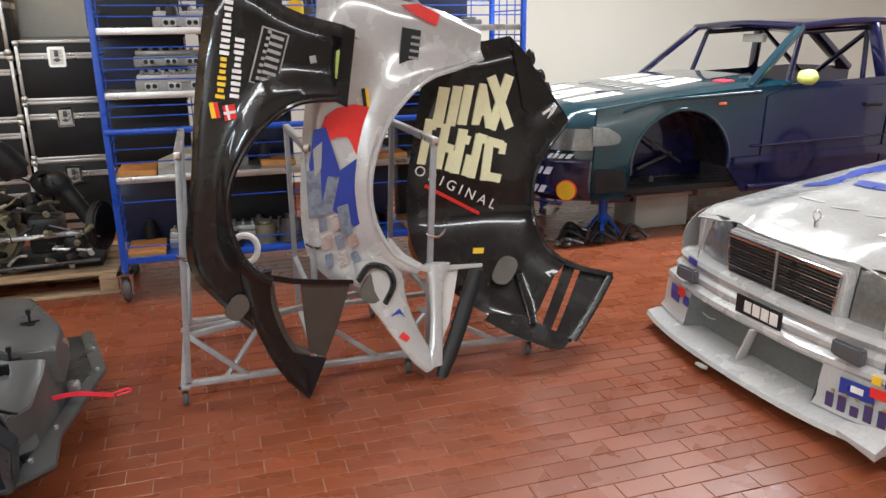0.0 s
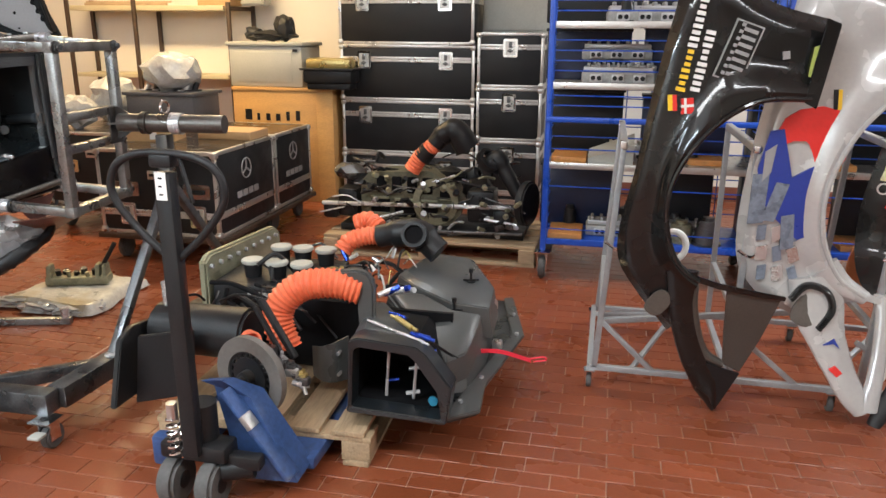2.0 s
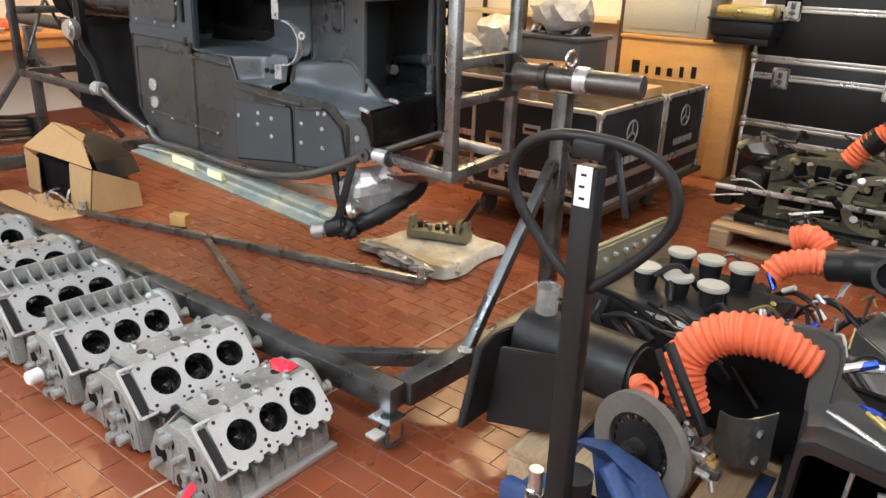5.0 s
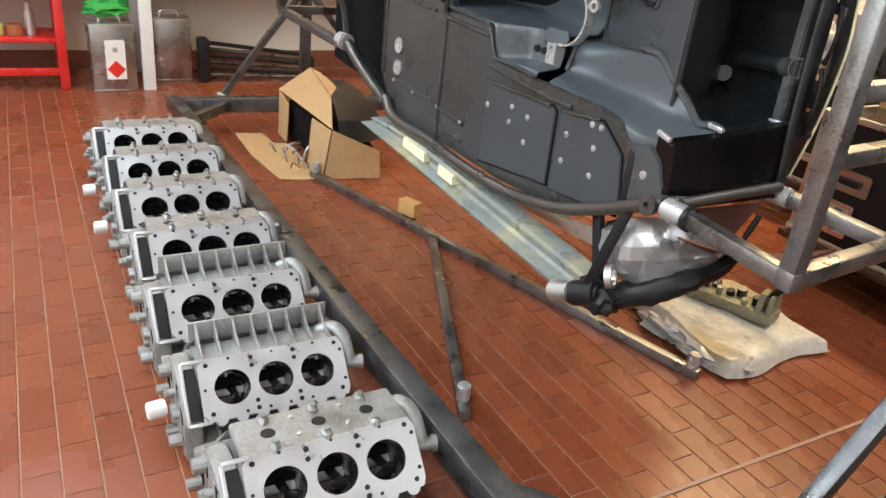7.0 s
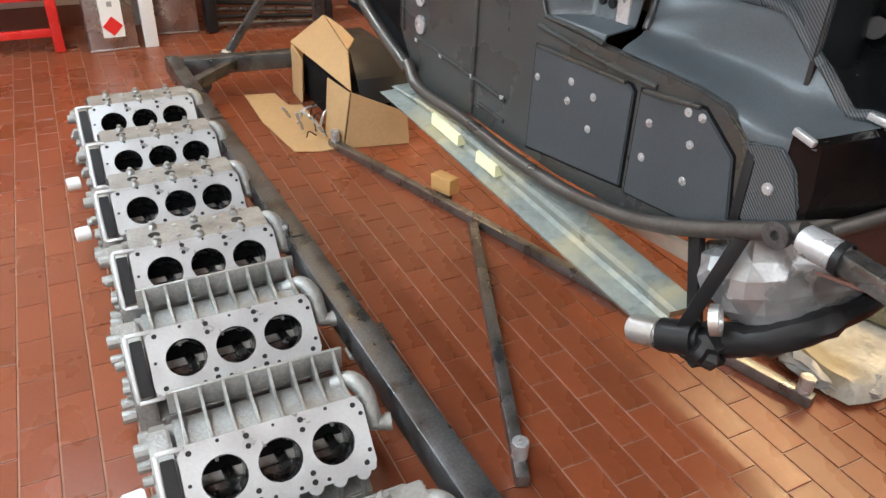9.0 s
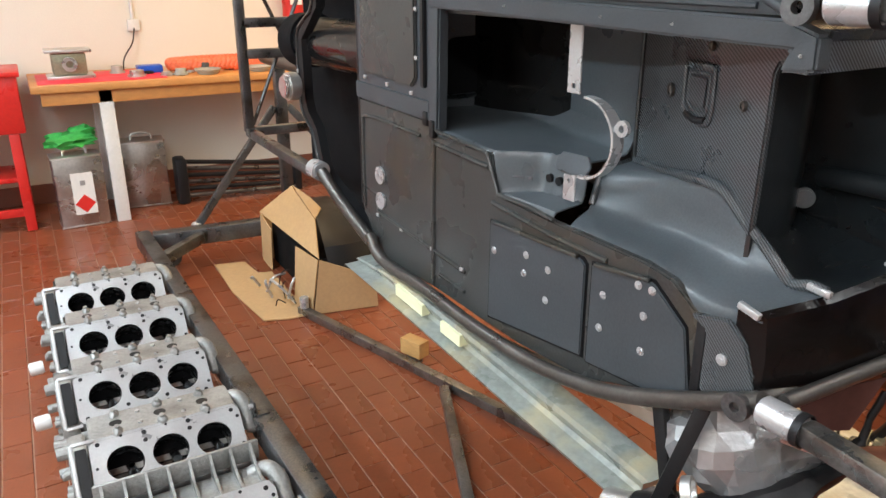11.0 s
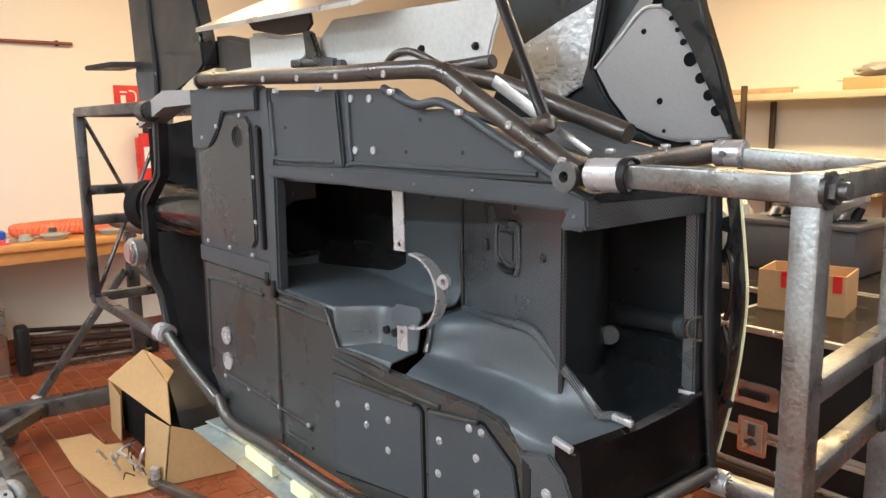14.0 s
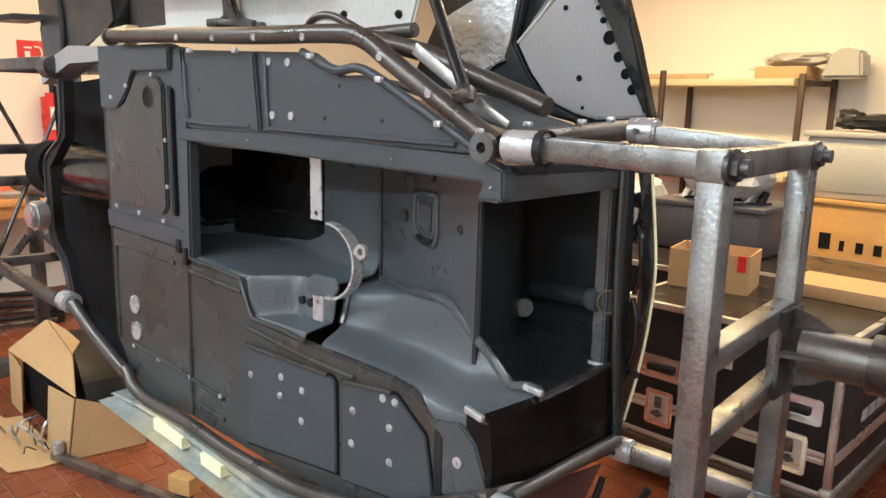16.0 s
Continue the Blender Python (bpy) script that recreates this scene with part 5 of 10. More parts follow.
    if plain:
        lid = part("valley_cover", slab([(-0.242, 0.02), (-0.108, 0.02), (-0.108, 0.40), (-0.242, 0.40)], 0.236, 0.262, "xy", 0.004), ALLOY, ob, "flat alloy valley cover")
        for k in range(3):
            part("port", cyl(0.0165, (-0.175, 0.09 + 0.115 * k, 0.259), (-0.175, 0.09 + 0.115 * k, 0.2628), n=18), BLACK, lid)
            for x in (-0.222, -0.126):
                part("lug", join(lump((0.020, 0.014, 0.016), (x, 0.09 + 0.115 * k, 0.262), k + 2, 0.12, 2), cyl(0.007, (x, 0.09 + 0.115 * k, 0.262), (x + 0.004, 0.09 + 0.115 * k, 0.284), n=8)), ALLOY, lid)
        for k in range(2):
            for dx in (-0.035, 0.03):
                part("plug", cyl(0.006, (-0.175 + dx, 0.15 + 0.115 * k, 0.262), (-0.175 + dx, 0.15 + 0.115 * k, 0.267), n=8), SHINY, lid)
    else:
        part("valley_floor", slab([(-0.235, 0.02), (-0.11, 0.02), (-0.11, 0.40), (-0.235, 0.40)], 0.205, 0.235, "xy", 0.003), ALLOY, ob)
        for k in range(8):
            y = 0.035 + 0.05 * k
            part("rib", slab([(-0.25, 0.20), (-0.105, 0.20), (-0.108, 0.258), (-0.15, 0.250), (-0.2, 0.262), (-0.248, 0.300)], y, y + 0.007, "xz", 0.001), ALLOY, ob)
        part("rail", bar((-0.25, 0.02, 0.270), (-0.25, 0.41, 0.270), 0.010, 0.060, 0.003), ALLOY, ob)
    # timing chest at the near end
    chest = part("timing_chest", slab([(0.0, 0.02), (-0.015, 0.12), (-0.06, 0.205), (-0.14, 0.235), (-0.21, 0.235), (-0.30, 0.17), (-0.335, 0.10), (-0.335, 0.02)], -0.035, 0.01, "xz", 0.006), ALLOY, ob)
    part("chain_slot", moved(slab([(-0.02, 0.012), (0.008, 0.012), (0.008, 0.15), (-0.02, 0.15)], -0.006, 0.0012, "xy", 0.002), to_deck), BLACK, chest)
    part("chest_rim", moved(join(bar((-0.026, 0.0, 0), (-0.026, 0.165, 0), 0.01, 0.012, 0.002), bar((-0.026, 0.165, 0), (0.03, 0.165, 0), 0.01, 0.012, 0.002), bar((-0.026, 0.0, 0), (0.03, 0.0, 0), 0.01, 0.012, 0.002)), to_deck), MACHINED, chest)
    rnd = random.Random(5)
    for z in (0.03, 0.05, 0.08, 0.10, 0.13, 0.15, 0.18, 0.19, 0.06, 0.12):
        x = rnd.uniform(-0.28, -0.06)
        part("boss", cyl(rnd.uniform(0.010, 0.02), (x, -0.03, z), (x, -0.05 - rnd.uniform(0, 0.02), z), n=10, bevel=0.002), ALLOY, chest)
    for x, z, r in ((-0.07, 0.13, 0.028), (-0.11, 0.18, 0.022), (-0.22, 0.17, 0.026), (-0.27, 0.11, 0.03), (-0.06, 0.06, 0.02)):
        part("cavity", cyl(r, (x, -0.033, z), (x, -0.0362, z), n=14), MATTBLACK, chest)
    part("crank_bore", cyl(0.03, (-0.17, -0.036, 0.05), (-0.17, -0.034, 0.05), n=20), BLACK, chest)
    for k in range(4):
        part("chest_rib", bar((-0.04 - 0.06 * k, -0.034, 0.02), (-0.09 - 0.04 * k, -0.034, 0.20), 0.008, 0.012, 0.002), ALLOY, chest)
    # lower side ribs, oil rail
    for k in range(7):
        part("side_rib", box(0.03, 0.008, 0.075, (-0.025, 0.05 + 0.055 * k, 0.065), bevel=0.002), ALLOY, ob)
    part("oil_rail", bar((-0.008, 0.0, 0.012), (-0.008, 0.41, 0.012), 0.03, 0.022, 0.003), MACHINED, ob)
    part("oil_rail", bar((-0.34, 0.0, 0.012), (-0.34, 0.41, 0.012), 0.02, 0.022, 0.003), MACHINED, ob)
    # water elbow at the far end
    part("water_elbow", join(pipe([(-0.21, 0.375, 0.225), (-0.195, 0.412, 0.240), (-0.16, 0.432, 0.228), (-0.125, 0.435, 0.19), (-0.11, 0.438, 0.165)], 0.022, n=12), pipe([(-0.115, 0.43, 0.168), (-0.106, 0.45, 0.166), (-0.10, 0.468, 0.167)], 0.018, n=12), ring(0.022, 0.014, (-0.102, 0.462, 0.167), (-0.098, 0.476, 0.168))), ALLOY, ob)
    return ob


first = {True: engine_block(True), False: engine_block(False)}
used = {True: 0, False: 0}
for k in range(8):
    plain = k not in (2, 3)
    m = pose(-2.0185 - 0.428 * k, 1.820 - 0.0015 * k + (0.0, 0.012, 0.0, -0.006, 0.008, 0.0, 0.004, -0.004)[k], 0, 0, 0, (1.5, 0.5, -0.5, 0.6, 0, 0.8, -0.6, 0.3)[k]) @ Matrix.Diagonal((1.02, 1.05, 1.02, 1))
    if used[plain]:
        copy_thing(first[plain], m)
    else:
        first[plain].matrix_world = m
        used[plain] = 1
for k, (x, y) in enumerate(((-4.76, 1.735), (-4.33, 1.74), (-3.04, 1.755))):
    solid("white_stopper", cyl(0.026, (x, y, 0.10), (x + 0.005, y - 0.05, 0.10), n=20, bevel=0.004), DECALWHITE, "white plastic plug pushed into the block's end", "plug", group="white plugs")
solid("red_tag", sheet(lambda s, t: (-2.06 - 0.03 * s - 0.05 * (1 - t), 1.745 - 0.05 * (1 - t), 0.004 + 0.12 * t + 0.008 * math.sin(3 * s)), 4, 8, 0.002), REDTAG, "bright red paper tag hanging from the front block", "tag")
solid("red_rag", lump((0.05, 0.03, 0.012), (-2.21, 2.19, 0.272), 4, 0.25), REDTAG, "small red cloth strip lying on the front block", "cloth")

# ---- the front-end engine assembly on its pallet ----
def pallet(name, m, lx, ly, label):
    """A wooden pallet, boards along x, blocks beneath, standing on z = 0."""
    ob = thing(name, label, "pallet", m)
    n = 5
    for k in range(n):
        part("deck_board", box(lx, ly / n * 0.72, 0.022, (0, -ly / 2 + ly / n * (k + 0.5), 0.133), bevel=0.003), WOOD, ob)
    for x in (-lx / 2 + 0.06, 0, lx / 2 - 0.06):
        part("cross_board", box(0.11, ly, 0.022, (x, 0, 0.111), bevel=0.003), WOOD, ob)
        for y in (-ly / 2 + 0.06, 0, ly / 2 - 0.06):
            part("block", box(0.11, 0.11, 0.078, (x, y, 0.061), bevel=0.004), WOOD, ob)
    for y in (-ly / 2 + 0.06, 0, ly / 2 - 0.06):
        part("base_board", box(lx, 0.1, 0.022, (0, y, 0.011), bevel=0.003), WOOD, ob)
    return ob


pallet("pallet", pose(-1.095, 2.985, 0, 0, 0, 92), 0.98, 0.86, "worn pale wooden pallet under the engine assembly")
eng = thing("engine_assembly", "complete black race car front end with V6 engine and ducting", "engine", pose(0, 0, 0))
part("base_tray", slab([(-1.56, 3.00), (-0.84, 3.00), (-0.70, 2.75), (-0.45, 2.75), (-0.42, 3.50), (-1.56, 3.50)], 0.146, 0.190, "xy", 0.006), BLACK, eng)
# splitter floor with its bolted flange
split = part("splitter", slab([(-0.76, 2.57), (-0.39, 2.55), (-0.275, 2.65), (-0.287, 2.84), (-0.195, 3.39), (-0.31, 3.86), (-0.80, 3.88), (-0.82, 3.0)], 0.190, 0.206, "xy", 0.004), CARBON, eng, "dark grey carbon splitter")
part("splitter_lip", slab([(-0.384, 2.54), (-0.262, 2.636), (-0.277, 2.837), (-0.184, 3.393), (-0.298, 3.885), (-0.345, 3.86), (-0.243, 3.392), (-0.325, 2.94), (-0.378, 2.63)], 0.207, 0.222, "xy", 0.004), GRAPHITE, split)
for x, y in ((-0.345, 2.68), (-0.302, 2.90), (-0.255, 3.16), (-0.218, 3.38), (-0.262, 3.62)):
    part("bolt", cyl(0.009, (x, y, 0.220), (x, y, 0.233), n=10), SHINY, split)
part("clamp", box(0.045, 0.035, 0.05, (-0.285, 3.22, 0.232), bevel=0.006), ALU, split)
# brake duct: a frame round the mouth, a skin over it and black sheets painting the shade inside
FRAME_OUT = [(-0.735, 0.222), (-0.725, 0.505), (-0.69, 0.520), (-0.475, 0.505), (-0.44, 0.480), (-0.345, 0.36), (-0.365, 0.215)]
FRAME_IN = [(-0.722, 0.243), (-0.710, 0.468), (-0.69, 0.482), (-0.505, 0.468), (-0.485, 0.452), (-0.400, 0.335), (-0.384, 0.230)]
BACK_OUT = [(-0.80, 0.205), (-0.80, 0.455), (-0.78, 0.475), (-0.735, 0.473), (-0.70, 0.43), (-0.61, 0.31), (-0.55, 0.210)]
at_y = lambda pts, y: [(px, y, pz) for px, pz in pts]
bm = loft([at_y(FRAME_IN, 2.60), at_y(FRAME_IN, 2.515), at_y(FRAME_OUT, 2.51), at_y(FRAME_OUT, 2.60)], cap=False)
bmesh.ops.bevel(bm, geom=[e for e in bm.edges if not e.is_boundary and e.calc_face_angle(0) > 0.6], offset=0.005, segments=2, affect="EDGES")
mouth = part("duct_mouth", bm, CARBON, eng, "dark grey carbon duct mouth")
part("duct_skin", loft([at_y(FRAME_OUT, 2.598), at_y(BACK_OUT, 3.0)], cap=False), GRAPHITE, mouth)
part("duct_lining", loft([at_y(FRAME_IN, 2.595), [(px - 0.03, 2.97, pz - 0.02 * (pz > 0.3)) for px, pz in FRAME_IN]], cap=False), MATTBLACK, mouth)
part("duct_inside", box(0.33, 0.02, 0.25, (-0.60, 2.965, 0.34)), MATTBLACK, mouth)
for x, w, top in ((-0.605, 0.006, 0.462), (-0.500, 0.006, 0.43)):
    part("rod", cyl(w, (x - 0.012, 2.62, 0.25), (x, 2.63, top), n=8), SHINY, mouth)
for x, y, z, k in ((-0.63, 2.66, 0.29, 0), (-0.55, 2.70, 0.33, 1), (-0.50, 2.72, 0.39, 0), (-0.54, 2.62, 0.268, 1), (-0.47, 2.70, 0.30, 0)):
    part("fitting", cyl(0.008, (x, y, z), (x + 0.05, y + 0.01, z + 0.008), n=8), SHINY if k else BLUEFIT, mouth)
part("blue_cap", cyl(0.017, (-0.435, 2.60, 0.262), (-0.425, 2.575, 0.268), n=14, bevel=0.003), TEALCAP, mouth)
# two faceted covers, one higher than the other, with pins
COVERS = (((-0.752, 3.13, 0.485), (-0.612, 3.15, 0.470), (-0.453, 3.03, 0.450), (-0.341, 3.09, 0.420), (-0.340, 3.02, 0.400), (-0.356, 2.84, 0.352), (-0.416, 2.75, 0.350)),
          ((-0.757, 3.29, 0.500), (-0.710, 3.525, 0.505), (-0.655, 3.656, 0.500), (-0.465, 3.60, 0.500), (-0.322, 3.345, 0.455), (-0.318, 3.16, 0.425), (-0.464, 3.08, 0.465), (-0.646, 3.17, 0.495)))
for k, ringpts in enumerate(COVERS):
    mid = sum((Vector(p) for p in ringpts), Vector()) / len(ringpts)
    low = [(p[0] + (p[0] - mid.x) * 0.10, p[1] + (p[1] - mid.y) * 0.10, p[2] - (0.10 if k == 0 else 0.13)) for p in ringpts]
    top = [tuple(Vector(p).lerp(mid, 0.17) + Vector((0, 0, 0.012 + 0.010 * k))) for p in ringpts]
    bm = loft([low, list(ringpts), top])
    bmesh.ops.bevel(bm, geom=[e for e in bm.edges if e.calc_face_angle(0) > 0.2], offset=0.004, segments=2, affect="EDGES")
    part("wedge_cover", bm, GRAPHITE, eng, "dark grey faceted cover")
for x, y, z in ((-0.428, 3.33, 0.475), (-0.452, 3.07, 0.425)):
    part("spring_pin", join(cyl(0.006, (x, y, z - 0.02), (x, y, z + 0.065), n=8), cyl(0.010, (x, y, z + 0.05), (x, y, z + 0.068), n=10), cyl(0.020, (x, y, z + 0.003), (x, y, z + 0.010), n=12), bar((x - 0.035, y - 0.005, z + 0.014), (x + 0.035, y + 0.012, z + 0.014), 0.008, 0.006, 0.001)), BLACK, eng)
part("nose_wall", slab([(-0.93, 0.652), (-0.93, 0.672), (-0.775, 0.690), (-0.735, 0.684), (-0.712, 0.665), (-0.701, 0.625), (-0.703, 0.47), (-0.765, 0.45), (-0.772, 0.585), (-0.785, 0.630), (-0.815, 0.652)], 2.752, 2.79, "xz", 0.008), GRAPHITE, eng, "dark carbon side wall arching over the hose")
part("wall_web", slab([(-0.765, 0.45), (-0.765, 0.62), (-0.71, 0.65), (-0.71, 0.45)], 2.79, 2.80, "xz", 0.002), GRAPHITE, eng)
part("inner_duct", sheet(lambda u, v: (-0.985 + 0.15 * u, 2.82 - 0.05 * math.sin(math.pi * u), 0.20 + (0.13 + 0.06 * u) * v), 10, 4, 0.006), GRAPHITE, eng)
for z in (0.24, 0.33):
    part("rivet", cyl(0.007, (-0.86, 2.79, z), (-0.86, 2.76, z), n=10), SHINY, eng)
part("centre_box", loft([[(-0.78, 2.98, 0.206), (-0.44, 2.86, 0.206), (-0.36, 3.3, 0.206), (-0.42, 3.66, 0.206), (-0.80, 3.66, 0.206)], [(-0.76, 3.02, 0.42), (-0.46, 2.92, 0.30), (-0.40, 3.3, 0.36), (-0.50, 3.58, 0.42), (-0.76, 3.60, 0.44)]]), BLACK, eng)
part("cover_foot", loft([[(-0.43, 2.76, 0.206), (-0.34, 2.80, 0.206), (-0.31, 3.02, 0.206), (-0.32, 3.3, 0.206), (-0.45, 3.3, 0.206), (-0.45, 2.9, 0.206)], [(-0.42, 2.80, 0.29), (-0.355, 2.85, 0.27), (-0.335, 3.02, 0.33), (-0.345, 3.25, 0.36), (-0.45, 3.25, 0.36), (-0.45, 2.9, 0.30)]]), GRAPHITE, eng)
part("headlamp_tube", cyl(0.052, (-0.36, 3.32, 0.365), (-0.315, 3.31, 0.36), n=24, bevel=0.006), ALU, eng)
part("tow_strap", sheet(lambda s, t: (-0.36 + 0.24 * s, 3.02 + 0.04 * s, 0.27 + 0.015 * math.sin(4 * s) + 0.018 * t - 0.02 * s), 12, 1, 0.003), REDTAG, eng, "red webbing tow strap")
part("strap_loop", pipe([(-0.12, 3.06, 0.255), (-0.07, 3.065, 0.265), (-0.06, 3.07, 0.25), (-0.11, 3.06, 0.243)], 0.004, n=6), REDTAG, eng)
# intake scoop and hoses
part("intake_scoop", join(pipe([(-0.90, 3.47, 0.625), (-0.80, 3.46, 0.65), (-0.70, 3.46, 0.645), (-0.60, 3.44, 0.575)], [0.055, 0.066, 0.074, 0.06], n=18), ring(0.060, 0.044, (-0.705, 3.43, 0.65), (-0.703, 3.365, 0.675), n=24)), BLACK, eng, "black moulded intake scoop")
part("scoop_mouth", cyl(0.045, (-0.705, 3.42, 0.654), (-0.7035, 3.38, 0.669), n=20), MATTBLACK, eng)
part("orange_hose", pipe([(-0.765, 2.79, 0.60), (-0.86, 2.77, 0.625), (-0.99, 2.75, 0.61), (-1.07, 2.72, 0.54), (-1.075, 2.70, 0.46), (-1.04, 2.69, 0.37)], 0.058, n=16, ribs=0.0045, rib_every=0.021), ORANGE, eng, "ribbed orange silicone hose")
part("orange_hose", pipe([(-0.88, 3.47, 0.628), (-0.95, 3.45, 0.63), (-1.03, 3.42, 0.605), (-1.06, 3.40, 0.565)], 0.044, n=16, ribs=0.004, rib_every=0.021), ORANGE, eng, "ribbed orange silicone hose")
part("orange_hose", pipe([(-0.94, 3.60, 0.63), (-1.0, 3.62, 0.66), (-1.06, 3.62, 0.64)], 0.045, n=14, ribs=0.004, rib_every=0.021), ORANGE, eng)
part("orange_elbow", join(ring(0.035, 0.026, (-1.15, 2.62, 0.42), (-1.13, 2.58, 0.44)), pipe([(-1.19, 2.66, 0.42), (-1.16, 2.63, 0.41), (-1.14, 2.60, 0.435)], 0.03, n=12)), ORANGE, eng)
# engine proper
part("engine_core", box(0.62, 0.40, 0.30, (-1.28, 3.30, 0.32), bevel=0.03), BLACK, eng)
for y, z in ((3.15, 0.42), (3.50, 0.42)):
    part("cam_cover", box(0.44, 0.13, 0.09, (-1.30, y, z), m=None, bevel=0.02), BLACK, eng, "black cam cover")
part("cover_script", box(0.20, 0.002, 0.018, (-1.30, 3.083, 0.43)), DECALWHITE, eng)
for x, y in ((-1.43, 3.21), (-1.31, 3.208), (-1.188, 3.206), (-1.396, 3.45), (-1.283, 3.45), (-1.165, 3.45)):
    trumpet = part("intake_trumpet", cyl(0.034, (x, y, 0.44), (x, y, 0.54), 0.044, n=20), BLACK, eng)
    part("filter_disc", cyl(0.052, (x, y, 0.535), (x, y, 0.553), n=28, bevel=0.004), GREYBOX, trumpet, "pale grey felt filter disc")
gear = part("front_plate", slab([(3.09, 0.20), (3.09, 0.555), (3.14, 0.585), (3.82, 0.545), (3.88, 0.50), (3.88, 0.20)], -1.64, -1.60, "yz", 0.01), GASKET, eng, "olive magnesium engine plate")
rnd = random.Random(3)
for k in range(9):
    part("plate_bolt", cyl(0.011, (-1.60, 3.13 + 0.085 * k, 0.53 - 0.004 * k), (-1.585, 3.13 + 0.085 * k, 0.53 - 0.004 * k), n=8), SHINY, gear)
for k in range(26):
    x, y, z = rnd.uniform(-1.55, -0.85), rnd.uniform(3.05, 3.6), rnd.uniform(0.36, 0.50)
    a = Vector((x, y, z))
    b = a + Vector((rnd.uniform(-0.18, 0.18), rnd.uniform(-0.12, 0.12), rnd.uniform(-0.06, 0.06)))
    part("hose_line" if k % 2 else "wire", pipe([a, a.lerp(b, 0.5) + Vector((0, 0, rnd.uniform(0.02, 0.07))), b], rnd.choice((0.005, 0.007, 0.011)), n=8), rnd.choice((BLACK, BLACK, STEEL, BLACK)), eng)
for k in range(16):
    x, y, z = rnd.uniform(-1.05, -0.82), rnd.uniform(2.95, 3.55), rnd.uniform(0.46, 0.56)
    part("connector", cyl(rnd.uniform(0.006, 0.013), (x, y, z), (x + rnd.uniform(-0.04, 0.04), y + rnd.uniform(-0.04, 0.04), z + rnd.uniform(0.02, 0.05)), n=10), rnd.choice((BLUEFIT, SHINY, BRASS, GREYBOX, DECALWHITE)), eng)
for k in range(5):
    part("blue_fitting", cyl(0.012, (-0.72 + 0.02 * k, 2.86 + 0.02 * k, 0.555), (-0.66 + 0.02 * k, 2.90, 0.575 + 0.01 * (k % 2)), n=10), BLUEFIT if k % 2 else SHINY, eng)
for (x0, y0, z0), (x1, y1, z1), w, mat in (((-0.68, 2.66, 0.525), (-0.46, 2.57, 0.500), 0.007, ALU), ((-0.60, 2.70, 0.535), (-0.52, 2.64, 0.520), 0.011, BRASS), ((-0.50, 2.60, 0.515), (-0.45, 2.62, 0.495), 0.011, BLUEFIT), ((-0.62, 2.74, 0.530), (-0.585, 2.725, 0.529), 0.009, BLUEFIT), ((-0.44, 2.62, 0.48), (-0.38, 2.70, 0.40), 0.006, BLACK)):
    part("rod_end", join(cyl(w, (x0, y0, z0), (x1, y1, z1), n=12, bevel=0.002), cyl(w * 0.6, (x0 - 0.02, y0 + 0.008, z0 + 0.002), (x1 + 0.02, y1 - 0.008, z1 - 0.002), n=8)), mat, eng)
for j in range(3):
    part("cover_strip", bar((-0.745 + 0.012 * j, 3.09 - 0.03 * j, 0.472 - 0.02 * j), (-0.425 + 0.008 * j, 2.735 - 0.02 * j, 0.335 - 0.02 * j), 0.010, 0.006, 0.001), (GRAPHITE, BLACK, STEEL)[j], eng)
part("suspension_bar", bar((-1.095, 2.60, 0.60), (-0.945, 2.55, 0.40), 0.026, 0.020, 0.004), BLACK, eng)
part("suspension_bar", bar((-1.13, 2.62, 0.56), (-0.985, 2.56, 0.37), 0.020, 0.016, 0.004), BLACK, eng)
for k in range(7):
    part("caliper_piece", box(0.05, 0.035, 0.03, (-0.905 - 0.014 * k, 2.52 + 0.01 * (k % 3), 0.325 + 0.010 * k), bevel=0.006), rnd.choice((ALU, BRASS, GREYBOX, STEEL)), eng)
for k in range(22):
    a = Vector((rnd.uniform(-1.56, -1.1), rnd.uniform(2.92, 3.06), rnd.uniform(0.38, 0.50)))
    b = a + Vector((rnd.uniform(-0.10, 0.34), rnd.uniform(-0.2, 0.04), rnd.uniform(-0.16, 0.10)))
    part("cable" if k % 3 else "hose_line", pipe([a, a.lerp(b, 0.4) + Vector((0.02, -0.03, rnd.uniform(0.0, 0.06))), b], rnd.choice((0.003, 0.005, 0.008, 0.011)), n=8), rnd.choice((BLACK, BLACK, BLACK, STEEL, MATTBLACK)), eng)
for k in range(18):
    x, y, z = rnd.uniform(-1.0, -0.78), rnd.uniform(2.50, 2.56), rnd.uniform(0.30, 0.40)
    x = -0.99 + (0.40 - z) * 0.9 + rnd.uniform(-0.02, 0.02)
    part("link", cyl(rnd.uniform(0.005, 0.012), (x, y, z), (x + rnd.uniform(-0.04, 0.04), y - 0.01, z + rnd.uniform(-0.03, 0.03)), n=8), rnd.choice((SHINY, ALU, BRASS, STEEL)), eng)
for k in range(14):
    a = Vector((rnd.uniform(-0.95, -0.72), rnd.uniform(2.9, 3.5), rnd.uniform(0.53, 0.58)))
    b = a + Vector((rnd.uniform(-0.10, 0.14), rnd.uniform(-0.12, 0.12), rnd.uniform(-0.01, 0.05)))
    part("cable", pipe([a, a.lerp(b, 0.5) + Vector((0, 0, 0.03)), b], rnd.choice((0.003, 0.005)), n=6), rnd.choice((BLACK, STEEL, SHINY, BRASS, GREYBOX)), eng)
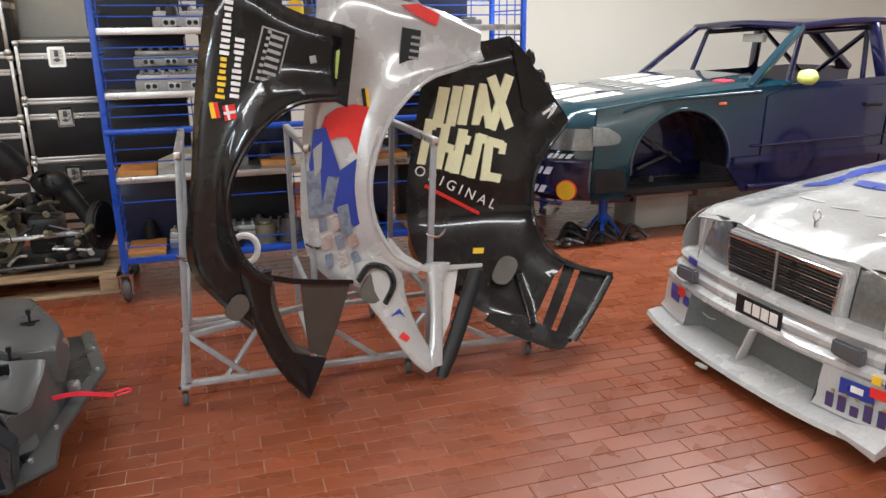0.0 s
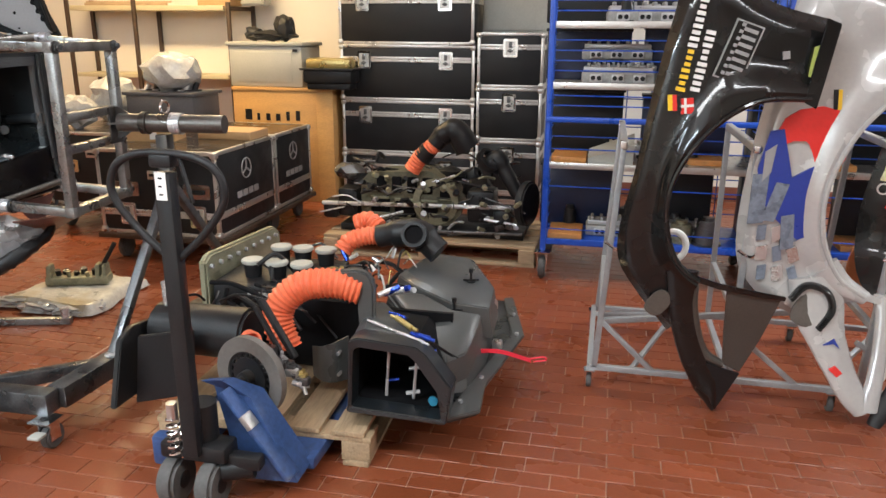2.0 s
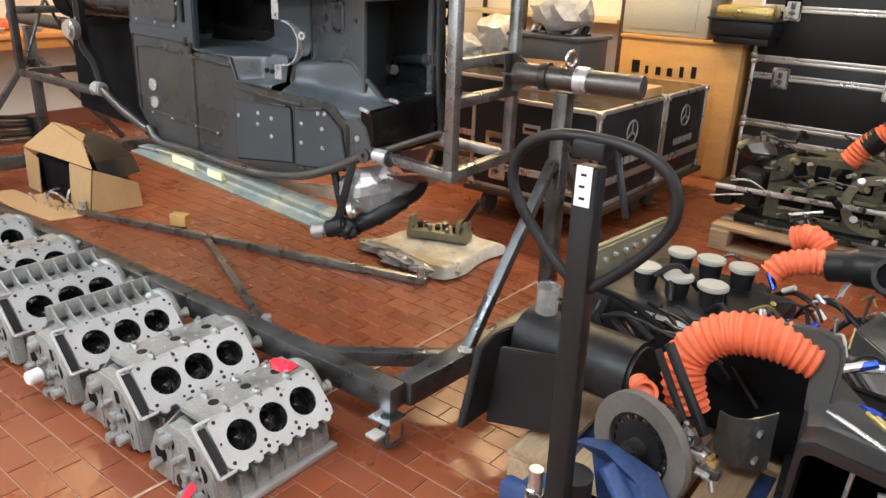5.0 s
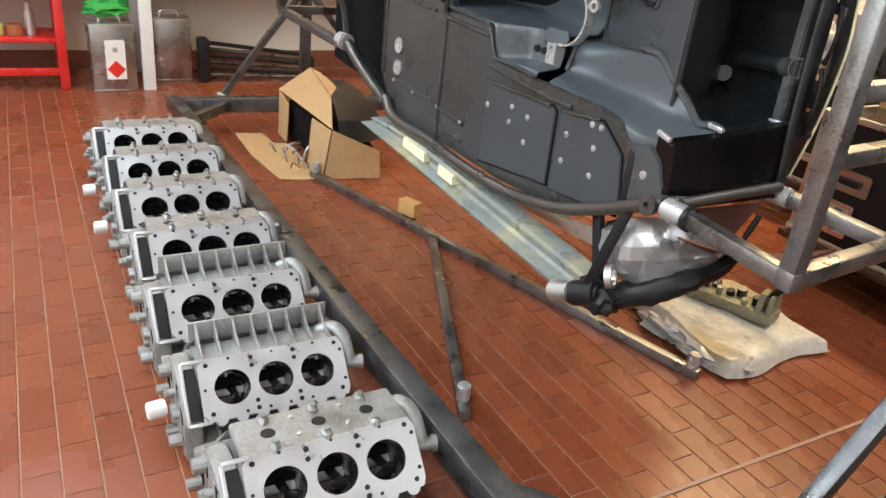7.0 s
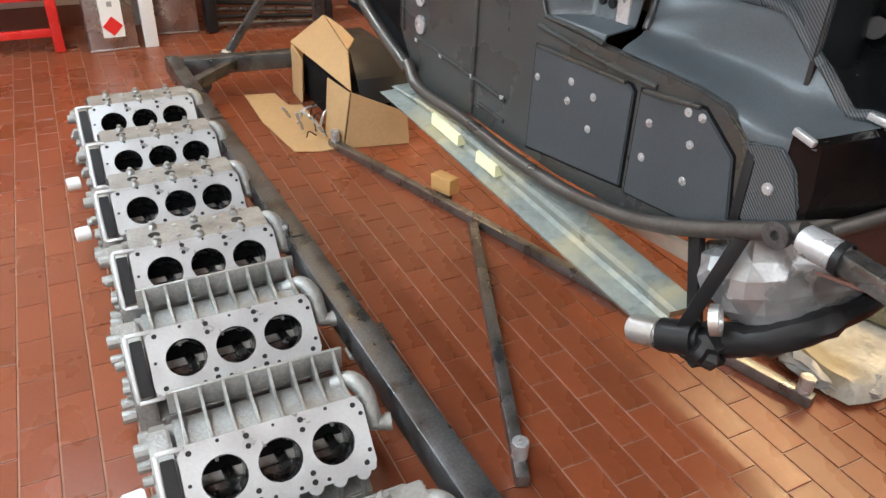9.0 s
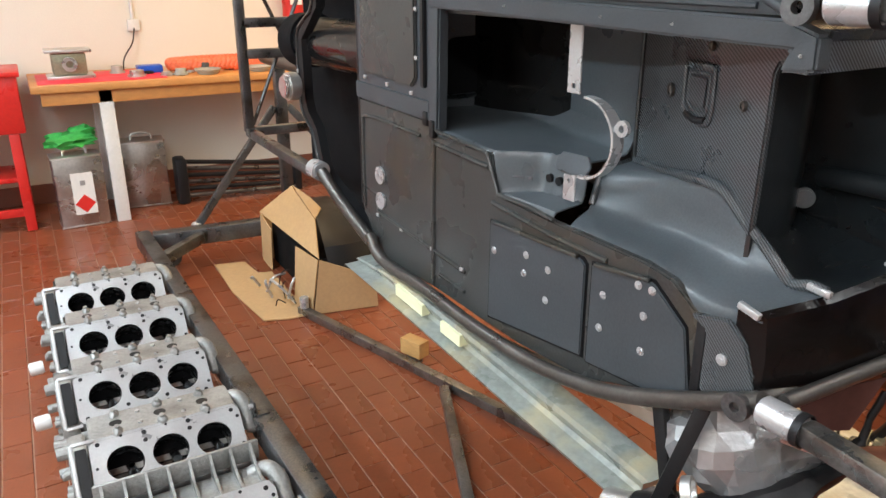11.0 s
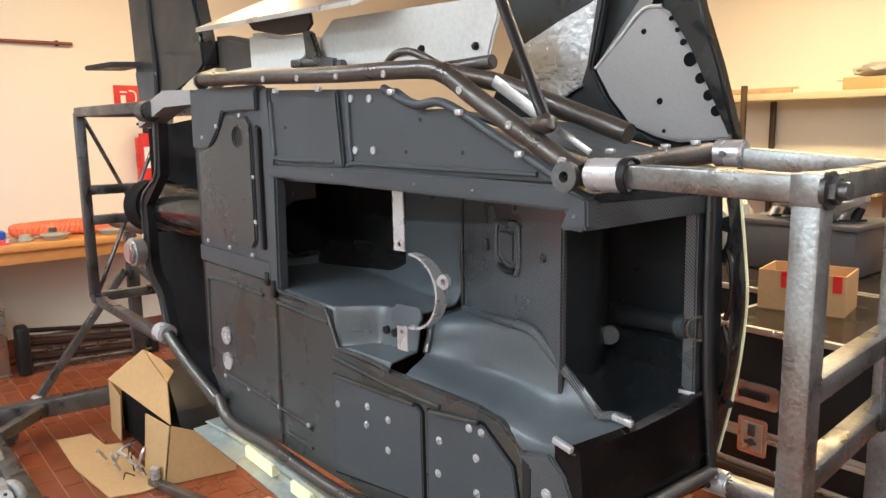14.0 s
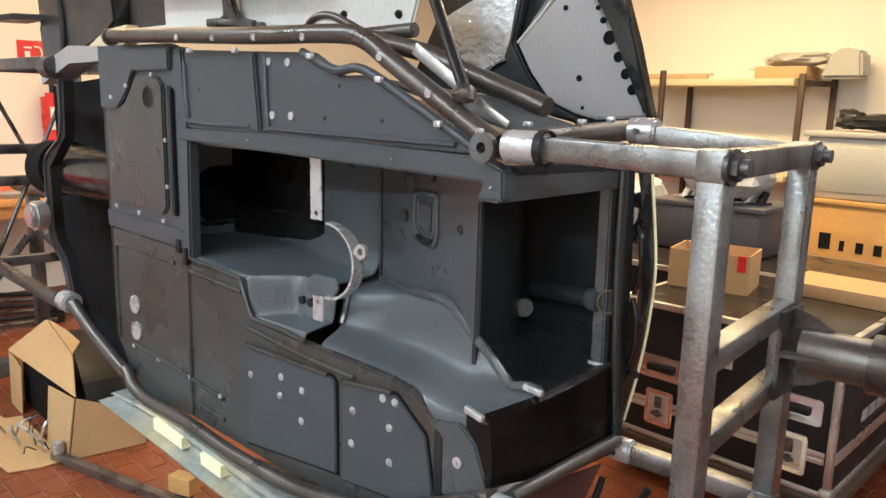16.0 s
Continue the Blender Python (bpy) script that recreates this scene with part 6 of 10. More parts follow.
# brake disc
hubm = Matrix.Translation((-1.07, 2.44, 0.365)) @ Matrix.Rotation(radians(-16), 4, "Z") @ Matrix.Rotation(radians(90), 4, "X")
disc = part("brake_disc", moved(join(ring(0.152, 0.098, (0, 0, -0.014), (0, 0, 0.014), n=48)), hubm), DISC, eng, "dull grey-brown brake disc")
part("disc_bell", moved(join(cyl(0.075, (0, 0, -0.02), (0, 0, 0.012), n=24), ring(0.10, 0.088, (0, 0, -0.01), (0, 0, 0.006), n=36), *[bar((0.07 * math.cos(a), 0.07 * math.sin(a), 0), (0.10 * math.cos(a), 0.10 * math.sin(a), 0), 0.012, 0.01, 0.001) for a in [k * math.pi / 9 for k in range(18)]]), hubm), BLACK, disc)
part("hub_nut", moved(join(cyl(0.03, (0, 0, 0.01), (0, 0, 0.045), n=20), cyl(0.018, (0, 0, 0.045), (0, 0, 0.06), n=6)), hubm), STEEL, disc)
part("upright", box(0.10, 0.08, 0.16, (-1.06, 2.52, 0.37), bevel=0.02), STEEL, eng)
# silencer and flap
part("silencer", cyl(0.105, (-1.62, 2.74, 0.39), (-1.20, 2.72, 0.40), n=28, bevel=0.012), BLACK, eng, "black cylindrical silencer")
part("side_skirt", slab([(2.42, 0.17), (2.50, 0.42), (2.58, 0.45), (2.78, 0.42), (2.80, 0.16)], -1.66, -1.635, "yz", 0.004), BLACK, eng, "black flexible side skirt")
part("side_skirt", slab([(-1.64, 0.13), (-1.38, 0.20), (-1.36, 0.47), (-1.60, 0.42)], 2.55, 2.57, "xz", 0.004), BLACK, eng)
# black box put in for the shadow behind and below the orange hose
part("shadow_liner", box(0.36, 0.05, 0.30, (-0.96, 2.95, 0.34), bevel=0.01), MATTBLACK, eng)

cup = thing("plastic_cup", "clear plastic cup standing on the silencer of the engine assembly", "cup", pose(-1.55, 2.73, 0.4955))
part("wall", ring(0.036, 0.0345, (0, 0, 0.002), (0, 0, 0.09)), CUP, cup)
part("rim", ring(0.0385, 0.0345, (0, 0, 0.088), (0, 0, 0.094)), CUP, cup)
part("bottom", cyl(0.034, (0, 0, 0), (0, 0, 0.004), n=24), CUP, cup)

# ---- the pallet truck ----
jack = thing("pallet_truck", "blue hand pallet truck with black steering handle", "pallet truck", pose(-1.15, 2.18, 0, 0, 0, 0))
part("drawbar", join(bar((0.0, -0.02, 0.20), (-0.012, -0.012, 1.155), 0.055, 0.045, 0.006, up=(0, 1, 0))), BLACK, jack, "black square drawbar")
part("label_plate", box(0.036, 0.003, 0.085, (-0.012, -0.0375, 1.115)), DECALWHITE, jack)
for k in range(3):
    part("label_mark", box(0.012, 0.002, 0.005, (-0.012 - 0.002 * (k % 2), -0.040, 1.090 + 0.025 * k)), BLACK, jack)
part("handle_loop", pipe([(0.008, -0.012, 0.88), (0.105, -0.012, 0.97), (0.175, -0.012, 1.07), (0.165, -0.012, 1.155), (0.095, -0.012, 1.20), (-0.02, -0.012, 1.212), (-0.12, -0.012, 1.20), (-0.185, -0.012, 1.155), (-0.195, -0.012, 1.07), (-0.11, -0.012, 0.96), (-0.012, -0.012, 0.88)], 0.0125, n=12), BLACK, jack, "black looped steering handle")
part("top_clamp", box(0.075, 0.05, 0.04, (-0.012, -0.012, 1.19), bevel=0.008), BLACK, jack)
part("lever", bar((0.04, -0.012, 1.20), (0.09, -0.04, 1.07), 0.01, 0.012, 0.002), BLACK, jack)
for x in (-0.09, 0.05):
    wheel = part("steer_wheel", cyl(0.085, (x - 0.032, 0.0, 0.085), (x + 0.032, 0.0, 0.085), n=32, bevel=0.012), RUBBER, jack, "worn grey rubber steering wheel")
    part("wheel_hub", cyl(0.035, (x - 0.034, 0.0, 0.085), (x + 0.034, 0.0, 0.085), n=20, bevel=0.004), BLACK, wheel)
part("yoke", join(box(0.24, 0.10, 0.06, (-0.01, 0.03, 0.20), bevel=0.012), cyl(0.05, (0, 0.05, 0.18), (0, 0.05, 0.36), n=20)), BLACK, jack)
part("spring", pipe([(-0.06 + 0.022 * math.cos(a), -0.03 + 0.022 * math.sin(a), 0.19 + 0.0042 * k) for k, a in enumerate([k * math.pi / 3 for k in range(36)])], 0.0045, n=6, per=2), CHROME, jack, "bright coil spring")
part("spring_cap", cyl(0.018, (-0.06, -0.03, 0.33), (-0.06, -0.03, 0.39), n=14), ALU, jack)
part("pump", join(cyl(0.04, (0.08, 0.02, 0.13), (0.18, 0.05, 0.14), n=16), box(0.20, 0.05, 0.05, (0.12, 0.03, 0.17), bevel=0.01)), BLACK, jack)
part("frame_plate", loft([[(-0.04, 0.12, 0.40), (0.04, 0.12, 0.41), (0.06, 0.17, 0.40), (-0.04, 0.18, 0.38)], [(0.0, 0.14, 0.38), (0.14, 0.13, 0.35), (0.15, 0.21, 0.35), (0.0, 0.24, 0.36)], [(0.10, 0.10, 0.05), (0.31, 0.10, 0.06), (0.32, 0.22, 0.08), (0.11, 0.26, 0.06)]]), NAVY, jack, "worn blue steel frame plate")
part("frame_ridge", bar((0.06, 0.115, 0.385), (0.30, 0.09, 0.09), 0.075, 0.02, 0.006), NAVY, jack)
part("worn_patch", bar((0.13, 0.094, 0.305), (0.165, 0.09, 0.262), 0.05, 0.022, 0.002), ALU, jack)
for x in (-0.18, 0.26):
    part("fork", box(0.15, 1.05, 0.05, (x, 0.72, 0.075), bevel=0.012), NAVY, jack)
part("side_plate", box(0.10, 0.06, 0.12, (-0.22, 0.16, 0.09), bevel=0.015), NAVY, jack)

# ---- wheel-arch panels on their grey rack ----
def along(pts, n):
    """n + 1 points evenly along a smooth line through pts in a plane."""
    path = smooth_path([(a, b, 0) for a, b in pts], 8)
    run = [0.0]
    for a, b in zip(path, path[1:]):
        run.append(run[-1] + (b - a).length)
    out, i = [], 0
    for k in range(n + 1):
        want = run[-1] * k / n
        while i < len(run) - 2 and run[i + 1] < want:
            i += 1
        f = (want - run[i]) / max(1e-9, run[i + 1] - run[i])
        p = path[i].lerp(path[i + 1], f)
        out.append((p.x, p.y))
    return out


def limb(stations, depth, off, thick=0.026):
    """A rounded strut through stations of place and width, swollen in its middle."""
    path = smooth_path([(x, 0, z) for x, z, w in stations], 6)
    rows = []
    for i, p in enumerate(path):
        k = min(i / 6, len(stations) - 1.001)
        j = int(k)
        wide = stations[j][2] * (1 - k + j) + stations[j + 1][2] * (k - j)
        d = (path[min(i + 1, len(path) - 1)] - path[max(i - 1, 0)]).normalized()
        side = Vector((-d.z, 0, d.x))
        base = Vector((p.x, depth(p.x, p.z) + off, p.z))
        rows.append([base + side * (wide / 2 * math.cos(a)) + Vector((0, -thick * math.sin(a), 0)) for a in [2 * math.pi * n / 14 for n in range(14)]])
    return loft(rows)


def oval(x, z, a, b, lean=0.0, n=18):
    """Corners of a leaning, slightly squared oval."""
    c, s = math.cos(radians(lean)), math.sin(radians(lean))
    pts = []
    for k in range(n):
        t = 2 * math.pi * k / n
        p, q = a * math.copysign(abs(math.cos(t)) ** 0.75, math.cos(t)), b * math.copysign(abs(math.sin(t)) ** 0.75, math.sin(t))
        pts.append((x + p * c - q * s, z + p * s + q * c))
    return pts


def wing(label, mat, lip_mat, y0, xc, zc, outer, inner, turn, curve, legs):
    """A loose wheel-arch panel: a curved band between an outer line and the arch, with two legs below."""
    ob = thing("wheel_arch_panel", label, "body panel", group="body panels on the rack")

    def depth(x, z):
        return y0 + turn * (x - xc) + curve * (x - xc) ** 2 + 0.10 * (z - zc) ** 2

    n = 44
    a, b = along(outer, n), along(inner, n)

    def skin(s, t):
        i = round(s * n)
        x = a[i][0] * (1 - t) + b[i][0] * t
        z = a[i][1] * (1 - t) + b[i][1] * t
        return (x, depth(x, z) - 0.045 * math.exp(-((t - 0.93) / 0.16) ** 2) + 0.05 * math.exp(-(t / 0.10) ** 2), z)

    part("skin", sheet(skin, n, 14, 0.005), mat, ob)
    lip = [(x, depth(x, z) - 0.042, z) for x, z in b]
    part("arch_lip", pipe(lip[::2], 0.011, n=8, per=2), lip_mat, ob)
    part("arch_return", loft([lip, [(x, y + 0.09, z) for x, y, z in lip]], closed=False), mat, ob)
    for nm, out, m2, off in legs:
        if len(out[0]) == 3:
            part(nm, limb(out, depth, off), m2, ob)
            continue
        bm = slab(out, 0, 0.012, "xz", 0.003)
        bmesh.ops.subdivide_edges(bm, edges=[e for e in bm.edges if e.calc_length() > 0.12], cuts=2)
        for v in bm.verts:
            v.co.y += depth(v.co.x, v.co.z) + off
        part(nm, bm, m2, ob)

    def decal(out, m2, lift=0.0, name="decal"):
        """A flat mark laid on the skin; long ones follow its curve."""
        bm = bmesh.new()
        vs = [bm.verts.new((x, 0, z)) for x, z in out]
        bm.faces.new(vs)
        bmesh.ops.triangulate(bm, faces=bm.faces[:])
        bmesh.ops.subdivide_edges(bm, edges=bm.edges[:], cuts=3)
        for v in bm.verts:
            v.co.y = depth(v.co.x, v.co.z) - 0.016 - lift
        ext = bmesh.ops.extrude_face_region(bm, geom=bm.faces[:])
        bmesh.ops.translate(bm, vec=(0, 0.012, 0), verts=[v for v in ext["geom"] if isinstance(v, bmesh.types.BMVert)])
        bmesh.ops.recalc_face_normals(bm, faces=bm.faces[:])
        return part(name, bm, m2, ob)

    return ob, decal, depth


def quad(x, z, w, h, lean=0.0, shear=0.0):
    """Corners of a leaning rectangle about (x, z)."""
    c, s = math.cos(radians(lean)), math.sin(radians(lean))
    return [(x + (a + shear * b) * c - b * s, z + (a + shear * b) * s + b * c) for a, b in ((-w / 2, -h / 2), (w / 2, -h / 2), (w / 2, h / 2), (-w / 2, h / 2))]


# black panel
f1, d1, y1 = wing("glossy black carbon wheel-arch panel with pale lettering, hung on the rack", CARBLACK, CARBLACK, 3.14, 0.52, 1.1,
                  [(0.90, 1.615), (0.72, 1.66), (0.60, 1.72), (0.50, 1.80), (0.40, 1.82), (0.33, 1.55), (0.285, 1.30), (0.25, 1.05), (0.205, 0.80), (0.215, 0.66), (0.30, 0.53), (0.38, 0.43), (0.43, 0.37)],
                  [(0.845, 1.335), (0.70, 1.335), (0.60, 1.30), (0.50, 1.22), (0.42, 1.11), (0.378, 1.0), (0.372, 0.88), (0.40, 0.76), (0.44, 0.69), (0.48, 0.65), (0.52, 0.625)], 0.10, 0.35,
                  [("front_leg", [(0.455, 0.66, 0.13), (0.462, 0.52, 0.10), (0.495, 0.38, 0.095), (0.545, 0.25, 0.10), (0.605, 0.13, 0.10), (0.65, 0.02, 0.035)], CARBLACK, -0.012),
                   ("rear_leg", [(0.635, 0.60), (0.86, 0.548), (0.80, 0.36), (0.735, 0.20), (0.66, 0.24), (0.645, 0.40)], DARKTAUPE, -0.012),
                   ("arch_ledge", [(0.48, 0.655), (0.60, 0.615), (0.87, 0.555), (0.87, 0.535), (0.60, 0.590), (0.49, 0.625)], CARBLACK, -0.03),
                   ("foot", [(0.57, 0.26), (0.735, 0.20), (0.665, 0.03), (0.645, 0.0)], BLACK, -0.028),
                   ("side_return", [(0.87, 1.62), (0.925, 1.60), (0.87, 1.30), (0.82, 1.325)], CARBLACK, -0.05),
                   ("patch", oval(0.375, 0.515, 0.042, 0.06, -35), PATCHSKIN, -0.026), ("inner_flange", [(0.512, 0.60, 0.03), (0.52, 0.47, 0.04), (0.57, 0.30, 0.05), (0.66, 0.235, 0.03)], DARKTAUPE, 0.0)])
letters = random.Random(6)
for k, dx in enumerate((0.0, 0.052)):
    for j in range(17 if k == 0 else 10):
        run = 0.0 + 0.0225 * j
        d1(quad(0.382 + dx + 0.19 * run, 1.365 + run, 0.014, letters.choice((0.022, 0.03, 0.034)), 79), YELLOW if (k == 0 and j < 7) else DECALWHITE)
for j, m2 in enumerate((BLACK, DECALRED, YELLOW)):
    d1(quad(0.366 - 0.016 * (j - 1) + 0.0, 1.315, 0.017, 0.058, 6), m2)
d1(quad(0.412, 1.305, 0.046, 0.056, 6), DECALRED)
d1(quad(0.412, 1.305, 0.046, 0.010, 6), DECALWHITE, 0.003), d1(quad(0.405, 1.305, 0.009, 0.056, 6), DECALWHITE, 0.003)
d1(quad(0.575, 1.50, 0.215, 0.105, 71), DECALGREY)
d1(quad(0.575, 1.50, 0.203, 0.093, 71), CARBLACK, 0.003)
for j in range(7):
    d1(quad(0.548 + 0.0085 * j + 0.012, 1.418 + 0.026 * j, 0.013, 0.052, 71), DECALGREY, 0.006)
for j in range(8):
    d1(quad(0.525 + 0.0085 * j, 1.428 + 0.024 * j, 0.012, 0.014, 71), DECALGREY, 0.006)
d1(quad(0.745, 1.49, 0.026, 0.028, 8), DECALGREY), d1([(0.83, 1.40), (0.87, 1.41), (0.885, 1.53), (0.845, 1.52)], LIME)
part("ring_loop", pipe([(0.43 + 0.055 * math.cos(a), 3.36, 0.70 + 0.062 * math.sin(a)) for a in [k * math.pi / 6 for k in range(13)]], 0.014, n=8, per=2), DECALWHITE, f1)

# silver panel
f2, d2, y2 = wing("silver-grey wheel-arch panel with red and blue graphics, hung on the rack", CARSILVER, CARWHITE, 3.33, 1.0, 1.0,
                  [(1.56, 1.60), (1.36, 1.68), (1.10, 1.74), (0.98, 1.80), (0.84, 1.80), (0.79, 1.60), (0.72, 1.25), (0.69, 1.0), (0.68, 0.80), (0.70, 0.64), (0.78, 0.52), (0.88, 0.45), (0.98, 0.40)],
                  [(1.54, 1.47), (1.40, 1.43), (1.28, 1.40), (1.17, 1.33), (1.07, 1.22), (1.0, 1.07), (0.975, 0.93), (0.99, 0.80), (1.03, 0.70), (1.09, 0.61), (1.19, 0.545)], 0.08, 0.22,
                  [("front_leg", [(0.99, 0.62, 0.20), (1.03, 0.46, 0.20), (1.08, 0.33, 0.15), (1.16, 0.17, 0.12), (1.23, 0.05, 0.11), (1.29, -0.03, 0.09)], CARSILVER, -0.015), ("arch_root", [(1.02, 0.66, 0.12), (1.10, 0.585, 0.09), (1.20, 0.53, 0.06)], CARSILVER, -0.02),
                   ("arch_ledge", [(1.14, 0.58), (1.24, 0.54), (1.55, 0.495), (1.55, 0.475), (1.24, 0.51), (1.14, 0.54)], CARWHITE, -0.035),
                   ("middle_leg", [(1.30, 0.54, 0.13), (1.295, 0.44, 0.075), (1.30, 0.28, 0.06), (1.305, 0.12, 0.07), (1.30, -0.02, 0.09)], CARSILVER, -0.022),
                   ("rear_leg", [(1.33, 0.51), (1.42, 0.50), (1.38, 0.20), (1.30, 0.0), (1.29, 0.10)], LINER, -0.012),
                   ("rubber_edge", [(1.52, 0.475, 0.07), (1.475, 0.33, 0.085), (1.43, 0.17, 0.085), (1.375, 0.0, 0.085), (1.345, -0.10, 0.06)], BLACK, -0.026),
                   ("bowl", oval(0.985, 0.475, 0.062, 0.082, -25), PATCHSKIN, -0.036), ("bowl_rim", [(0.905, 0.52, 0.025), (0.96, 0.585, 0.03), (1.04, 0.56, 0.03), (1.07, 0.48, 0.03), (1.03, 0.39, 0.025)], CARBLACK, -0.045)])
d2([(0.775, 1.19), (0.80, 1.25), (0.85, 1.285), (0.93, 1.30), (0.99, 1.285), (1.035, 1.235), (1.045, 1.17), (1.035, 1.10), (1.01, 1.05), (0.965, 1.04), (0.93, 1.07), (0.92, 1.13), (0.885, 1.165), (0.84, 1.165), (0.81, 1.15)], DECALRED)
d2([(0.75, 1.20), (0.80, 1.21), (0.79, 1.08), (0.85, 1.02), (0.94, 1.08), (1.0, 1.03), (0.93, 0.92), (0.95, 0.79), (0.90, 0.77), (0.80, 0.86), (0.74, 0.93), (0.72, 1.05)], DECALBLUE, 0.002)
d2([(0.74, 1.12), (0.78, 1.15), (0.77, 1.04), (0.74, 1.0)], DECALGREY, 0.005)
d2([(1.16, 1.70), (1.22, 1.66), (1.32, 1.61), (1.34, 1.66), (1.24, 1.705)], DECALRED)
d2(quad(1.185, 1.50, 0.205, 0.085, 80), BLACK)
for j in range(6):
    d2(quad(1.19 + 0.006 * j, 1.425 + 0.028 * j, 0.011, 0.045, 80), DECALGREY, 0.004)
for j, m2 in enumerate((BLACK, YELLOW)):
    d2(quad(0.972 + 0.014 * j, 1.325, 0.014, 0.075, 4), m2)
for j in range(9):
    d2(quad(0.765 + 0.06 * (j % 3) + 0.01 * (j // 3), 0.79 - 0.085 * (j // 3), 0.034 + 0.008 * (j % 2), 0.06, 12 + 9 * (j % 3), 0.2), SILVERFOIL if j % 2 else BLUEGREY, -0.001)
for x, z, w, h, a in ((0.735, 0.93, 0.06, 0.20, 8), (0.80, 0.92, 0.05, 0.16, -6), (0.86, 0.80, 0.05, 0.14, 14)):
    d2(quad(x, z, w, h, a, 0.15), BLUEGREY, 0.004)
d2(quad(0.945, 1.585, 0.05, 0.012, -42), CARWHITE, 0.002)
d2([(1.06, 0.315), (1.10, 0.35), (1.13, 0.30), (1.10, 0.325)], DECALBLUE, 0.03), d2(quad(1.13, 0.19, 0.05, 0.03, -45), DECALRED, 0.03)
# black panel with cream graphics
f3, d3, y3 = wing("matt black wheel-arch panel with large cream graphics, hung on the rack", CARBLACK, CARBLACK, 3.78, 1.62, 0.9,
                  [(1.86, 1.56), (1.60, 1.52), (1.44, 1.52), (1.38, 1.35), (1.33, 1.10), (1.28, 0.80), (1.30, 0.52), (1.40, 0.34), (1.52, 0.22), (1.64, 0.12), (1.74, 0.04), (1.84, -0.02), (1.92, -0.06)],
                  [(2.15, 1.12), (2.10, 1.06), (2.03, 0.98), (1.975, 0.88), (1.95, 0.76), (1.96, 0.64), (2.0, 0.52), (2.05, 0.44), (2.10, 0.39), (2.15, 0.35), (2.18, 0.335)], 0.0, 0.05,
                  [("upper_flank", [(1.84, 1.56), (1.90, 1.50), (2.17, 1.13), (2.10, 1.06), (1.90, 1.2)], CARBLACK, -0.02),
                   ("arch_ledge", [(2.02, 0.48), (2.16, 0.36), (2.30, 0.29), (2.52, 0.215), (2.52, 0.185), (2.30, 0.255), (2.14, 0.33)], CARBLACK, -0.04),
                   ("slat", [(2.10, 0.37), (2.17, 0.345), (2.02, -0.05), (1.95, 0.0)], CARBLACK, -0.02), ("slat", [(2.20, 0.335), (2.27, 0.30), (2.15, -0.12), (2.09, -0.07)], CARBLACK, -0.02),
                   ("slat", [(2.31, 0.28), (2.51, 0.20), (2.30, -0.23), (2.19, -0.15)], CARBLACK, -0.02),
                   ("foot", [(1.74, 0.06), (1.95, 0.02), (2.30, -0.20), (2.25, -0.265), (2.15, -0.24), (1.86, -0.08), (1.72, 0.02)], CARBLACK, -0.028),
                   ("patch", oval(1.81, 0.325, 0.065, 0.085, -25), PATCHSKIN, -0.045), ("slat_root", [(1.90, 0.30, 0.05), (1.98, 0.10, 0.06), (2.02, -0.03, 0.05)], CARBLACK, -0.03), ("slat_edge", [(2.50, 0.20, 0.05), (2.40, -0.02, 0.05), (2.30, -0.20, 0.06)], CARBLACK, -0.035)])
for x, w in ((1.455, 0.055), (1.525, 0.05), (1.585, 0.05)):
    d3(quad(x, 1.225 + 0.05 * (x - 1.5), w, 0.20, -8, 0.10), DECALCREAM)
d3([(1.615, 1.13), (1.655, 1.125), (1.685, 1.20), (1.70, 1.33), (1.665, 1.335), (1.64, 1.24)], DECALCREAM), d3([(1.665, 1.335), (1.70, 1.33), (1.735, 1.10), (1.69, 1.11)], DECALCREAM, 0.003), d3(quad(1.685, 1.19, 0.07, 0.035, -8), DECALCREAM, 0.005)
d3(quad(1.775, 1.235, 0.052, 0.29, -22), DECALCREAM), d3(quad(1.775, 1.235, 0.050, 0.28, 20), DECALCREAM, 0.003)
for j, (x, w) in enumerate(((1.37, 0.042), (1.455, 0.045), (1.545, 0.05), (1.635, 0.045))):
    z = 1.055 - 0.33 * (x - 1.37)
    d3(quad(x, z, w, 0.23, -10, 0.06), DECALCREAM)
    d3(quad(x + 0.035, z + (0.085, -0.01, 0.06, 0.09)[j], 0.05, 0.045, -20), DECALCREAM, 0.003)
    if j in (1, 2):
        d3(quad(x + 0.045, z - 0.075, 0.042, 0.11, -16), DECALCREAM, 0.005)
d3(quad(1.70, 0.945, 0.048, 0.22, -8), DECALCREAM), d3(quad(1.745, 1.03, 0.09, 0.045, -18), DECALCREAM, 0.003), d3(quad(1.735, 0.85, 0.08, 0.045, -14), DECALCREAM, 0.003), d3(quad(1.785, 1.0, 0.035, 0.06, -10), DECALCREAM, 0.005)
part("lettering", moved(writing("O R I G I N A L", 0.075), Matrix.Translation((1.525, y3(1.525, 0.81) - 0.02, 0.81)) @ Matrix.Rotation(radians(27), 4, "Y") @ Matrix.Rotation(radians(90), 4, "X")), DECALWHITE, f3, "white word")
d3(quad(1.51, 0.745, 0.34, 0.018, -30), DECALRED), d3(quad(1.66, 0.45, 0.06, 0.03, -4), YELLOW)
d3(quad(2.0, 1.03, 0.19, 0.055, 68), DECALGREY), d3(quad(2.0, 1.03, 0.18, 0.046, 68), CARBLACK, 0.003)
for j in range(6):
    d3(quad(1.975 + 0.011 * j, 0.965 + 0.026 * j, 0.010, 0.034, 68), DECALGREY, 0.005)
